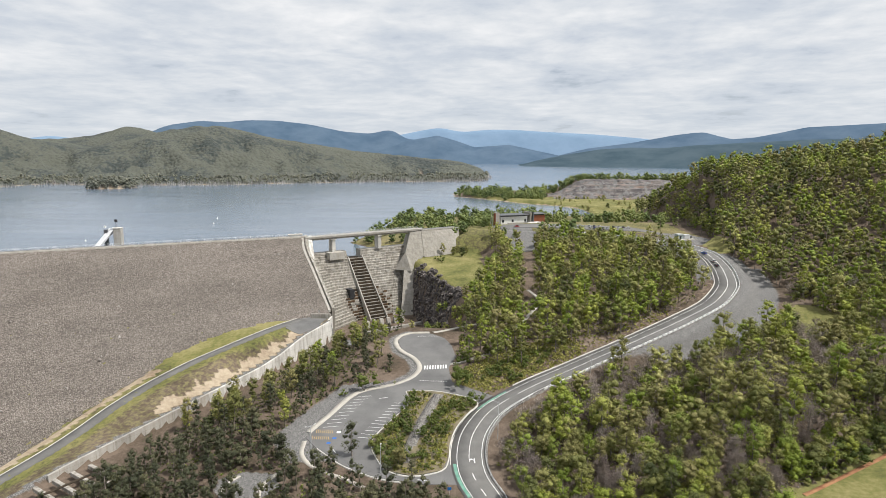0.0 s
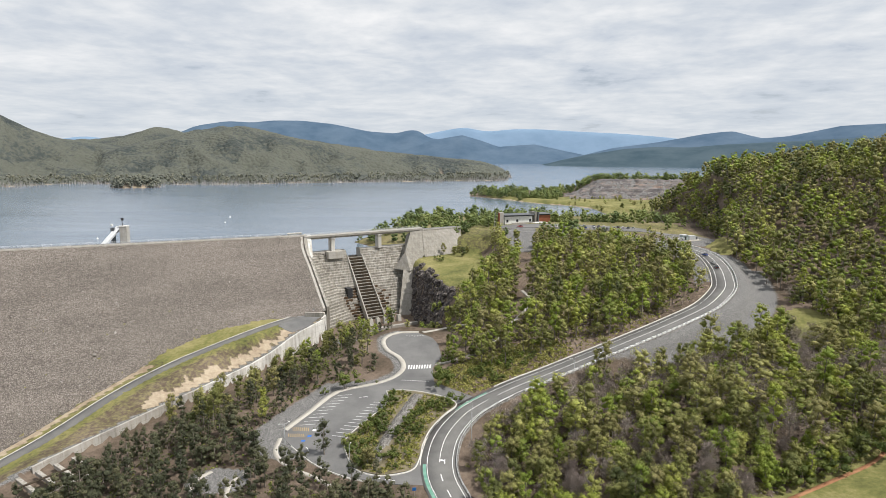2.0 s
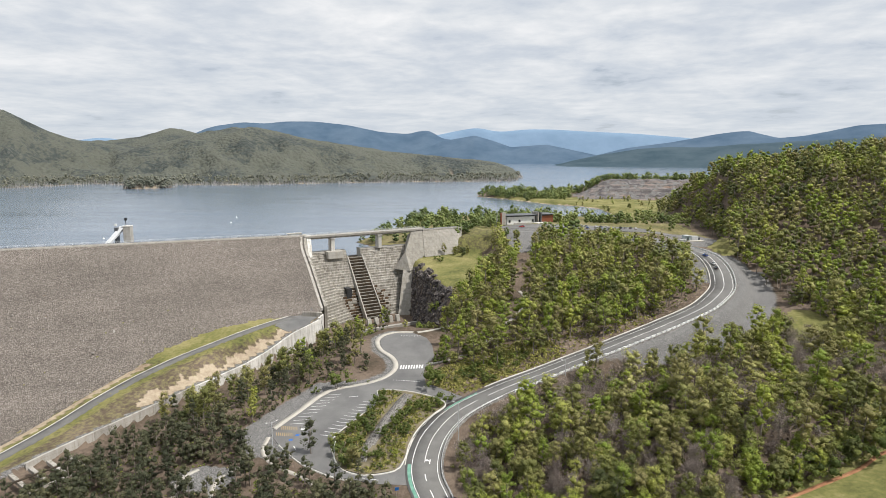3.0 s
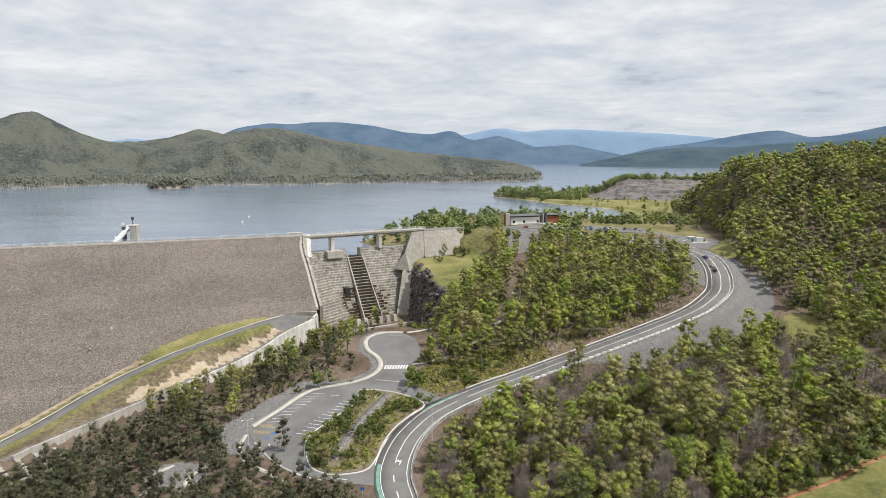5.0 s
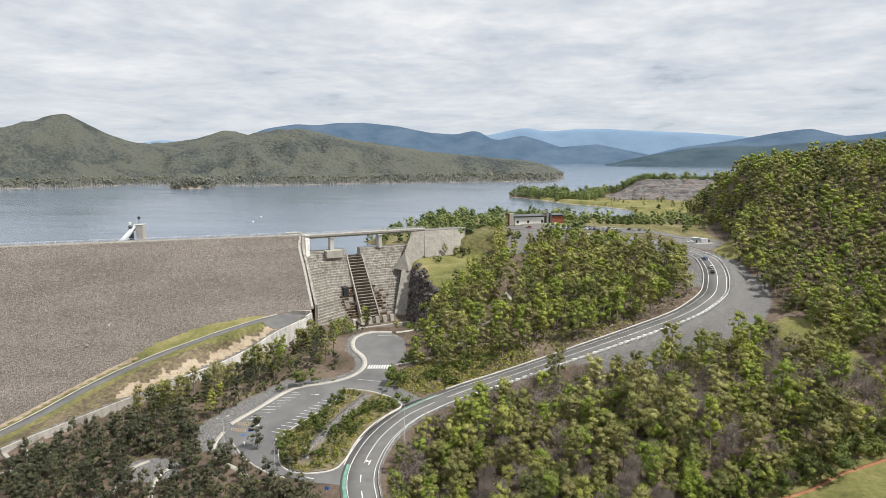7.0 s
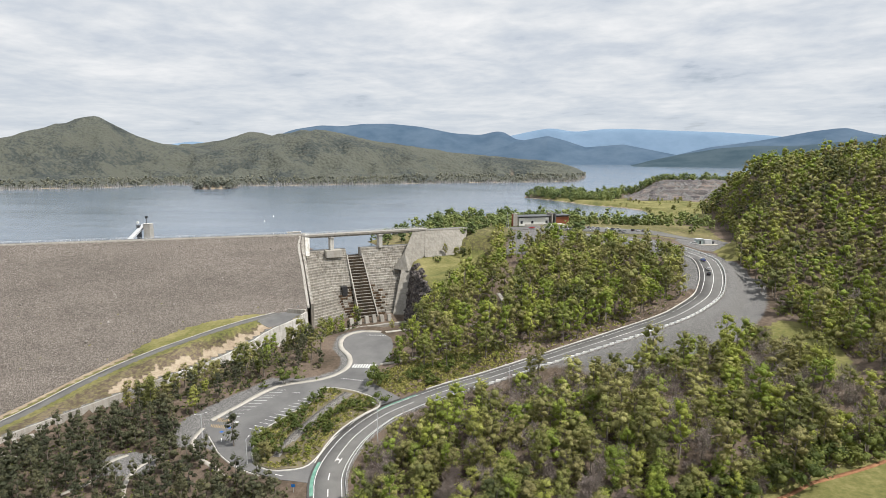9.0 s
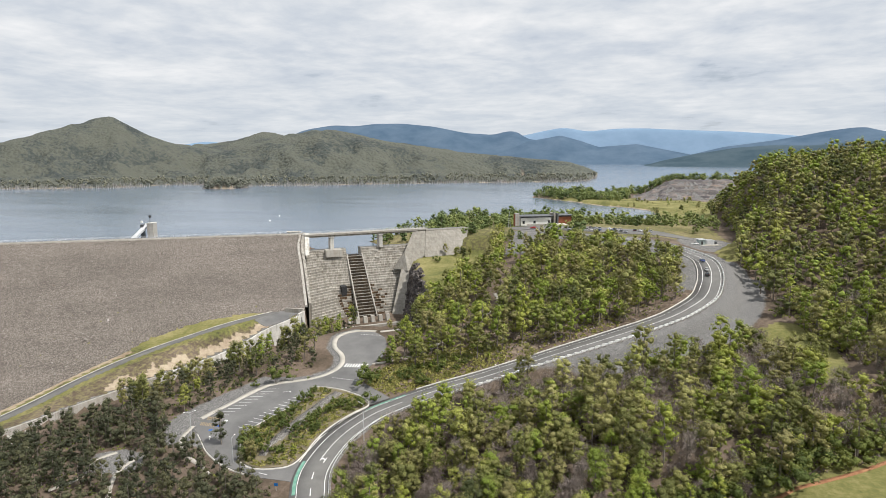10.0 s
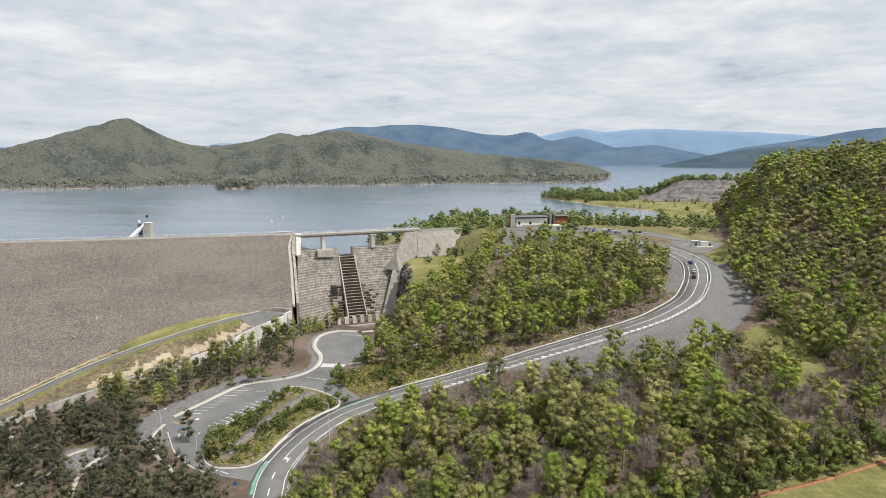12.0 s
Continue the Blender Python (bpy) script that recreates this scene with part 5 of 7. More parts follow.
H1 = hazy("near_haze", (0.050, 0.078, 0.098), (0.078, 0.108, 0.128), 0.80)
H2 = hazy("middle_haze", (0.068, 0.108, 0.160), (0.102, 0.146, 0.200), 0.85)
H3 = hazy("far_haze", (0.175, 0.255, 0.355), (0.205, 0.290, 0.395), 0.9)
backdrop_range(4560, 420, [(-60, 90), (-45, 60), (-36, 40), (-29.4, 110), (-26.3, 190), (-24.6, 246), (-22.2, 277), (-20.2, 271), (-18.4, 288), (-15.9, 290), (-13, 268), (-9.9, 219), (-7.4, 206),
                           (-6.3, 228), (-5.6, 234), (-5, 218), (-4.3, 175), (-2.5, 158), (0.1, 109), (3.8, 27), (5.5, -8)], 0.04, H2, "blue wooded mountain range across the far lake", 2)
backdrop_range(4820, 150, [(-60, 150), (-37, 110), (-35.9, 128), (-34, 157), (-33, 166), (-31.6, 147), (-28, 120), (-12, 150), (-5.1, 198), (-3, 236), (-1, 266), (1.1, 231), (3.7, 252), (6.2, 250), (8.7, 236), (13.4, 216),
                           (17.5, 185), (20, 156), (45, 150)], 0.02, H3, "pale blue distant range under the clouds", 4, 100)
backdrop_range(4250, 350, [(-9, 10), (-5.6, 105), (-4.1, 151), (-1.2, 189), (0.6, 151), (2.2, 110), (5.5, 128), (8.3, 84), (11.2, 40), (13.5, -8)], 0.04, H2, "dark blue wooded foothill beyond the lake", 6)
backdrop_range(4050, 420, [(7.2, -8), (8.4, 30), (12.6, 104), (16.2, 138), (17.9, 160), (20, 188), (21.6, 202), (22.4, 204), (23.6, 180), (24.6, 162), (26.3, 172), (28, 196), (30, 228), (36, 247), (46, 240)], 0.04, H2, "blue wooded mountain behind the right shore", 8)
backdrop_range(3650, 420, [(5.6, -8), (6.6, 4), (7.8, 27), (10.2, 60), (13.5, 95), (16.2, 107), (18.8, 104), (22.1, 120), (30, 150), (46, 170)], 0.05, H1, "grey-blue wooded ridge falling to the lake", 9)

# ---------------------------------------------------------------- trees


def tube_arrays(a, b, ra, rb, n=5):
    a, b = np.asarray(a, float), np.asarray(b, float)
    d = (b - a) / (np.linalg.norm(b - a) + 1e-9)
    u = np.cross(d, (0.31, 0.95, 0.05))
    u /= np.linalg.norm(u)
    w = np.cross(d, u)
    t = np.arange(n) * math.tau / n
    ring = np.cos(t)[:, None] * u + np.sin(t)[:, None] * w
    v = np.vstack([a + ra * ring, b + rb * ring])
    i = np.arange(n)
    return v, np.stack([i, (i + 1) % n, n + (i + 1) % n, n + i], 1)


def join(parts):
    vs, fs, o = [], [], 0
    for v, f in parts:
        vs.append(v)
        fs.append(f + o)
        o += len(v)
    return np.vstack(vs), np.vstack(fs)


BALL_V = np.array([(x, y, z) for x in (-1, 1) for y in (-1, 1) for z in (-1, 1)] + [(-1.73, 0, 0), (1.73, 0, 0), (0, -1.73, 0), (0, 1.73, 0), (0, 0, -1.73), (0, 0, 1.73)]) / 1.73
BALL_F = np.array([(0, 12, 4, 10), (2, 11, 6, 12), (1, 10, 5, 13), (3, 13, 7, 11), (0, 8, 2, 12), (4, 12, 6, 9), (1, 13, 3, 8), (5, 9, 7, 13),
                   (0, 10, 1, 8), (4, 9, 5, 10), (2, 8, 3, 11), (6, 11, 7, 9)])


def tufts(rng, cs, rs, flat=0.8):
    """Uneven rounded masses of foliage, each a dozen kites."""
    n = len(cs)
    a, b = rng.uniform(0, math.tau, n), rng.normal(0, 0.5, n)
    ca, sa, cb, sb, o, i = np.cos(a), np.sin(a), np.cos(b), np.sin(b), np.zeros(n), np.ones(n)
    turn = np.stack([ca, -sa, o, sa, ca, o, o, o, i], -1).reshape(n, 3, 3) @ np.stack([i, o, o, o, cb, -sb, o, sb, cb], -1).reshape(n, 3, 3)
    V = BALL_V[None] * rng.uniform(0.42, 1.38, (n, 14, 1)) * np.asarray(rs)[:, None, None]
    V = np.einsum("nij,nkj->nki", turn, V) * (1, 1, flat) + np.asarray(cs)[:, None]
    return V.reshape(-1, 3), (BALL_F[None] + 14 * np.arange(n)[:, None, None]).reshape(-1, 4)


def sprays(rng, centres, radii, per, size, core, flat=0.8):
    """Leaf sprays lying over the outside of each mass, roughening its outline."""
    k = len(centres)
    d = rng.normal(0, 1, (k * per, 3))
    out = np.repeat(centres, per, 0) - core
    out /= np.linalg.norm(out, axis=1)[:, None] + 1e-6
    d = d / np.linalg.norm(d, axis=1)[:, None] + 0.35 * out + (0, 0, 0.25)
    d /= np.linalg.norm(d, axis=1)[:, None]
    c = np.repeat(centres, per, 0) + d * (1, 1, flat) * (np.repeat(radii, per) * rng.uniform(0.5, 1.2, k * per))[:, None]
    n = d + rng.normal(0, 0.42, d.shape) + (0, 0, 0.22)
    n /= np.linalg.norm(n, axis=1)[:, None]
    t = np.cross(n, rng.normal(0, 1, n.shape))
    t /= np.linalg.norm(t, axis=1)[:, None]
    b = np.cross(n, t)
    s = size * rng.uniform(0.6, 1.25, (k * per, 1))
    v = np.stack([c + t * s, c + b * s * 0.6 + t * s * 0.3, c - t * s * 0.9 + n * s * 0.3, c - b * s * 0.5], 1).reshape(-1, 3)
    return v, np.arange(len(v)).reshape(-1, 4)


def crown(rng, cs, rs, per, leaf, core, flat=0.8, lobes=3):
    """Each limb's foliage: a dense heart with smaller tufts pushed out of it, and leaf sprays on those."""
    cs, rs = np.array(cs), np.array(rs)
    if not lobes:
        return tufts(rng, cs, rs * 0.95, flat)
    n = len(cs) * lobes
    d = rng.normal(0, 1, (n, 3)) + (0, 0, 0.45)
    out = np.repeat(cs, lobes, 0) - core
    d = d / np.linalg.norm(d, axis=1)[:, None] + 0.6 * out / (np.linalg.norm(out, axis=1)[:, None] + 1e-6)
    d /= np.linalg.norm(d, axis=1)[:, None]
    tc = np.repeat(cs, lobes, 0) + d * (1, 1, flat) * (np.repeat(rs, lobes) * rng.uniform(0.3, 0.75, n))[:, None]
    tr = np.repeat(rs, lobes) * rng.uniform(0.45, 0.75, n)
    return join([tufts(rng, cs, rs * 0.55, flat), sprays(rng, tc, tr, per, leaf, core, flat)])


def gum(rng, h, spread, clumps, per, leaf, bare=0.38, limbs=True, mass=0.36, twigs=False, lobes=3):
    """A eucalypt: leaning tapered trunk, forking limbs, crown of separate leafy masses. Returns wood and leaf arrays."""
    lean = rng.normal(0, 0.03, 2) * h
    knots = [np.array([0, 0, -0.4]), np.array([*(lean * 0.35 + rng.normal(0, 0.12, 2)), h * 0.38]), np.array([*(lean * 0.8 + rng.normal(0, 0.25, 2)), h * 0.70])]
    r0 = h * 0.015 + 0.05
    if limbs:
        wood = [tube_arrays(knots[0], knots[1], r0, r0 * 0.75), tube_arrays(knots[1], knots[2], r0 * 0.75, r0 * 0.42)]
    else:
        wood = [tube_arrays(knots[0], np.array([*(lean * 0.8), h * 0.85]), r0 * 1.2, r0 * 0.4, 3)]
    cs, rs = [], []
    mid = np.array([lean[0] * 0.6, lean[1] * 0.6, h * (bare + 1) * 0.48])
    turn = rng.uniform(0, math.tau)
    for k in range(clumps):
        q = bare + (1 - bare) * ((k + rng.uniform(0.2, 0.8)) / clumps) ** 0.85
        a = turn + 2.4 * k + rng.normal(0, 0.35)
        prof = math.sin(math.pi * min(1, max(0.08, (q - bare * 0.78) / (1.10 - bare * 0.78)))) ** 0.7
        rad = spread * prof * rng.uniform(0.25, 0.72)
        c = np.array([lean[0] * q + rad * math.cos(a), lean[1] * q + rad * math.sin(a), h * (q * 0.92 + 0.01)])
        cs.append(c)
        rs.append(spread * rng.uniform(0.74, 1.28) * mass)
        if limbs and k % 2 == 0:
            s = knots[1] + (knots[2] - knots[1]) * min(1.0, max(0.0, (q * 0.8 - 0.38) / 0.32))
            wood.append(tube_arrays(s, c - (0, 0, 0.2), r0 * 0.36, r0 * 0.09, 4))
    if limbs:
        wood.append(tube_arrays(knots[2], np.array([*lean, h * 0.93]), r0 * 0.42, 0.03, 4))
    if twigs:
        return join(wood), twiggery(rng, np.array(cs), np.array(rs), per, mid)
    return join(wood), crown(rng, cs, rs, per, leaf, mid, 0.8, lobes)


def twiggery(rng, cs, rs, per, core):
    """Leafless branchlets: slivers fanning out and up from each limb's end."""
    k = len(cs) * per
    d = rng.normal(0, 0.8, (k, 3)) + (0, 0, 0.7)
    out = np.repeat(cs, per, 0) - core
    d += out / (np.linalg.norm(out, axis=1)[:, None] + 1e-6)
    d /= np.linalg.norm(d, axis=1)[:, None]
    p = np.repeat(cs, per, 0) + rng.normal(0, 0.4, (k, 3)) * np.repeat(rs, per)[:, None]
    w = np.cross(d, rng.normal(0, 1, (k, 3)))
    w /= np.linalg.norm(w, axis=1)[:, None]
    L = rng.uniform(0.5, 1.3, (k, 1))
    v = np.stack([p - d * L * 0.5, p + w * 0.07, p + d * L * 0.5, p - w * 0.07], 1).reshape(-1, 3)
    return v, np.arange(len(v)).reshape(-1, 4)


def bush(rng, h, spread, clumps, per, leaf, lobes=3):
    cs = np.c_[rng.normal(0, 0.45, (clumps, 2)) * spread, rng.uniform(0.2, 0.8, clumps) * h]
    cs[:, :2] *= np.sqrt(np.clip(1.15 - cs[:, 2:] / h, 0.1, 1))
    wood = [tube_arrays((0, 0, -0.2), c * (0.8, 0.8, 0.9), 0.06, 0.02, 4) for c in cs[::2]]
    return join(wood), crown(rng, cs, np.full(clumps, spread * 0.44), per, leaf, np.array([0, 0, h * 0.2]), 0.8, lobes)


R = np.random.default_rng(21)
PROTO_NEAR = {
    "gum_tree": [gum(R, 11.5 + 4 * R.random(), 2.5 + 1.2 * R.random(), 13, 20, 0.27, 0.30, True, 0.52) for _ in range(9)],
    "wattle_tree": [gum(R, 6.5 + 2 * R.random(), 2.7 + R.random(), 12, 19, 0.25, 0.12, True, 0.54) for _ in range(9)],
    "sheoak_tree": [gum(R, 9 + 3 * R.random(), 1.9 + 0.9 * R.random(), 13, 18, 0.23, 0.16, True, 0.54) for _ in range(6)],
    "bare_tree": [gum(R, 5.0 + 2 * R.random(), 2.8, 26, 42, 0.16, 0.10, True, 0.46, True) for _ in range(4)],
    "shrub": [bush(R, 2.4 + R.random(), 1.8 + 0.6 * R.random(), 7, 12, 0.17) for _ in range(5)],
}
PROTO_FAR = {
    "gum": [gum(R, 12.5 + 4 * R.random(), 2.8 + 1.4 * R.random(), 12, 19, 0.31, 0.32, True, 0.50, False, 2) for _ in range(14)],
    "hill": [gum(R, 10 + 4 * R.random(), 3.3 + 1.6 * R.random(), 7, 16, 0.40, 0.26, False, 0.54, False, 1) for _ in range(16)],
    "wattle": [gum(R, 7 + 2 * R.random(), 2.9 + R.random(), 9, 17, 0.29, 0.10, False, 0.54, False, 2) for _ in range(12)],
    "sheoak": [gum(R, 9 + 3 * R.random(), 2.1 + 0.9 * R.random(), 10, 16, 0.28, 0.16, False, 0.54, False, 2) for _ in range(8)],
    "bare": [gum(R, 5.0 + 2 * R.random(), 3.0, 16, 22, 0.26, 0.10, True, 0.46, True) for _ in range(4)],
    "scrub": [bush(R, 2.2, 2.0, 4, 10, 0.32, 1) for _ in range(5)],
    "shore": [gum(R, 5.5 + 3 * R.random(), 3.0 + 1.4 * R.random(), 8, 14, 0.40, 0.04, False, 0.58, False, 1) for _ in range(10)],
    "distant": [gum(R, 7.5 + 2 * R.random(), 4.2 + 2.0 * R.random(), 3, 0, 0.5, 0.05, False, 0.62, False, 0) for _ in range(8)],
}
TREE_MATS = {"gum_tree": M_LEAF, "sheoak_tree": M_SHEOAK, "wattle_tree": M_LEAF, "bare_tree": M_DEAD, "shrub": M_BUSH}
TREE_LABELS = {"gum_tree": "tall open-crowned eucalypt with pale trunk beside the car park", "wattle_tree": "rounded olive-green wattle tree on the valley floor",
               "sheoak_tree": "dark grey-green feathery she-oak beside the channel",
               "bare_tree": "grey leafless small tree with dry twigs", "shrub": "dense bright green garden shrub"}
TREE_MESH = {}
for kind, protos in PROTO_NEAR.items():
    TREE_MESH[kind] = []
    for (wv, wf), (lv, lf) in protos:
        TREE_MESH[kind].append((fast_mesh("trunk", wv, wf, 4, (M_BARK,)), fast_mesh("crown", lv, lf, 4, (TREE_MATS[kind],), tone=np.full(len(lv), (0.05, 0.36, 0.16, 0.62, 0.26, 0.10, 0.48, 0.30, 0.74)[len(TREE_MESH[kind]) % 9]))))


def plant(kind, x, y, s=1.0, k=None, z=None, label=""):
    """One tree as a thing of its own: a trunk and a crown."""
    tm, cm = TREE_MESH[kind][R.integers(len(TREE_MESH[kind])) if k is None else k]
    z = ground_at(x, y) if z is None else z
    t = thing(kind, pose(x, y, z, 0, 0, R.uniform(0, 360)) @ Matrix.Diagonal((s * R.uniform(0.9, 1.1), s * R.uniform(0.9, 1.1), s, 1)),
              label=label or TREE_LABELS[kind], category="shrub" if kind == "shrub" else "tree", group=kind.replace("_", " ") + "s")
    for nm, me in (("trunk", tm), ("crown", cm)):
        new(nm, me).parent = t
    return t


def scatter(rng, x0, x1, y0, y1, gap, keep):
    """Jittered points at about one gap, kept with the chance keep(x, y, z)."""
    X, Y = np.meshgrid(np.arange(x0, x1, gap), np.arange(y0, y1, gap))
    X, Y = X.ravel() + rng.uniform(-0.5, 0.5, X.size) * gap, Y.ravel() + rng.uniform(-0.5, 0.5, Y.size) * gap
    Z = terrain(X, Y)
    ok = rng.random(len(X)) < keep(X, Y, Z)
    return X[ok], Y[ok], Z[ok]


def dry_at(x, y):
    """Where dead scrub stands: patches, and a broad thicket below the rock bank."""
    return np.maximum(rumple(x, y, 50, 9, 2) - 0.1, 1.1 - np.hypot((x - 94) / 34, (y - 227) / 13))


def grove(name, rng, X, Y, Z, mix, label, tone=(0.0, 0.7), size=(0.75, 1.2), patch=60.0, leaf=None, dry=0.0, ceiling=None):
    """Many trees as one object: nobody could count them."""
    kinds = list(mix)
    cum = np.cumsum([mix[k] for k in kinds])
    pv, pf, tn, sl, o = [], [], [], [], 0
    field = 0.5 + 0.5 * np.clip(rumple(X, Y, patch, 7, 3), -1, 1)
    dry_patch = dry_at(X, Y)
    for n in range(len(X)):
        kind = kinds[int(np.searchsorted(cum, rng.random() * cum[-1]))]
        if dry and dry_patch[n] > 0.0 and rng.random() < dry + 0.2 * min(1.0, dry_patch[n]):
            kind = "bare"
        (wv, wf), (lv, lf) = PROTO_FAR[kind][rng.integers(len(PROTO_FAR[kind]))]
        a, s = rng.uniform(0, math.tau), rng.uniform(*size)
        if ceiling is not None:
            s = min(s, max(0.22, (ceiling[n] - Z[n]) / lv[:, 2].max()))
        ca, sa = math.cos(a) * s, math.sin(a) * s
        M = np.array([[ca, -sa, 0], [sa, ca, 0], [0, 0, s * rng.uniform(0.85, 1.15)]])
        v = np.vstack([wv, lv]) @ M.T + (X[n], Y[n], Z[n])
        pv.append(v)
        pf.append(wf + o)
        pf.append(lf + o + len(wv))
        t = tone[0] + (tone[1] - tone[0]) * (0.80 * rng.beta(0.85, 1.05) + 0.20 * field[n])
        tn.append(np.full(len(v), t))
        sl.append(np.zeros(len(wf), int))
        sl.append(np.full(len(lf), 2 if kind == "bare" else 1))
        o += len(v)
    if not pv:
        return
    me = fast_mesh(name, np.vstack(pv), np.vstack(pf), 4, (M_BARK, leaf or M_LEAF, M_DEAD), tone=np.concatenate(tn), slots=np.concatenate(sl))
    ob = new(name, me)
    tagged(ob, label, "forest", kind="stuff")


def off_road(x, y):
    rd, _, _ = nearest(MAIN_ROAD, x, y)
    return rd, polygon_gap(CAR_PARK, x, y)


def keep_right(x, y, z):
    rd, gap = off_road(x, y)
    k = (rd > np.interp(y, [190, 215, 238, 246], [10, 15, 17, 26]) + 3 * rumple(x, y, 25, 8, 2) * (y > 225)) & ~((x > 96) & (y < np.interp(x, FIELD_X, FIELD_Y) + 2.5))
    k &= np.abs(x - np.interp(y, [232, 262, 285, 310], [186, 177, 173, 166])) > np.interp(y, [226, 240, 285, 300], [0, 8.5, 9.5, 4]) + 2 * rumple(x, y, 14, 9, 2)
    return np.where(k, 0.93, 0.0)


def keep_mid(x, y, z):
    rd, gap = off_road(x, y)
    left = np.interp(y, [255, 262, 300, 340, 365, 400, 440], [10, 8, 11, 19, 30, 36, 34])
    k = (rd < np.where(y > 318, -14.5, np.where(x > 45, -10.5, -15))) & (x > left) & (y < np.where(x > 60, 416, 440))
    k &= ~((x > 45) & (x < 66) & (y > 395) & (y < 470))
    path = np.abs(x - np.interp(y, [262, 275, 286, 300, 330, 400], [8, 24, 34, 46, 49, 56])) > np.where(y < 335, 3.6, 4.4)
    return np.where(k & path, 0.93, 0.0)


def keep_hill(x, y, z):
    rd, gap = off_road(x, y)
    foot = np.interp(y, [240, 300, 330, 380, 400, 440, 500, 560, 600, 720], [196, 181, 175, 176, 184, 192, 204, 211, 215, 230])
    rear = np.interp(y, [250, 297, 345, 393, 441, 465, 489, 537, 561, 640, 720], [245, 255, 290, 330, 365, 375, 360, 310, 285, 270, 262])
    return np.where((x > foot) & (z > WATER) & (np.abs(rd) > 17) & (np.hypot((x - 172) / 18, (y - 425) / 30) > 1) & (x < rear), 0.97, 0.0)


def keep_left(x, y, z):
    rd, gap = off_road(x, y)
    ex, ey = x - WALL_A[0], y - WALL_A[1]
    al, u = ex * _wd[0] + ey * _wd[1], ex * _wr[0] + ey * _wr[1]
    k = (u > np.where(al > 100, 34, np.where(al < 60, 14, 10))) & (gap > np.where(y > 186, 10.5, 4)) & (rd < -12) & (al > -6) & (x < 6)
    k &= np.hypot((x + 62) / 10, (y - 178) / 7) > 1
    for px_, py_ in ((-45, 183), (-56, 172), (-68, 172), (-34, 174)):
        k &= np.hypot(x - px_, y - py_) > 3.5
    return np.where(k, np.where(y < 200, 0.97, np.where(y > 235, 0.58, 0.7)), 0.0)


G = np.random.default_rng(33)
# right-hand valley floor: the front trees one by one, the rest joined
X, Y, Z = scatter(G, 20, 215, 138, 305, 4.6, keep_right)
front = (Y < 222) & (X > 24) & (X < 165)
order = np.flatnonzero(front)[np.argsort(Y[front])][:185]
single = np.zeros(len(X), bool)
single[order] = True
for x, y, z in zip(X[single], Y[single], Z[single]):
    q = G.random()
    brown = dry_at(np.array([x]), np.array([y]))[0] > 0.0
    kind = "bare_tree" if brown and q < 0.55 else ("gum_tree" if q > 0.82 else "wattle_tree")
    plant(kind, x, y, G.uniform(0.75, 1.2) * (0.8 if kind == "gum_tree" else 1), z=z)
grove("woodland", G, X[~single], Y[~single], Z[~single], {"wattle": 0.66, "gum": 0.18, "bare": 0.16}, "mixed wattle and eucalypt woodland on the valley floor", (-0.15, 0.85), (0.8, 1.25), dry=0.5)
X, Y, Z = scatter(G, 20, 215, 138, 305, 4.3, keep_right)
grove("understorey", G, X, Y, Z, {"scrub": 1.0}, "low green scrub filling the woodland floor", (-0.15, 0.7), (0.6, 1.6))
# left bank of the car park
X, Y, Z = scatter(G, -135, 6, 146, 322, 5.3, keep_left)
near_l = np.arange(len(X)) < 0
order = np.argsort(Y)[::-1][:105]
for n in range(len(X)):
    if n in set(order.tolist()):
        q = G.random()
        plant("sheoak_tree" if q < 0.42 else "gum_tree" if q < 0.75 else ("wattle_tree" if q < 0.9 else "shrub"), X[n], Y[n], G.uniform(0.6, 1.05), z=Z[n])
        near_l[n] = True
grove("woodland", G, X[~near_l], Y[~near_l], Z[~near_l], {"sheoak": 0.75, "wattle": 0.25}, "dark dense she-oaks beside the outlet channel", (-0.05, 0.7), (0.75, 1.1), leaf=M_SHEOAK)
X, Y, Z = scatter(G, -135, 6, 146, 322, 4.2, keep_left)
grove("understorey", G, X, Y, Z, {"scrub": 1.0}, "low dark scrub and saplings beneath the channel trees", (0.0, 1.2), (0.5, 1.3), leaf=M_SHEOAK)
# slope between spillway lawn and road
X, Y, Z = scatter(G, 5, 165, 252, 445, 6.5, keep_mid)
_lid = 89.0 - 51.5 * np.hypot(X - 54, Y - 6) / 470 + 3.0 * G.normal(0, 1, len(X))
_in = (_lid - Z > 7.5) | (G.random(len(X)) < 0.3)
X, Y, Z, _lid = X[_in], Y[_in], Z[_in], _lid[_in]
grove("woodland", G, X, Y, Z, {"gum": 0.82, "wattle": 0.18}, "open eucalypt forest on the slope above the road", (0.0, 0.95), (0.72, 1.3),
      ceiling=_lid)
X, Y, Z = scatter(G, 5, 165, 252, 445, 5.4, keep_mid)
grove("understorey", G, X, Y, Z, {"scrub": 1.0}, "green scrub and saplings beneath the slope's eucalypts", (-0.05, 0.6), (0.5, 1.4))
# the hill
X, Y, Z = scatter(G, 165, 400, 225, 715, 6.2, keep_hill)
grove("hill_forest", G, X, Y, Z, {"hill": 0.80, "wattle": 0.17, "bare": 0.03}, "dense eucalypt forest covering the steep hillside", (-0.12, 0.82), (0.75, 1.3))

# ---------------------------------------------------------------- shores and far woods


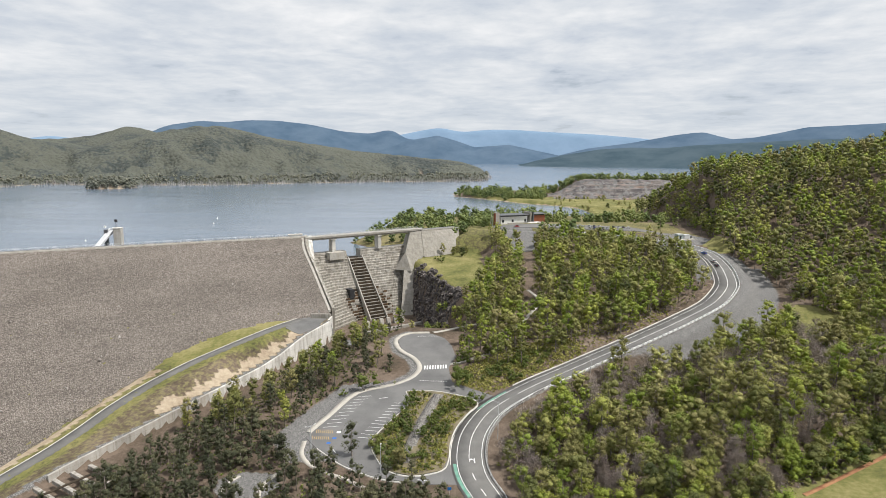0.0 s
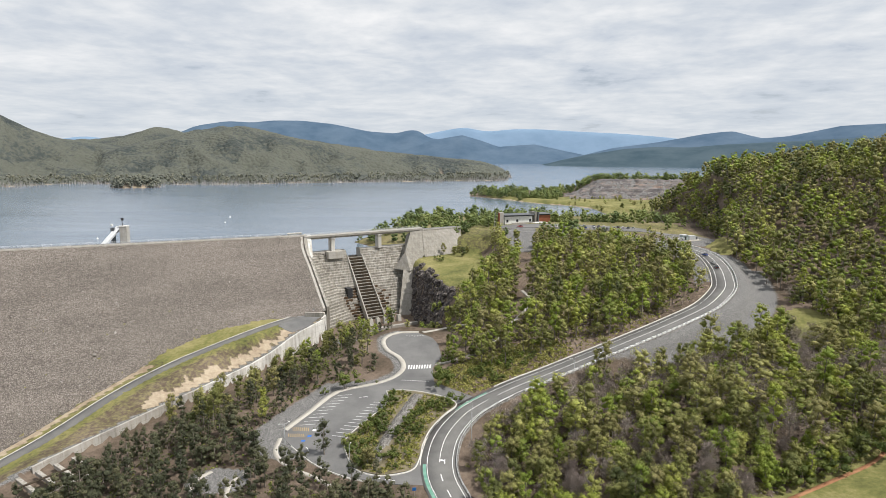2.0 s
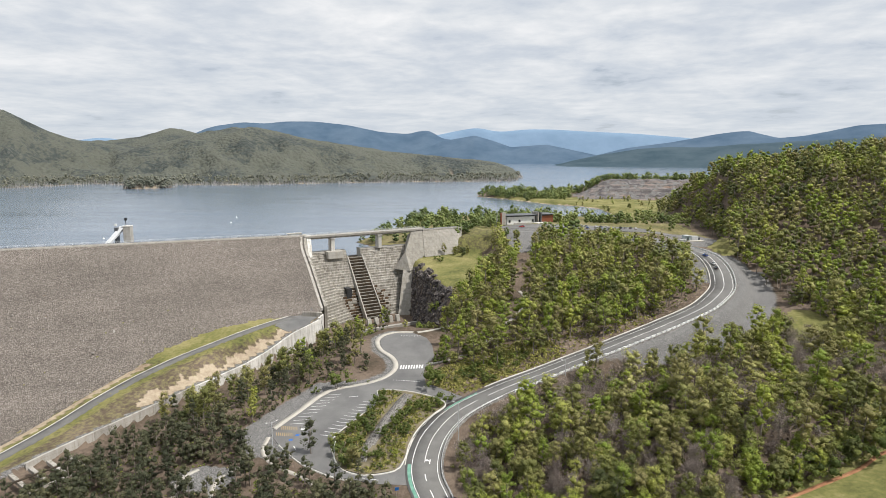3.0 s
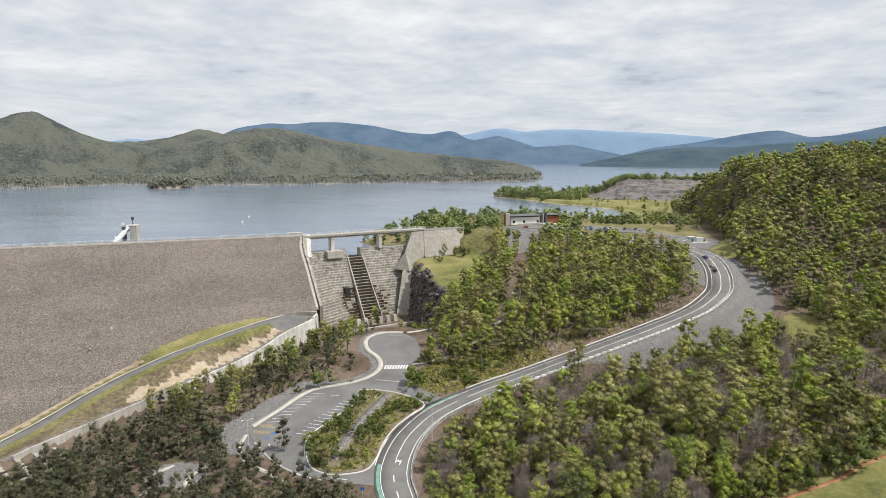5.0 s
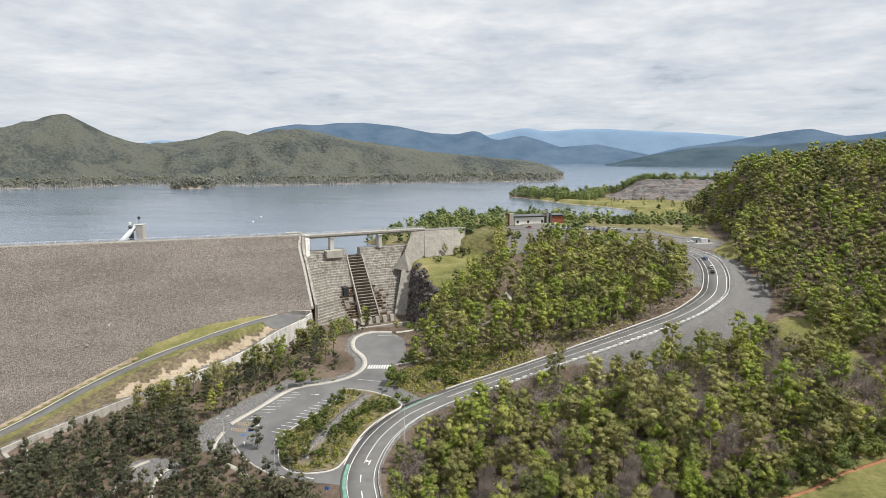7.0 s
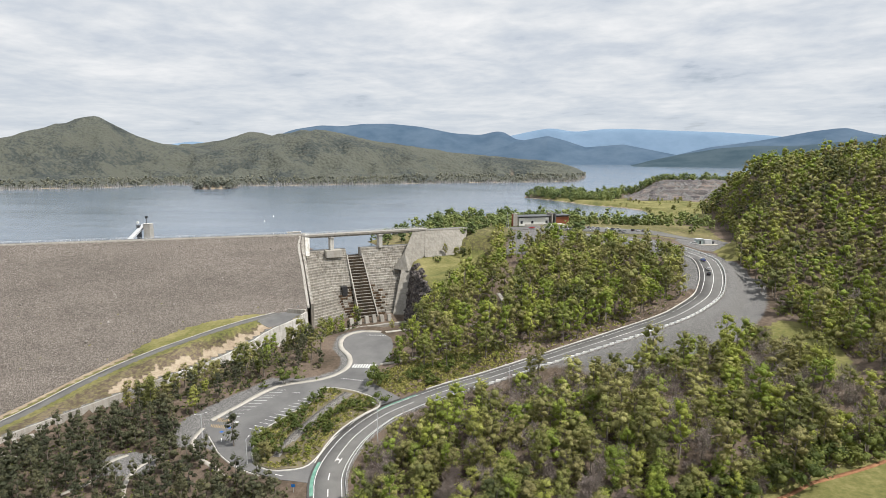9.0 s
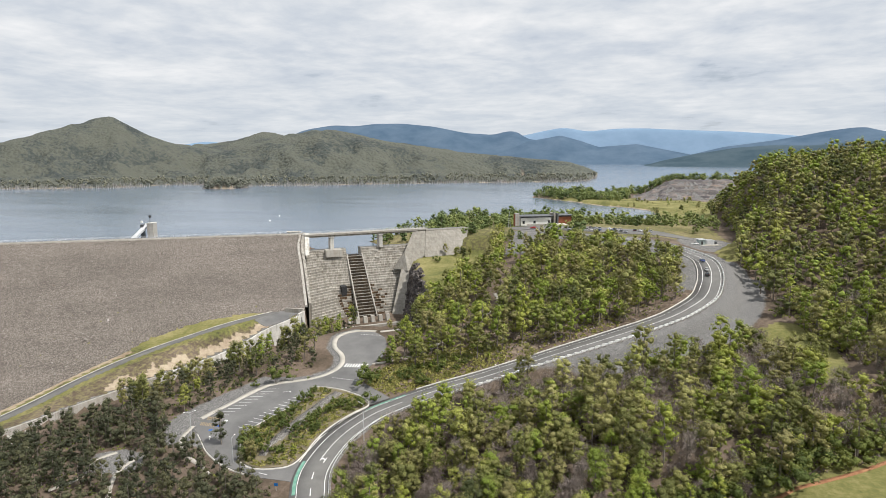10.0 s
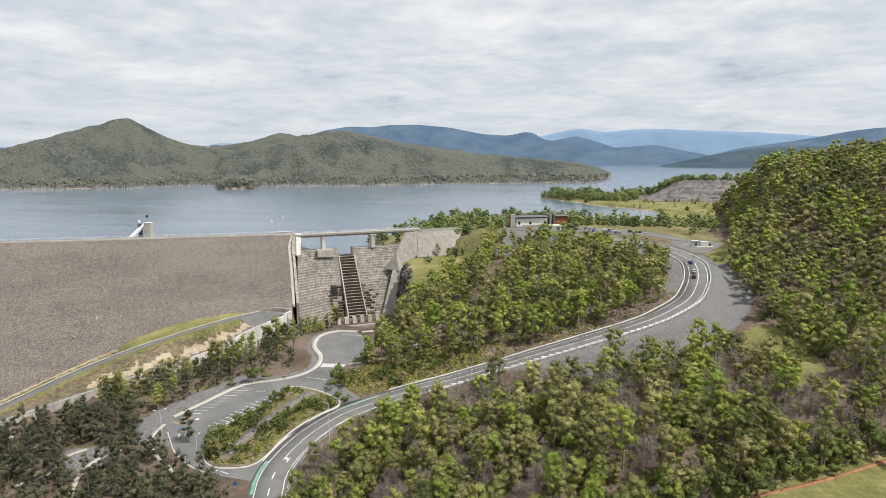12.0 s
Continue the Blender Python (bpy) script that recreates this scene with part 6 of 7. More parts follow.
def polar_scatter(rng, a0, a1, r0, r1, gap, keep):
    rr = np.arange(r0, r1, gap)
    xs, ys = [], []
    for r in rr:
        n = int((a1 - a0) * r * math.pi / 180 / gap)
        a = np.radians(rng.uniform(a0, a1, n))
        q = r + rng.uniform(-0.5, 0.5, n) * gap
        xs.append(HUB[0] + q * np.sin(a))
        ys.append(HUB[1] + q * np.cos(a))
    X, Y = np.concatenate(xs), np.concatenate(ys)
    Z = terrain(X, Y, False)
    ok = keep(X, Y, Z)
    return X[ok], Y[ok], Z[ok]


def dead_fringe():
    """Drowned trees along the far shores: bare pale stems standing in shallow water."""
    rng = np.random.default_rng(5)
    X, Y, Z = polar_scatter(rng, -50, 6, 1235, 1900, 5.0, lambda x, y, z: (z > WATER - 7) & (z < WATER + 2.5))
    keep = rng.random(len(X)) < np.where(rumple(X, Y, 160, 3, 2) > -0.1, 0.55, 0.15)
    X, Y, Z = X[keep], Y[keep], np.maximum(Z[keep], WATER - 1)
    X, Y, Z = X[:2600], Y[:2600], Z[:2600]
    n = len(X)
    h, w = rng.uniform(4, 10, n), rng.uniform(0.25, 0.5, n)
    base = np.c_[X, Y, Z]
    tri = np.array([(1, 0), (-0.5, 0.87), (-0.5, -0.87)])
    V = np.zeros((n, 6, 3))
    for k in range(3):
        V[:, k] = base + np.c_[tri[k, 0] * w, tri[k, 1] * w, np.zeros(n)]
        V[:, 3 + k] = base + np.c_[tri[k, 0] * w * 0.3 + rng.normal(0, 0.3, n), tri[k, 1] * w * 0.3, h]
    F = np.array([(0, 1, 4, 3), (1, 2, 5, 4), (2, 0, 3, 5)])[None] + 6 * np.arange(n)[:, None, None]
    pale = mottled("weathered_stems", (0.27, 0.25, 0.235), (0.42, 0.40, 0.385), 0.05, 0.8)
    tagged(new("drowned_trees", fast_mesh("drowned_trees", V.reshape(-1, 3), F.reshape(-1, 4), 4, (pale,))), "pale bare stems of drowned trees along the far shore", "dead trees", kind="stuff")


dead_fringe()


def keep_pen(x, y, z):
    k = (z > WATER + 0.6) & (x < 207) & (y > 425)
    k &= ~((x > 36) & (x < 168) & (y > 436) & (y < 482)) & ~((x > 38) & (x < 94) & (y > 470) & (y < 520))
    k &= ~((x > 140) & (y < 470)) & ~((x < 40) & (y < 455) & (x > -40) & (y < 400 + 0.7 * (x + 50)))
    k &= y < 705
    return np.where(k, np.where(rumple(x, y, 40, 5, 2) > -0.1, 0.95, 0.25) * np.where(x > 95, 0.4, 1.0), 0)


X, Y, Z = scatter(G, -80, 205, 425, 640, 7.4, keep_pen)
grove("shore_woodland", G, X, Y, Z, {"shore": 0.85, "scrub": 0.15}, "bright green bushy trees on the lake peninsula", (0.0, 1.0), (0.6, 1.5), leaf=M_SHORE)


def keep_spit(x, y, z):
    line = np.interp(x, [20, 60, 180, 420], [935, 895, 885, 925])
    belt = (y > line) & (z > WATER + 0.5) & ~((x > 172) & (y < 1018))
    patchy = np.where(rumple(x, y, 90, 6, 3) < np.where(x < 175, -0.25, -0.9), 0.12, 0.9)
    few = (z > WATER + 0.8) & (y > 690) & (y < 900) & (x > 150) & (rumple(x, y, 60, 6, 2) > 0.3)
    ledge = (x > 165) & (x < 420) & (y > 895) & (y < 918)
    return np.where(belt, patchy, np.where(ledge, 0.45, np.where(few, 0.5, 0.0))) * (x < 430)


def quarry_face():
    """Benches of grey and rusty bedded rock cut into the back of the spit."""
    xs, ys = np.arange(172, 426, 3.2), np.arange(908, 1022, 2.2)
    X, Y = np.meshgrid(xs, ys)
    bed = 1.6 * rumple(X, Y * 0.35, 16, 21, 3) + 0.8 * rumple(X, Y, 6, 22, 2)
    Z = terrain(X, Y) + 0.5 + bed * smooth01(175, 190, X) * smooth01(910, 930, Y)
    Z = np.where((np.abs(X - 299) > 123) | (Y < 910) | (Y > 1018), Z - 5, Z)
    n, k = X.shape
    i = np.arange(n * k).reshape(n, k)
    f = np.stack([i[:-1, :-1], i[:-1, 1:], i[1:, 1:], i[1:, :-1]], -1).reshape(-1, 4)
    ob = new("quarry_face", fast_mesh("quarry_face", np.stack([X, Y, Z], -1).reshape(-1, 3), f, 4, (M_STRATA,)))
    tagged(ob, "old quarry face of grey and rust-red bedded rock", "quarry", kind="structure")


quarry_face()
X, Y, Z = scatter(G, 20, 430, 690, 1090, 8.0, keep_spit)
_scrubby = (Y < 918) & (X > 150)
grove("shore_woodland", G, X[~_scrubby], Y[~_scrubby], Z[~_scrubby], {"shore": 1.0}, "belt of bushy trees along the grassy spit", (-0.1, 0.8), (0.55, 1.75), leaf=M_SHORE)
grove("shore_scrub", G, X[_scrubby], Y[_scrubby], Z[_scrubby], {"scrub": 0.5, "shore": 0.5}, "low bushes scattered over the grass flats", (0.05, 0.5), (0.5, 0.9))


far_rng = np.random.default_rng(12)
X, Y, Z = polar_scatter(far_rng, -52, 6, 1240, 2000, 11.0, lambda x, y, z: (z > WATER + 0.8) & (z < WATER + 13))
X, Y, Z = X[:2600], Y[:2600], Z[:2600]
grove("shore_woodland", far_rng, X, Y, Z, {"distant": 1.0}, "trees lining the shores across the lake, leaves greyed for haze", (0.2, 1.0), (0.4, 0.8), 140.0, leaf=M_FARLEAF)

X, Y, Z = polar_scatter(far_rng, -33.2, -28.4, 1290, 1372, 6.0, lambda x, y, z: z > WATER + 1.0)
grove("island_trees", far_rng, X, Y, Z, {"distant": 1.0}, "trees covering the small lake island, leaves greyed for haze", (-0.2, 0.5), (0.6, 1.0), 140.0, leaf=M_FARLEAF)

_field_edge = spline([(x, y, 0) for x, y in zip(FIELD_X[1:], FIELD_Y[1:])], 2.0)
_field_edge[:, 2] = terrain(_field_edge[:, 0], _field_edge[:, 1])
tagged(ribbon("track", _field_edge, -0.65, 0.6, mottled("red_earth", (0.20, 0.085, 0.045), (0.36, 0.19, 0.10), 0.3, 3.0), None, up=0.22, drop=0.5), "strip of bare orange-red earth along the mown field", "earth track", kind="structure")
for n in range(22):
    q = n / 21
    x = 112 + 78 * q + G.uniform(-1, 1)
    y = float(np.interp(x, FIELD_X, FIELD_Y)) + G.uniform(2.5, 7)
    plant("shrub", x, y, G.uniform(1.6, 3.6), label="large round dense bush beside the mown field")
# ---------------------------------------------------------------- garden planting
for x, y, kind, s in ((-30.3, 191.9, "sheoak_tree", 1.05), (-31.8, 235.6, "shrub", 2.6), (-39.5, 232.8, "shrub", 1.0), (5.8, 237.4, "shrub", 3.0), (7.4, 239.0, "shrub", 2.3), (12.0, 221.8, "shrub", 2.0), (8, 424, "wattle_tree", 0.8), (14, 419, "wattle_tree", 0.9), (17, 427, "wattle_tree", 0.8), (11, 431, "wattle_tree", 0.7),
                      (73.5, 236.5, "gum_tree", 1.2), (70.5, 235.5, "gum_tree", 0.85), (136.5, 257, "gum_tree", 0.78), (122.5, 257.5, "gum_tree", 0.5), (142, 262, "wattle_tree", 0.7), (149, 264, "wattle_tree", 0.5),
                      (-22.5, 196.1, "shrub", 1.8), (-20.0, 191.6, "shrub", 1.9), (-17.4, 185.2, "shrub", 1.9), (-10.5, 188.7, "shrub", 1.5), (-14.7, 206.2, "shrub", 1.3), (9.0, 255.7, "shrub", 1.6), (12.1, 259.3, "shrub", 1.4), (9.2, 262.7, "shrub", 1.5), (-3, 334, "wattle_tree", 1.0), (-8, 341, "wattle_tree", 0.9), (2, 340, "wattle_tree", 0.7), (-12, 327, "wattle_tree", 0.8), (-1, 345, "wattle_tree", 0.9), (-18, 350, "wattle_tree", 0.7), (-14.0, 183.4, "wattle_tree", 0.9), (-0.7, 188.4, "wattle_tree", 0.45), (-19.5, 240.6, "shrub", 0.5),
                      (0.7, 423, "gum_tree", 0.62), (-0.8, 404, "shrub", 1.5), (-3.4, 407, "shrub", 1.2), (7, 326, "wattle_tree", 0.9), (-2, 336, "wattle_tree", 0.8), (13, 330, "wattle_tree", 0.8), (2, 318, "gum_tree", 0.8), (10, 321, "wattle_tree", 0.9),
                      (-44, 335, "gum_tree", 0.8), (-49, 330, "gum_tree", 0.75), (9.5, 268, "wattle_tree", 0.6), (9, 276, "wattle_tree", 0.55), (9, 294, "wattle_tree", 0.8), (14, 301, "gum_tree", 0.75), (18, 290, "gum_tree", 0.7),
                      (15.5, 254, "wattle_tree", 0.62), (20, 262, "wattle_tree", 0.66), (26, 266, "wattle_tree", 0.7), (9.5, 246.5, "shrub", 1.2), (33, 270, "gum_tree", 0.7), (22, 310, "gum_tree", 0.9), (28, 300, "gum_tree", 0.85), (20, 322, "gum_tree", 0.7)):
    plant(kind, x, y, s, label="lone tree standing by the kerb" if kind != "shrub" and y > 228 and y < 240 else "")
rs = np.random.default_rng(8)
placed = 0
while placed < 92:
    x, y = rs.uniform(-24, 16), rs.uniform(174, 234)
    d = polygon_gap(ISLAND, np.array([x]), np.array([y]))[0]
    sd = nearest(_strip, np.array([x]), np.array([y]))[0][0]
    if d < -1.6 and abs(sd) > 2.4:
        plant("shrub", x, y, 0.4 + 1.1 * rs.random() ** 1.6, z=low_z(x, y) + 0.15)
        placed += 1
placed = 0
while placed < 60:
    x, y = rs.uniform(4, 50), rs.uniform(238, 262)
    rd = nearest(MAIN_ROAD, np.array([x]), np.array([y]))[0][0]
    if -24 < rd < -9.5 and polygon_gap(CAR_PARK, np.array([x]), np.array([y]))[0] > 1.5:
        plant("shrub", x, y, rs.uniform(0.4, 1.0) * (1.5 if placed % 4 == 0 else 1.0))
        placed += 1


def tussocks(name, n, inside, x0, x1, y0, y1, zf, label, mat, size=0.55):
    rng = np.random.default_rng(n)
    X, Y = rng.uniform(x0, x1, n), rng.uniform(y0, y1, n)
    ok = inside(X, Y)
    X, Y = X[ok], Y[ok]
    c = np.c_[X, Y, zf(X, Y) + 0.2]
    per = 7
    k = len(c)
    off = rng.normal(0, 1, (k * per, 3)) * (0.35, 0.35, 0.15) * size * 1.6
    p = np.repeat(c, per, 0) + off
    nrm = off / (np.linalg.norm(off, axis=1)[:, None] + 1e-6) + (0, 0, 0.6) + rng.normal(0, 0.3, off.shape)
    t = np.cross(nrm, rng.normal(0, 1, nrm.shape))
    t /= np.linalg.norm(t, axis=1)[:, None]
    b = np.cross(nrm, t)
    b /= np.linalg.norm(b, axis=1)[:, None]
    s = size * rng.uniform(0.5, 1.1, (k * per, 1))
    V = np.stack([p + t * s, p + b * s * 0.6, p - t * s, p - b * s * 0.6], 1).reshape(-1, 3)
    me = fast_mesh(name, V, np.arange(len(V)).reshape(-1, 4), 4, (mat,), tone=np.repeat(rng.uniform(0, 0.7, k), per * 4))
    tagged(new(name, me), label, "grass", kind="stuff")


tussocks("tussock_grass", 2200, lambda x, y: (polygon_gap(ISLAND, x, y) < -0.9) & (np.abs(nearest(_strip, x, y)[0]) > 2.9), -24, 17, 172, 235, lambda x, y: valley_z(x, y) + 0.16,
         "clumps of yellow-green tussock grass in the garden island", M_TUSSOCK)
tussocks("tussock_grass", 2600, lambda x, y: (nearest(MAIN_ROAD, x, y)[0] < -9) & (nearest(MAIN_ROAD, x, y)[0] > -27) & (polygon_gap(CAR_PARK, x, y) > 1.2), 3, 110, 228, 300,
         lambda x, y: terrain(x, y), "yellow-green tussock grass on the verge above the road", M_TUSSOCK)
tussocks("tussock_grass", 2600, lambda x, y: (nearest(MAIN_ROAD, x, y)[0] < -8) & (nearest(MAIN_ROAD, x, y)[0] > -30) & (polygon_gap(CAR_PARK, x, y) > 1.0), 2, 62, 234, 268,
         lambda x, y: terrain(x, y), "dense yellow-green tussock planting beside the crossing", M_TUSSOCK, 0.6)
tussocks("tussock_grass", 2600, lambda x, y: keep_left(x, y, 0) > 0, -120, 4, 160, 320, lambda x, y: terrain(x, y), "low scrub and grass under the trees by the channel", M_BUSH, 0.5)
tussocks("undergrowth", 3000, lambda x, y: keep_mid(x, y, 0) > 0, 5, 160, 255, 440, lambda x, y: terrain(x, y), "low undergrowth beneath the eucalypts", M_BUSH, 0.42)
tussocks("undergrowth", 5000, lambda x, y: (keep_mid(x, y, 0) > 0) & (nearest(MAIN_ROAD, x, y)[0] > -38), 5, 160, 255, 440, lambda x, y: terrain(x, y) + 0.3, "grey leafless undergrowth at the forest edge", M_DEAD, 0.45)
tussocks("undergrowth", 3500, lambda x, y: keep_right(x, y, 0) > 0, 20, 200, 145, 300, lambda x, y: terrain(x, y), "dry scrub and twigs beneath the wattles", M_DEAD, 0.4)


def cliff():
    """The dark rock cut below the lawn: broken ledges."""
    rng = np.random.default_rng(3)
    cl = thing("rock_cutting", label="dark broken rock face below the spillway lawn", category="rock face")
    for n in range(90):
        t = rng.random()
        y = 404 - 68 * t + rng.normal(0, 1.5)
        xb = float(np.interp(y, [336, 350, 378, 405], [-4, -9, -17, -30]))
        xe = float(np.interp(y, [336, 350, 378, 405], [12, 5, -6, -17]))
        q = rng.random()
        x = xb + (xe - xb) * q
        z = ground_at(x, y)
        bm = bmesh.new()
        bmesh.ops.create_icosphere(bm, subdivisions=2, radius=1.0)
        sx, sy, sz = rng.uniform(1.2, 2.6), rng.uniform(1.4, 3.0), rng.uniform(1.0, 2.6)
        o = rng.uniform(0, 90, 3)
        for v in bm.verts:
            f = 1 + 0.45 * noise.noise(v.co * 1.7 + Vector(o)) + 0.2 * noise.noise(v.co * 4 + Vector(o))
            v.co = Vector((v.co.x * sx * f, v.co.y * sy * f, v.co.z * sz * f))
        ob = part("boulder", bm, M_CLIFF, cl)
        ob.matrix_basis = pose(x, y, z + 0.1, rng.uniform(-15, 15), rng.uniform(-15, 15), rng.uniform(0, 360))


cliff()


def cliff_face():
    """Jagged dark rock laid bare on the steep cut between lawn and spillway."""
    xs, ys = np.arange(-36, 16, 0.8), np.arange(330, 412, 0.9)
    X, Y = np.meshgrid(xs, ys)
    X2 = X + 0.9 * rumple(X, Y, 5, 31, 3)
    Y2 = Y + 0.7 * rumple(X, Y, 4, 32, 3)
    Z0 = terrain(X, Y)
    steep = np.hypot(*np.gradient(Z0, 0.9, 0.8))
    Z = Z0 + 0.25 + 0.9 * np.abs(rumple(X, Y, 3.5, 33, 3))
    Z = np.where((steep < 0.55) | (Z0 > 19.5) | (Y < 332) | (Y > 410), Z0 - 1.6, Z)
    n, k = X.shape
    i = np.arange(n * k).reshape(n, k)
    f = np.stack([i[:-1, :-1], i[:-1, 1:], i[1:, 1:], i[1:, :-1]], -1).reshape(-1, 4)
    ob = new("rock_face", fast_mesh("rock_face", np.stack([X2, Y2, Z], -1).reshape(-1, 3), f, 4, (M_CLIFF,)))
    tagged(ob, "bare dark jagged rock cut below the lawn", "rock face", kind="structure")


cliff_face()

# ---------------------------------------------------------------- visitor centre
centre = thing("visitor_centre", pose(43, 484, ground_at(66, 488) + 0.1, 0, 0, 24), label="low white visitor centre with dark roof and red-brown wing", category="building")
part("tower_wall", boxed(0, 3.4, 0, 3, -1, 8.8, bevel=0.04), M_CONC_PALE, centre)
part("brick_panel", boxed(-0.5, 0, 0.2, 3, -1, 8.4), M_BRICKRED, centre)
hall = part("hall", boxed(5.0, 30, 0.8, 12, -1, 5.2, bevel=0.03), M_WHITE, centre)
part("roof", boxed(3.6, 31.5, -0.8, 13, 6.1, 6.6, bevel=0.05), M_ROOF, centre)
part("clerestory", boxed(5.3, 29.7, 1.2, 11.8, 5.2, 6.1), M_GLASS, hall)
for k in (0, 3, 7):
    w = part("window", boxed(6.2 + 3.0 * k, 8.0 + 3.0 * k, 0.74, 0.86, 0.6, 2.6), M_GLASS, hall)
    part("frame", boxed(6.1 + 3.0 * k, 8.1 + 3.0 * k, 0.70, 0.80, 2.6, 2.75), M_DARK, w)
for x in (31.6, 34.2):
    part("fin_wall", boxed(x, x + 1.0, -1.5, 9, -1, 8.4, bevel=0.03), M_CONC if x < 33 else M_ROOF, centre)
wing2 = part("east_wing", boxed(35.4, 47, 0.6, 11, -1, 5.4, bevel=0.03), M_BRICKRED, centre, "red-brown clad wing")
part("roof", boxed(35.2, 48, -0.6, 11.6, 6.4, 6.8, bevel=0.05), M_ROOF, centre)
part("window_band", boxed(36, 46.6, 0.7, 10.8, 5.4, 6.4), M_GLASS, wing2)
part("terrace", boxed(28, 40, -9, -0.2, -0.6, 0.35), M_CONC_WHITE, centre)
part("planter_wall", boxed(8, 26, -5.4, -4.8, -0.6, 0.9, bevel=0.03), M_CONC_PALE, centre)
lattice = thing("lattice_mast", pose(39, 478, ground_at(39, 478)), label="thin grey lattice mast beside the visitor centre", category="mast")
bm = bmesh.new()
for sx, sy in ((-1, -1), (1, -1), (1, 1), (-1, 1)):
    tube(bm, (sx * 0.8, sy * 0.8, 0), (sx * 0.15, sy * 0.15, 12), 0.07, 0.05, 5)
for k in range(8):
    z0, z1 = 1.5 * k, 1.5 * k + 1.5
    a0, a1 = 0.8 - 0.65 * z0 / 12, 0.8 - 0.65 * z1 / 12
    for (x0, y0), (x1, y1) in (((-1, -1), (1, -1)), ((1, -1), (1, 1)), ((1, 1), (-1, 1)), ((-1, 1), (-1, -1))):
        tube(bm, (x0 * a0, y0 * a0, z0), (x1 * a1, y1 * a1, z1), 0.03, 0.03, 4, False)
part("lattice", bm, M_STEEL, lattice)

UPPER = [(40, 474), (60, 468), (92, 456), (120, 445), (150, 436), (166, 440), (168, 452), (140, 464), (110, 474), (92, 481), (60, 483), (42, 482)]
upper = sheet("upper_car_park", UPPER, lambda x, y: ground_at(x, y) + 0.18, M_ASPHALT_OLD, None, 0.8, 4.0)
tagged(upper, "grey asphalt car park in front of the visitor centre", "car park", kind="structure")

# ---------------------------------------------------------------- cars


def build_car(paint, label):
    c = thing("car", label=label, category="car", group="cars")
    L, W = 2.2, 0.88
    prof = [(-L, 0.35), (-L, 0.78), (-L + 0.25, 0.92), (L - 1.35, 0.95), (L - 0.2, 0.80), (L, 0.62), (L, 0.35)]
    bm = bmesh.new()
    a = [bm.verts.new((x, -W, z)) for x, z in prof]
    b = [bm.verts.new((x, W, z)) for x, z in prof]
    bm.faces.new(a[::-1])
    bm.faces.new(b)
    for k in range(len(prof)):
        bm.faces.new((a[k], a[(k + 1) % len(prof)], b[(k + 1) % len(prof)], b[k]))
    bmesh.ops.recalc_face_normals(bm, faces=bm.faces[:])
    bmesh.ops.bevel(bm, geom=bm.edges[:], offset=0.06, segments=2, affect="EDGES")
    body = part("body", bm, paint, c, smooth=True)
    bm = bmesh.new()
    lo = [bm.verts.new(p) for p in ((-L + 0.2, -W + 0.06, 0.9), (L - 1.2, -W + 0.06, 0.93), (L - 1.2, W - 0.06, 0.93), (-L + 0.2, W - 0.06, 0.9))]
    hi = [bm.verts.new(p) for p in ((-L + 0.75, -W + 0.2, 1.42), (L - 2.1, -W + 0.2, 1.44), (L - 2.1, W - 0.2, 1.44), (-L + 0.75, W - 0.2, 1.42))]
    for k in range(4):
        bm.faces.new((lo[k], lo[(k + 1) % 4], hi[(k + 1) % 4], hi[k]))
    bm.faces.new(hi)
    part("window_glass", bm, M_GLASS, c)
    part("roof", boxed(-L + 0.72, L - 2.05, -W + 0.19, W - 0.19, 1.41, 1.50, bevel=0.04), paint, c)
    for x in (-1.35, 1.35):
        for y in (-W + 0.05, W - 0.05):
            bm = bmesh.new()
            tube(bm, (x, y - 0.11, 0.33), (x, y + 0.11, 0.33), 0.33, 0.33, 14)
            w = part("wheel", bm, M_DARK, c)
            bm = bmesh.new()
            tube(bm, (x, y - 0.12, 0.33), (x, y + 0.12, 0.33), 0.19, 0.19, 10)
            part("rim", bm, M_STEEL, w)
    for y in (-0.62, 0.62):
        part("headlight", boxed(L - 0.06, L + 0.01, y - 0.18, y + 0.18, 0.58, 0.72), M_WHITE, c)
        part("tail_light", boxed(-L - 0.01, -L + 0.06, y - 0.18, y + 0.18, 0.62, 0.78), RED_LENS, c)
    return c


RED_LENS = car_paint("red_lens", (0.35, 0.02, 0.02))
PAINTS = [("white", (0.75, 0.75, 0.74)), ("black", (0.015, 0.015, 0.018)), ("blue", (0.03, 0.09, 0.30)), ("silver", (0.42, 0.43, 0.45)), ("red", (0.42, 0.03, 0.03)), ("grey", (0.12, 0.125, 0.13))]
CARS = [build_car(car_paint(n + "_car_paint", c), n + " parked car with dark glass standing on asphalt") for n, c in PAINTS]


def put_car(k, x, y, z, yaw):
    if "placed" not in CARS[k]:
        CARS[k]["placed"] = 1
        CARS[k].matrix_basis = pose(x, y, z, 0, 0, yaw)
        return CARS[k]
    return copy_thing(CARS[k], pose(x, y, z, 0, 0, yaw))


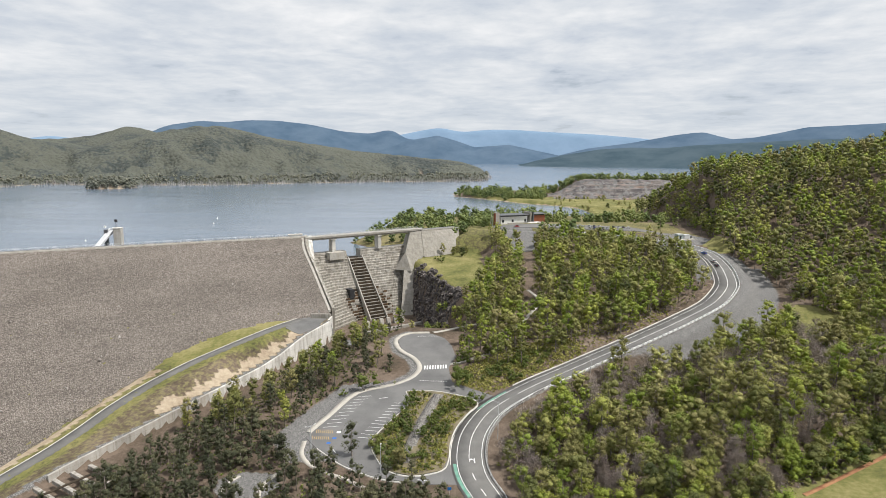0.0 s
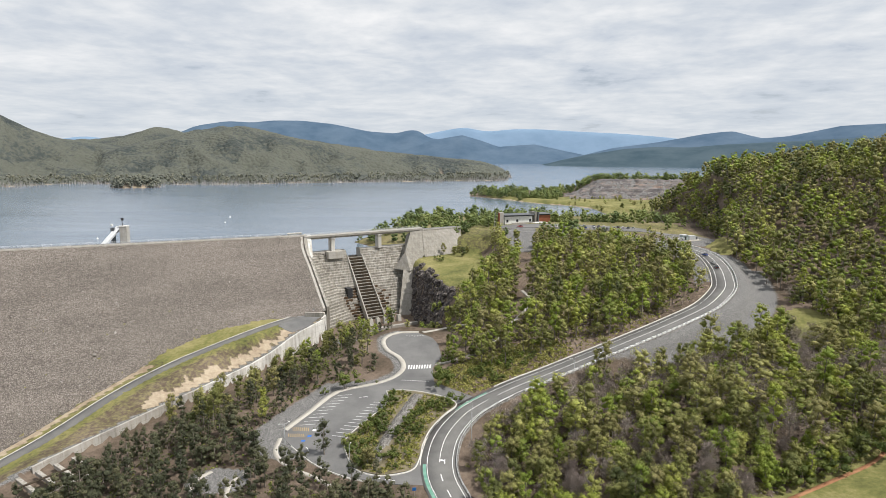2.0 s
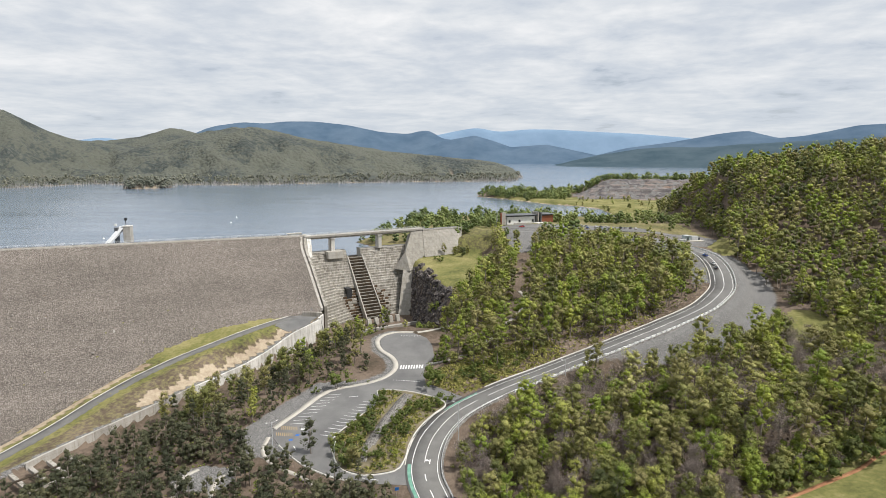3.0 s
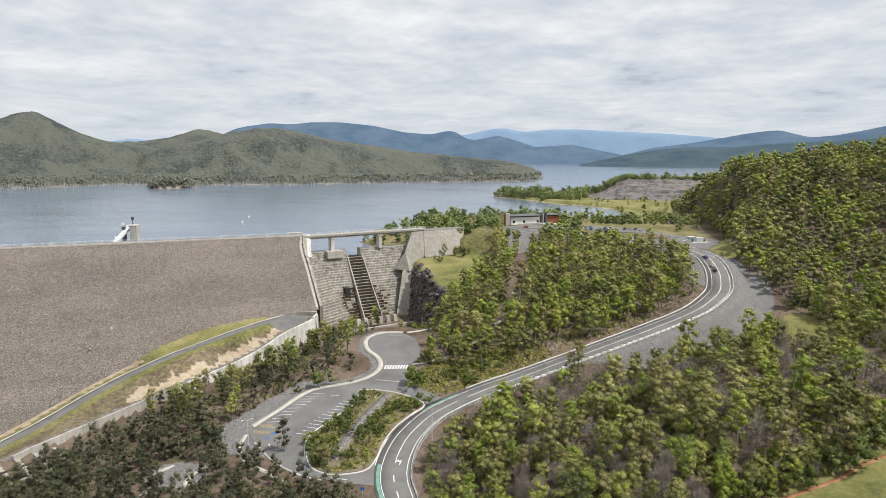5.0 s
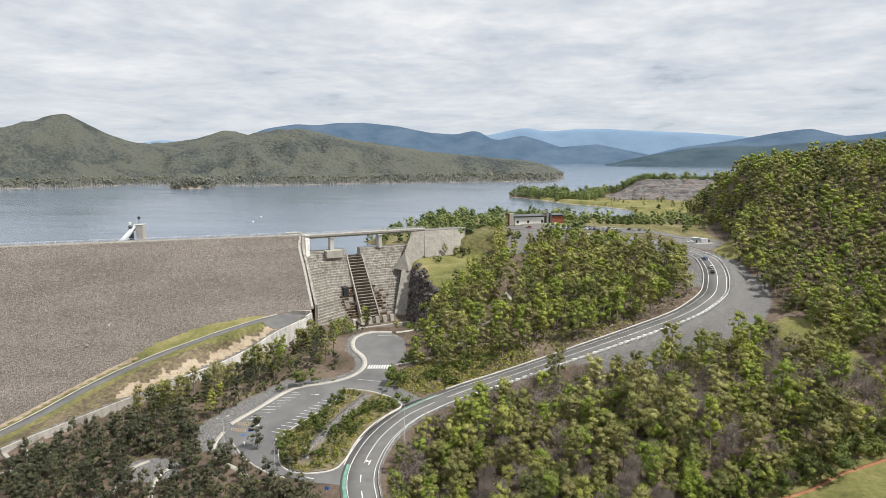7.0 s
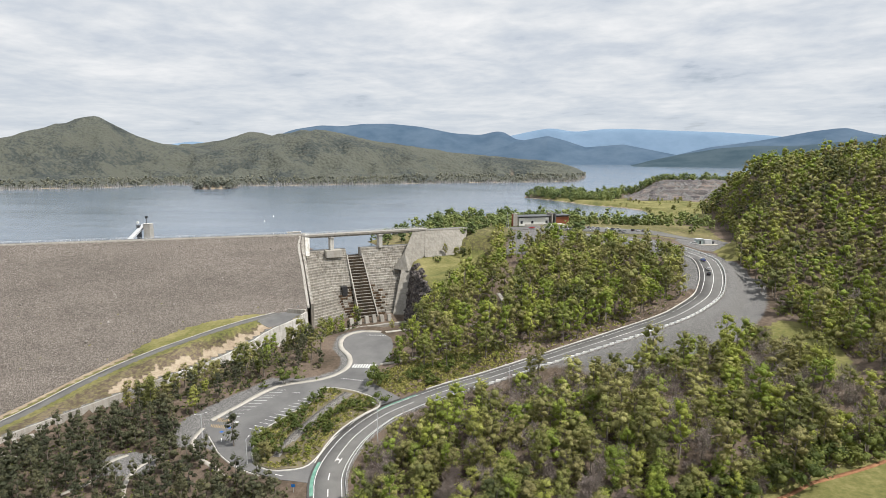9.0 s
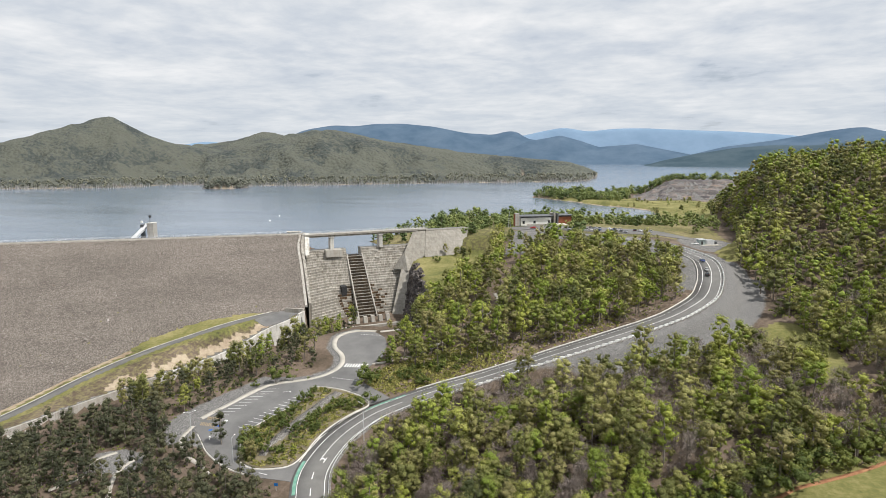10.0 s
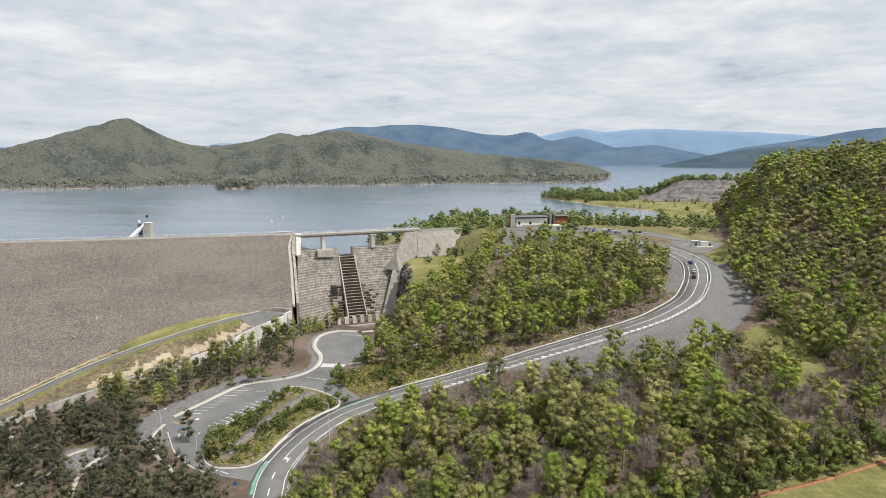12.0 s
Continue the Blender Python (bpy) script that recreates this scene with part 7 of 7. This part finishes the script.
for k, q, off in ((2, 313, -2.0), (0, 299, -2.0), (1, 292, -2.0)):
    p, yaw = along(MAIN_ROAD, q)
    s = np.array([math.sin(radians(yaw)), -math.cos(radians(yaw))])
    put_car(k, p[0] + s[0] * off, p[1] + s[1] * off, p[2] + 0.02, yaw)
rc = random.Random(4)
for k in range(15):
    x, y = 82 + 3.0 * k + rc.uniform(-0.3, 0.3), 464.5 - 1.05 * k
    if k not in (4, 9):
        put_car(rc.choice((0, 0, 3, 1, 5, 2)), x, y, ground_at(x, y) + 0.2, 70 + rc.uniform(-3, 3))
for k in range(13):
    x, y = 100 + 3.4 * k + rc.uniform(-0.3, 0.3), 468 - 1.2 * k
    if k not in (3, 7, 8):
        put_car(rc.choice((0, 0, 3, 0, 5, 1)), x, y, ground_at(x, y) + 0.2, 70 + rc.uniform(-3, 3))
put_car(4, 58, 470.5, ground_at(58, 470.5) + 0.2, 170)
put_car(0, 164, 420, ground_at(164, 420) + 0.05, 190)

# ---------------------------------------------------------------- pump kiosk
kz = ground_at(171, 426)
kiosk = thing("pump_kiosk", pose(171, 426, kz + 0.1, 0, 0, 15), label="small grey-white pump kiosk on a concrete slab", category="kiosk")
part("slab", boxed(-7, 8, -5.5, 5, -1.2, 0.15), M_FOOTPATH, kiosk)
part("cabin", boxed(-4.8, -0.8, -2, 2, 0.15, 3.4, bevel=0.04), mottled("pale_green_sheet", (0.30, 0.37, 0.36), (0.40, 0.46, 0.45), 0.5, 4.0, 0.5, 0.003), kiosk)
part("cabin", boxed(0.6, 5.4, -1.6, 2, 0.15, 2.9, bevel=0.04), M_STEEL, kiosk)
part("roof", boxed(-5.2, -0.4, -2.4, 2.4, 3.4, 3.6, bevel=0.03), M_STEEL, kiosk)
part("door", boxed(-3.4, -2.3, -2.06, -1.98, 0.15, 2.3), M_DARK, kiosk)
part("tank", boxed(6.0, 7.4, -1, 1, 0.15, 2.0, bevel=0.2), M_ROOF, kiosk)

# ---------------------------------------------------------------- lamp posts and small things


def lamp_post(x, y, h, label, yaw=0.0, arms=1, z=None):
    l = thing("street_lamp", pose(x, y, ground_at(x, y) if z is None else z, 0, 0, yaw), label=label, category="street lamp", group="street lamps")
    bm = bmesh.new()
    tube(bm, (0, 0, -0.3), (0, 0, h), 0.13, 0.075, 10)
    part("pole", bm, M_STEEL, l)
    for k in range(arms):
        s = -1 if k else 1
        bm = bmesh.new()
        tube(bm, (0, 0, h - 0.3), (1.6 * s, 0, h + 0.15), 0.05, 0.04, 8)
        arm = part("arm", bm, M_STEEL, l)
        part("lamp_head", boxed(min(1.5 * s, 2.2 * s), max(1.5 * s, 2.2 * s), -0.16, 0.16, h + 0.1, h + 0.24, bevel=0.04), M_WHITE, arm)


lamp_post(20.0, 200.0, 13.5, "tall galvanised street lamp behind the road guard rail", 160)
lamp_post(-45.2, 196.0, 9.5, "grey lamp post beside the accessible bays", 40, 2)
lamp_post(62, 239.5, 6.5, "short timber-grey pole at the road edge", 150)
lamp_post(-19.6, 181.8, 9.0, "slim lamp post at the car park loop", 90)
sign = thing("road_sign", pose(2.6, 169.5, ground_at(2.6, 169.5), 0, 0, 10), label="small blue road sign on a steel post", category="sign")
bm = bmesh.new()
tube(bm, (0, 0, -0.2), (0, 0, 2.6), 0.04, 0.04, 8)
part("post", bm, M_STEEL, sign)
part("panel", boxed(-0.6, 0.6, -0.05, -0.01, 1.6, 2.6, bevel=0.01), car_paint("sign_blue", (0.02, 0.15, 0.45)), sign)
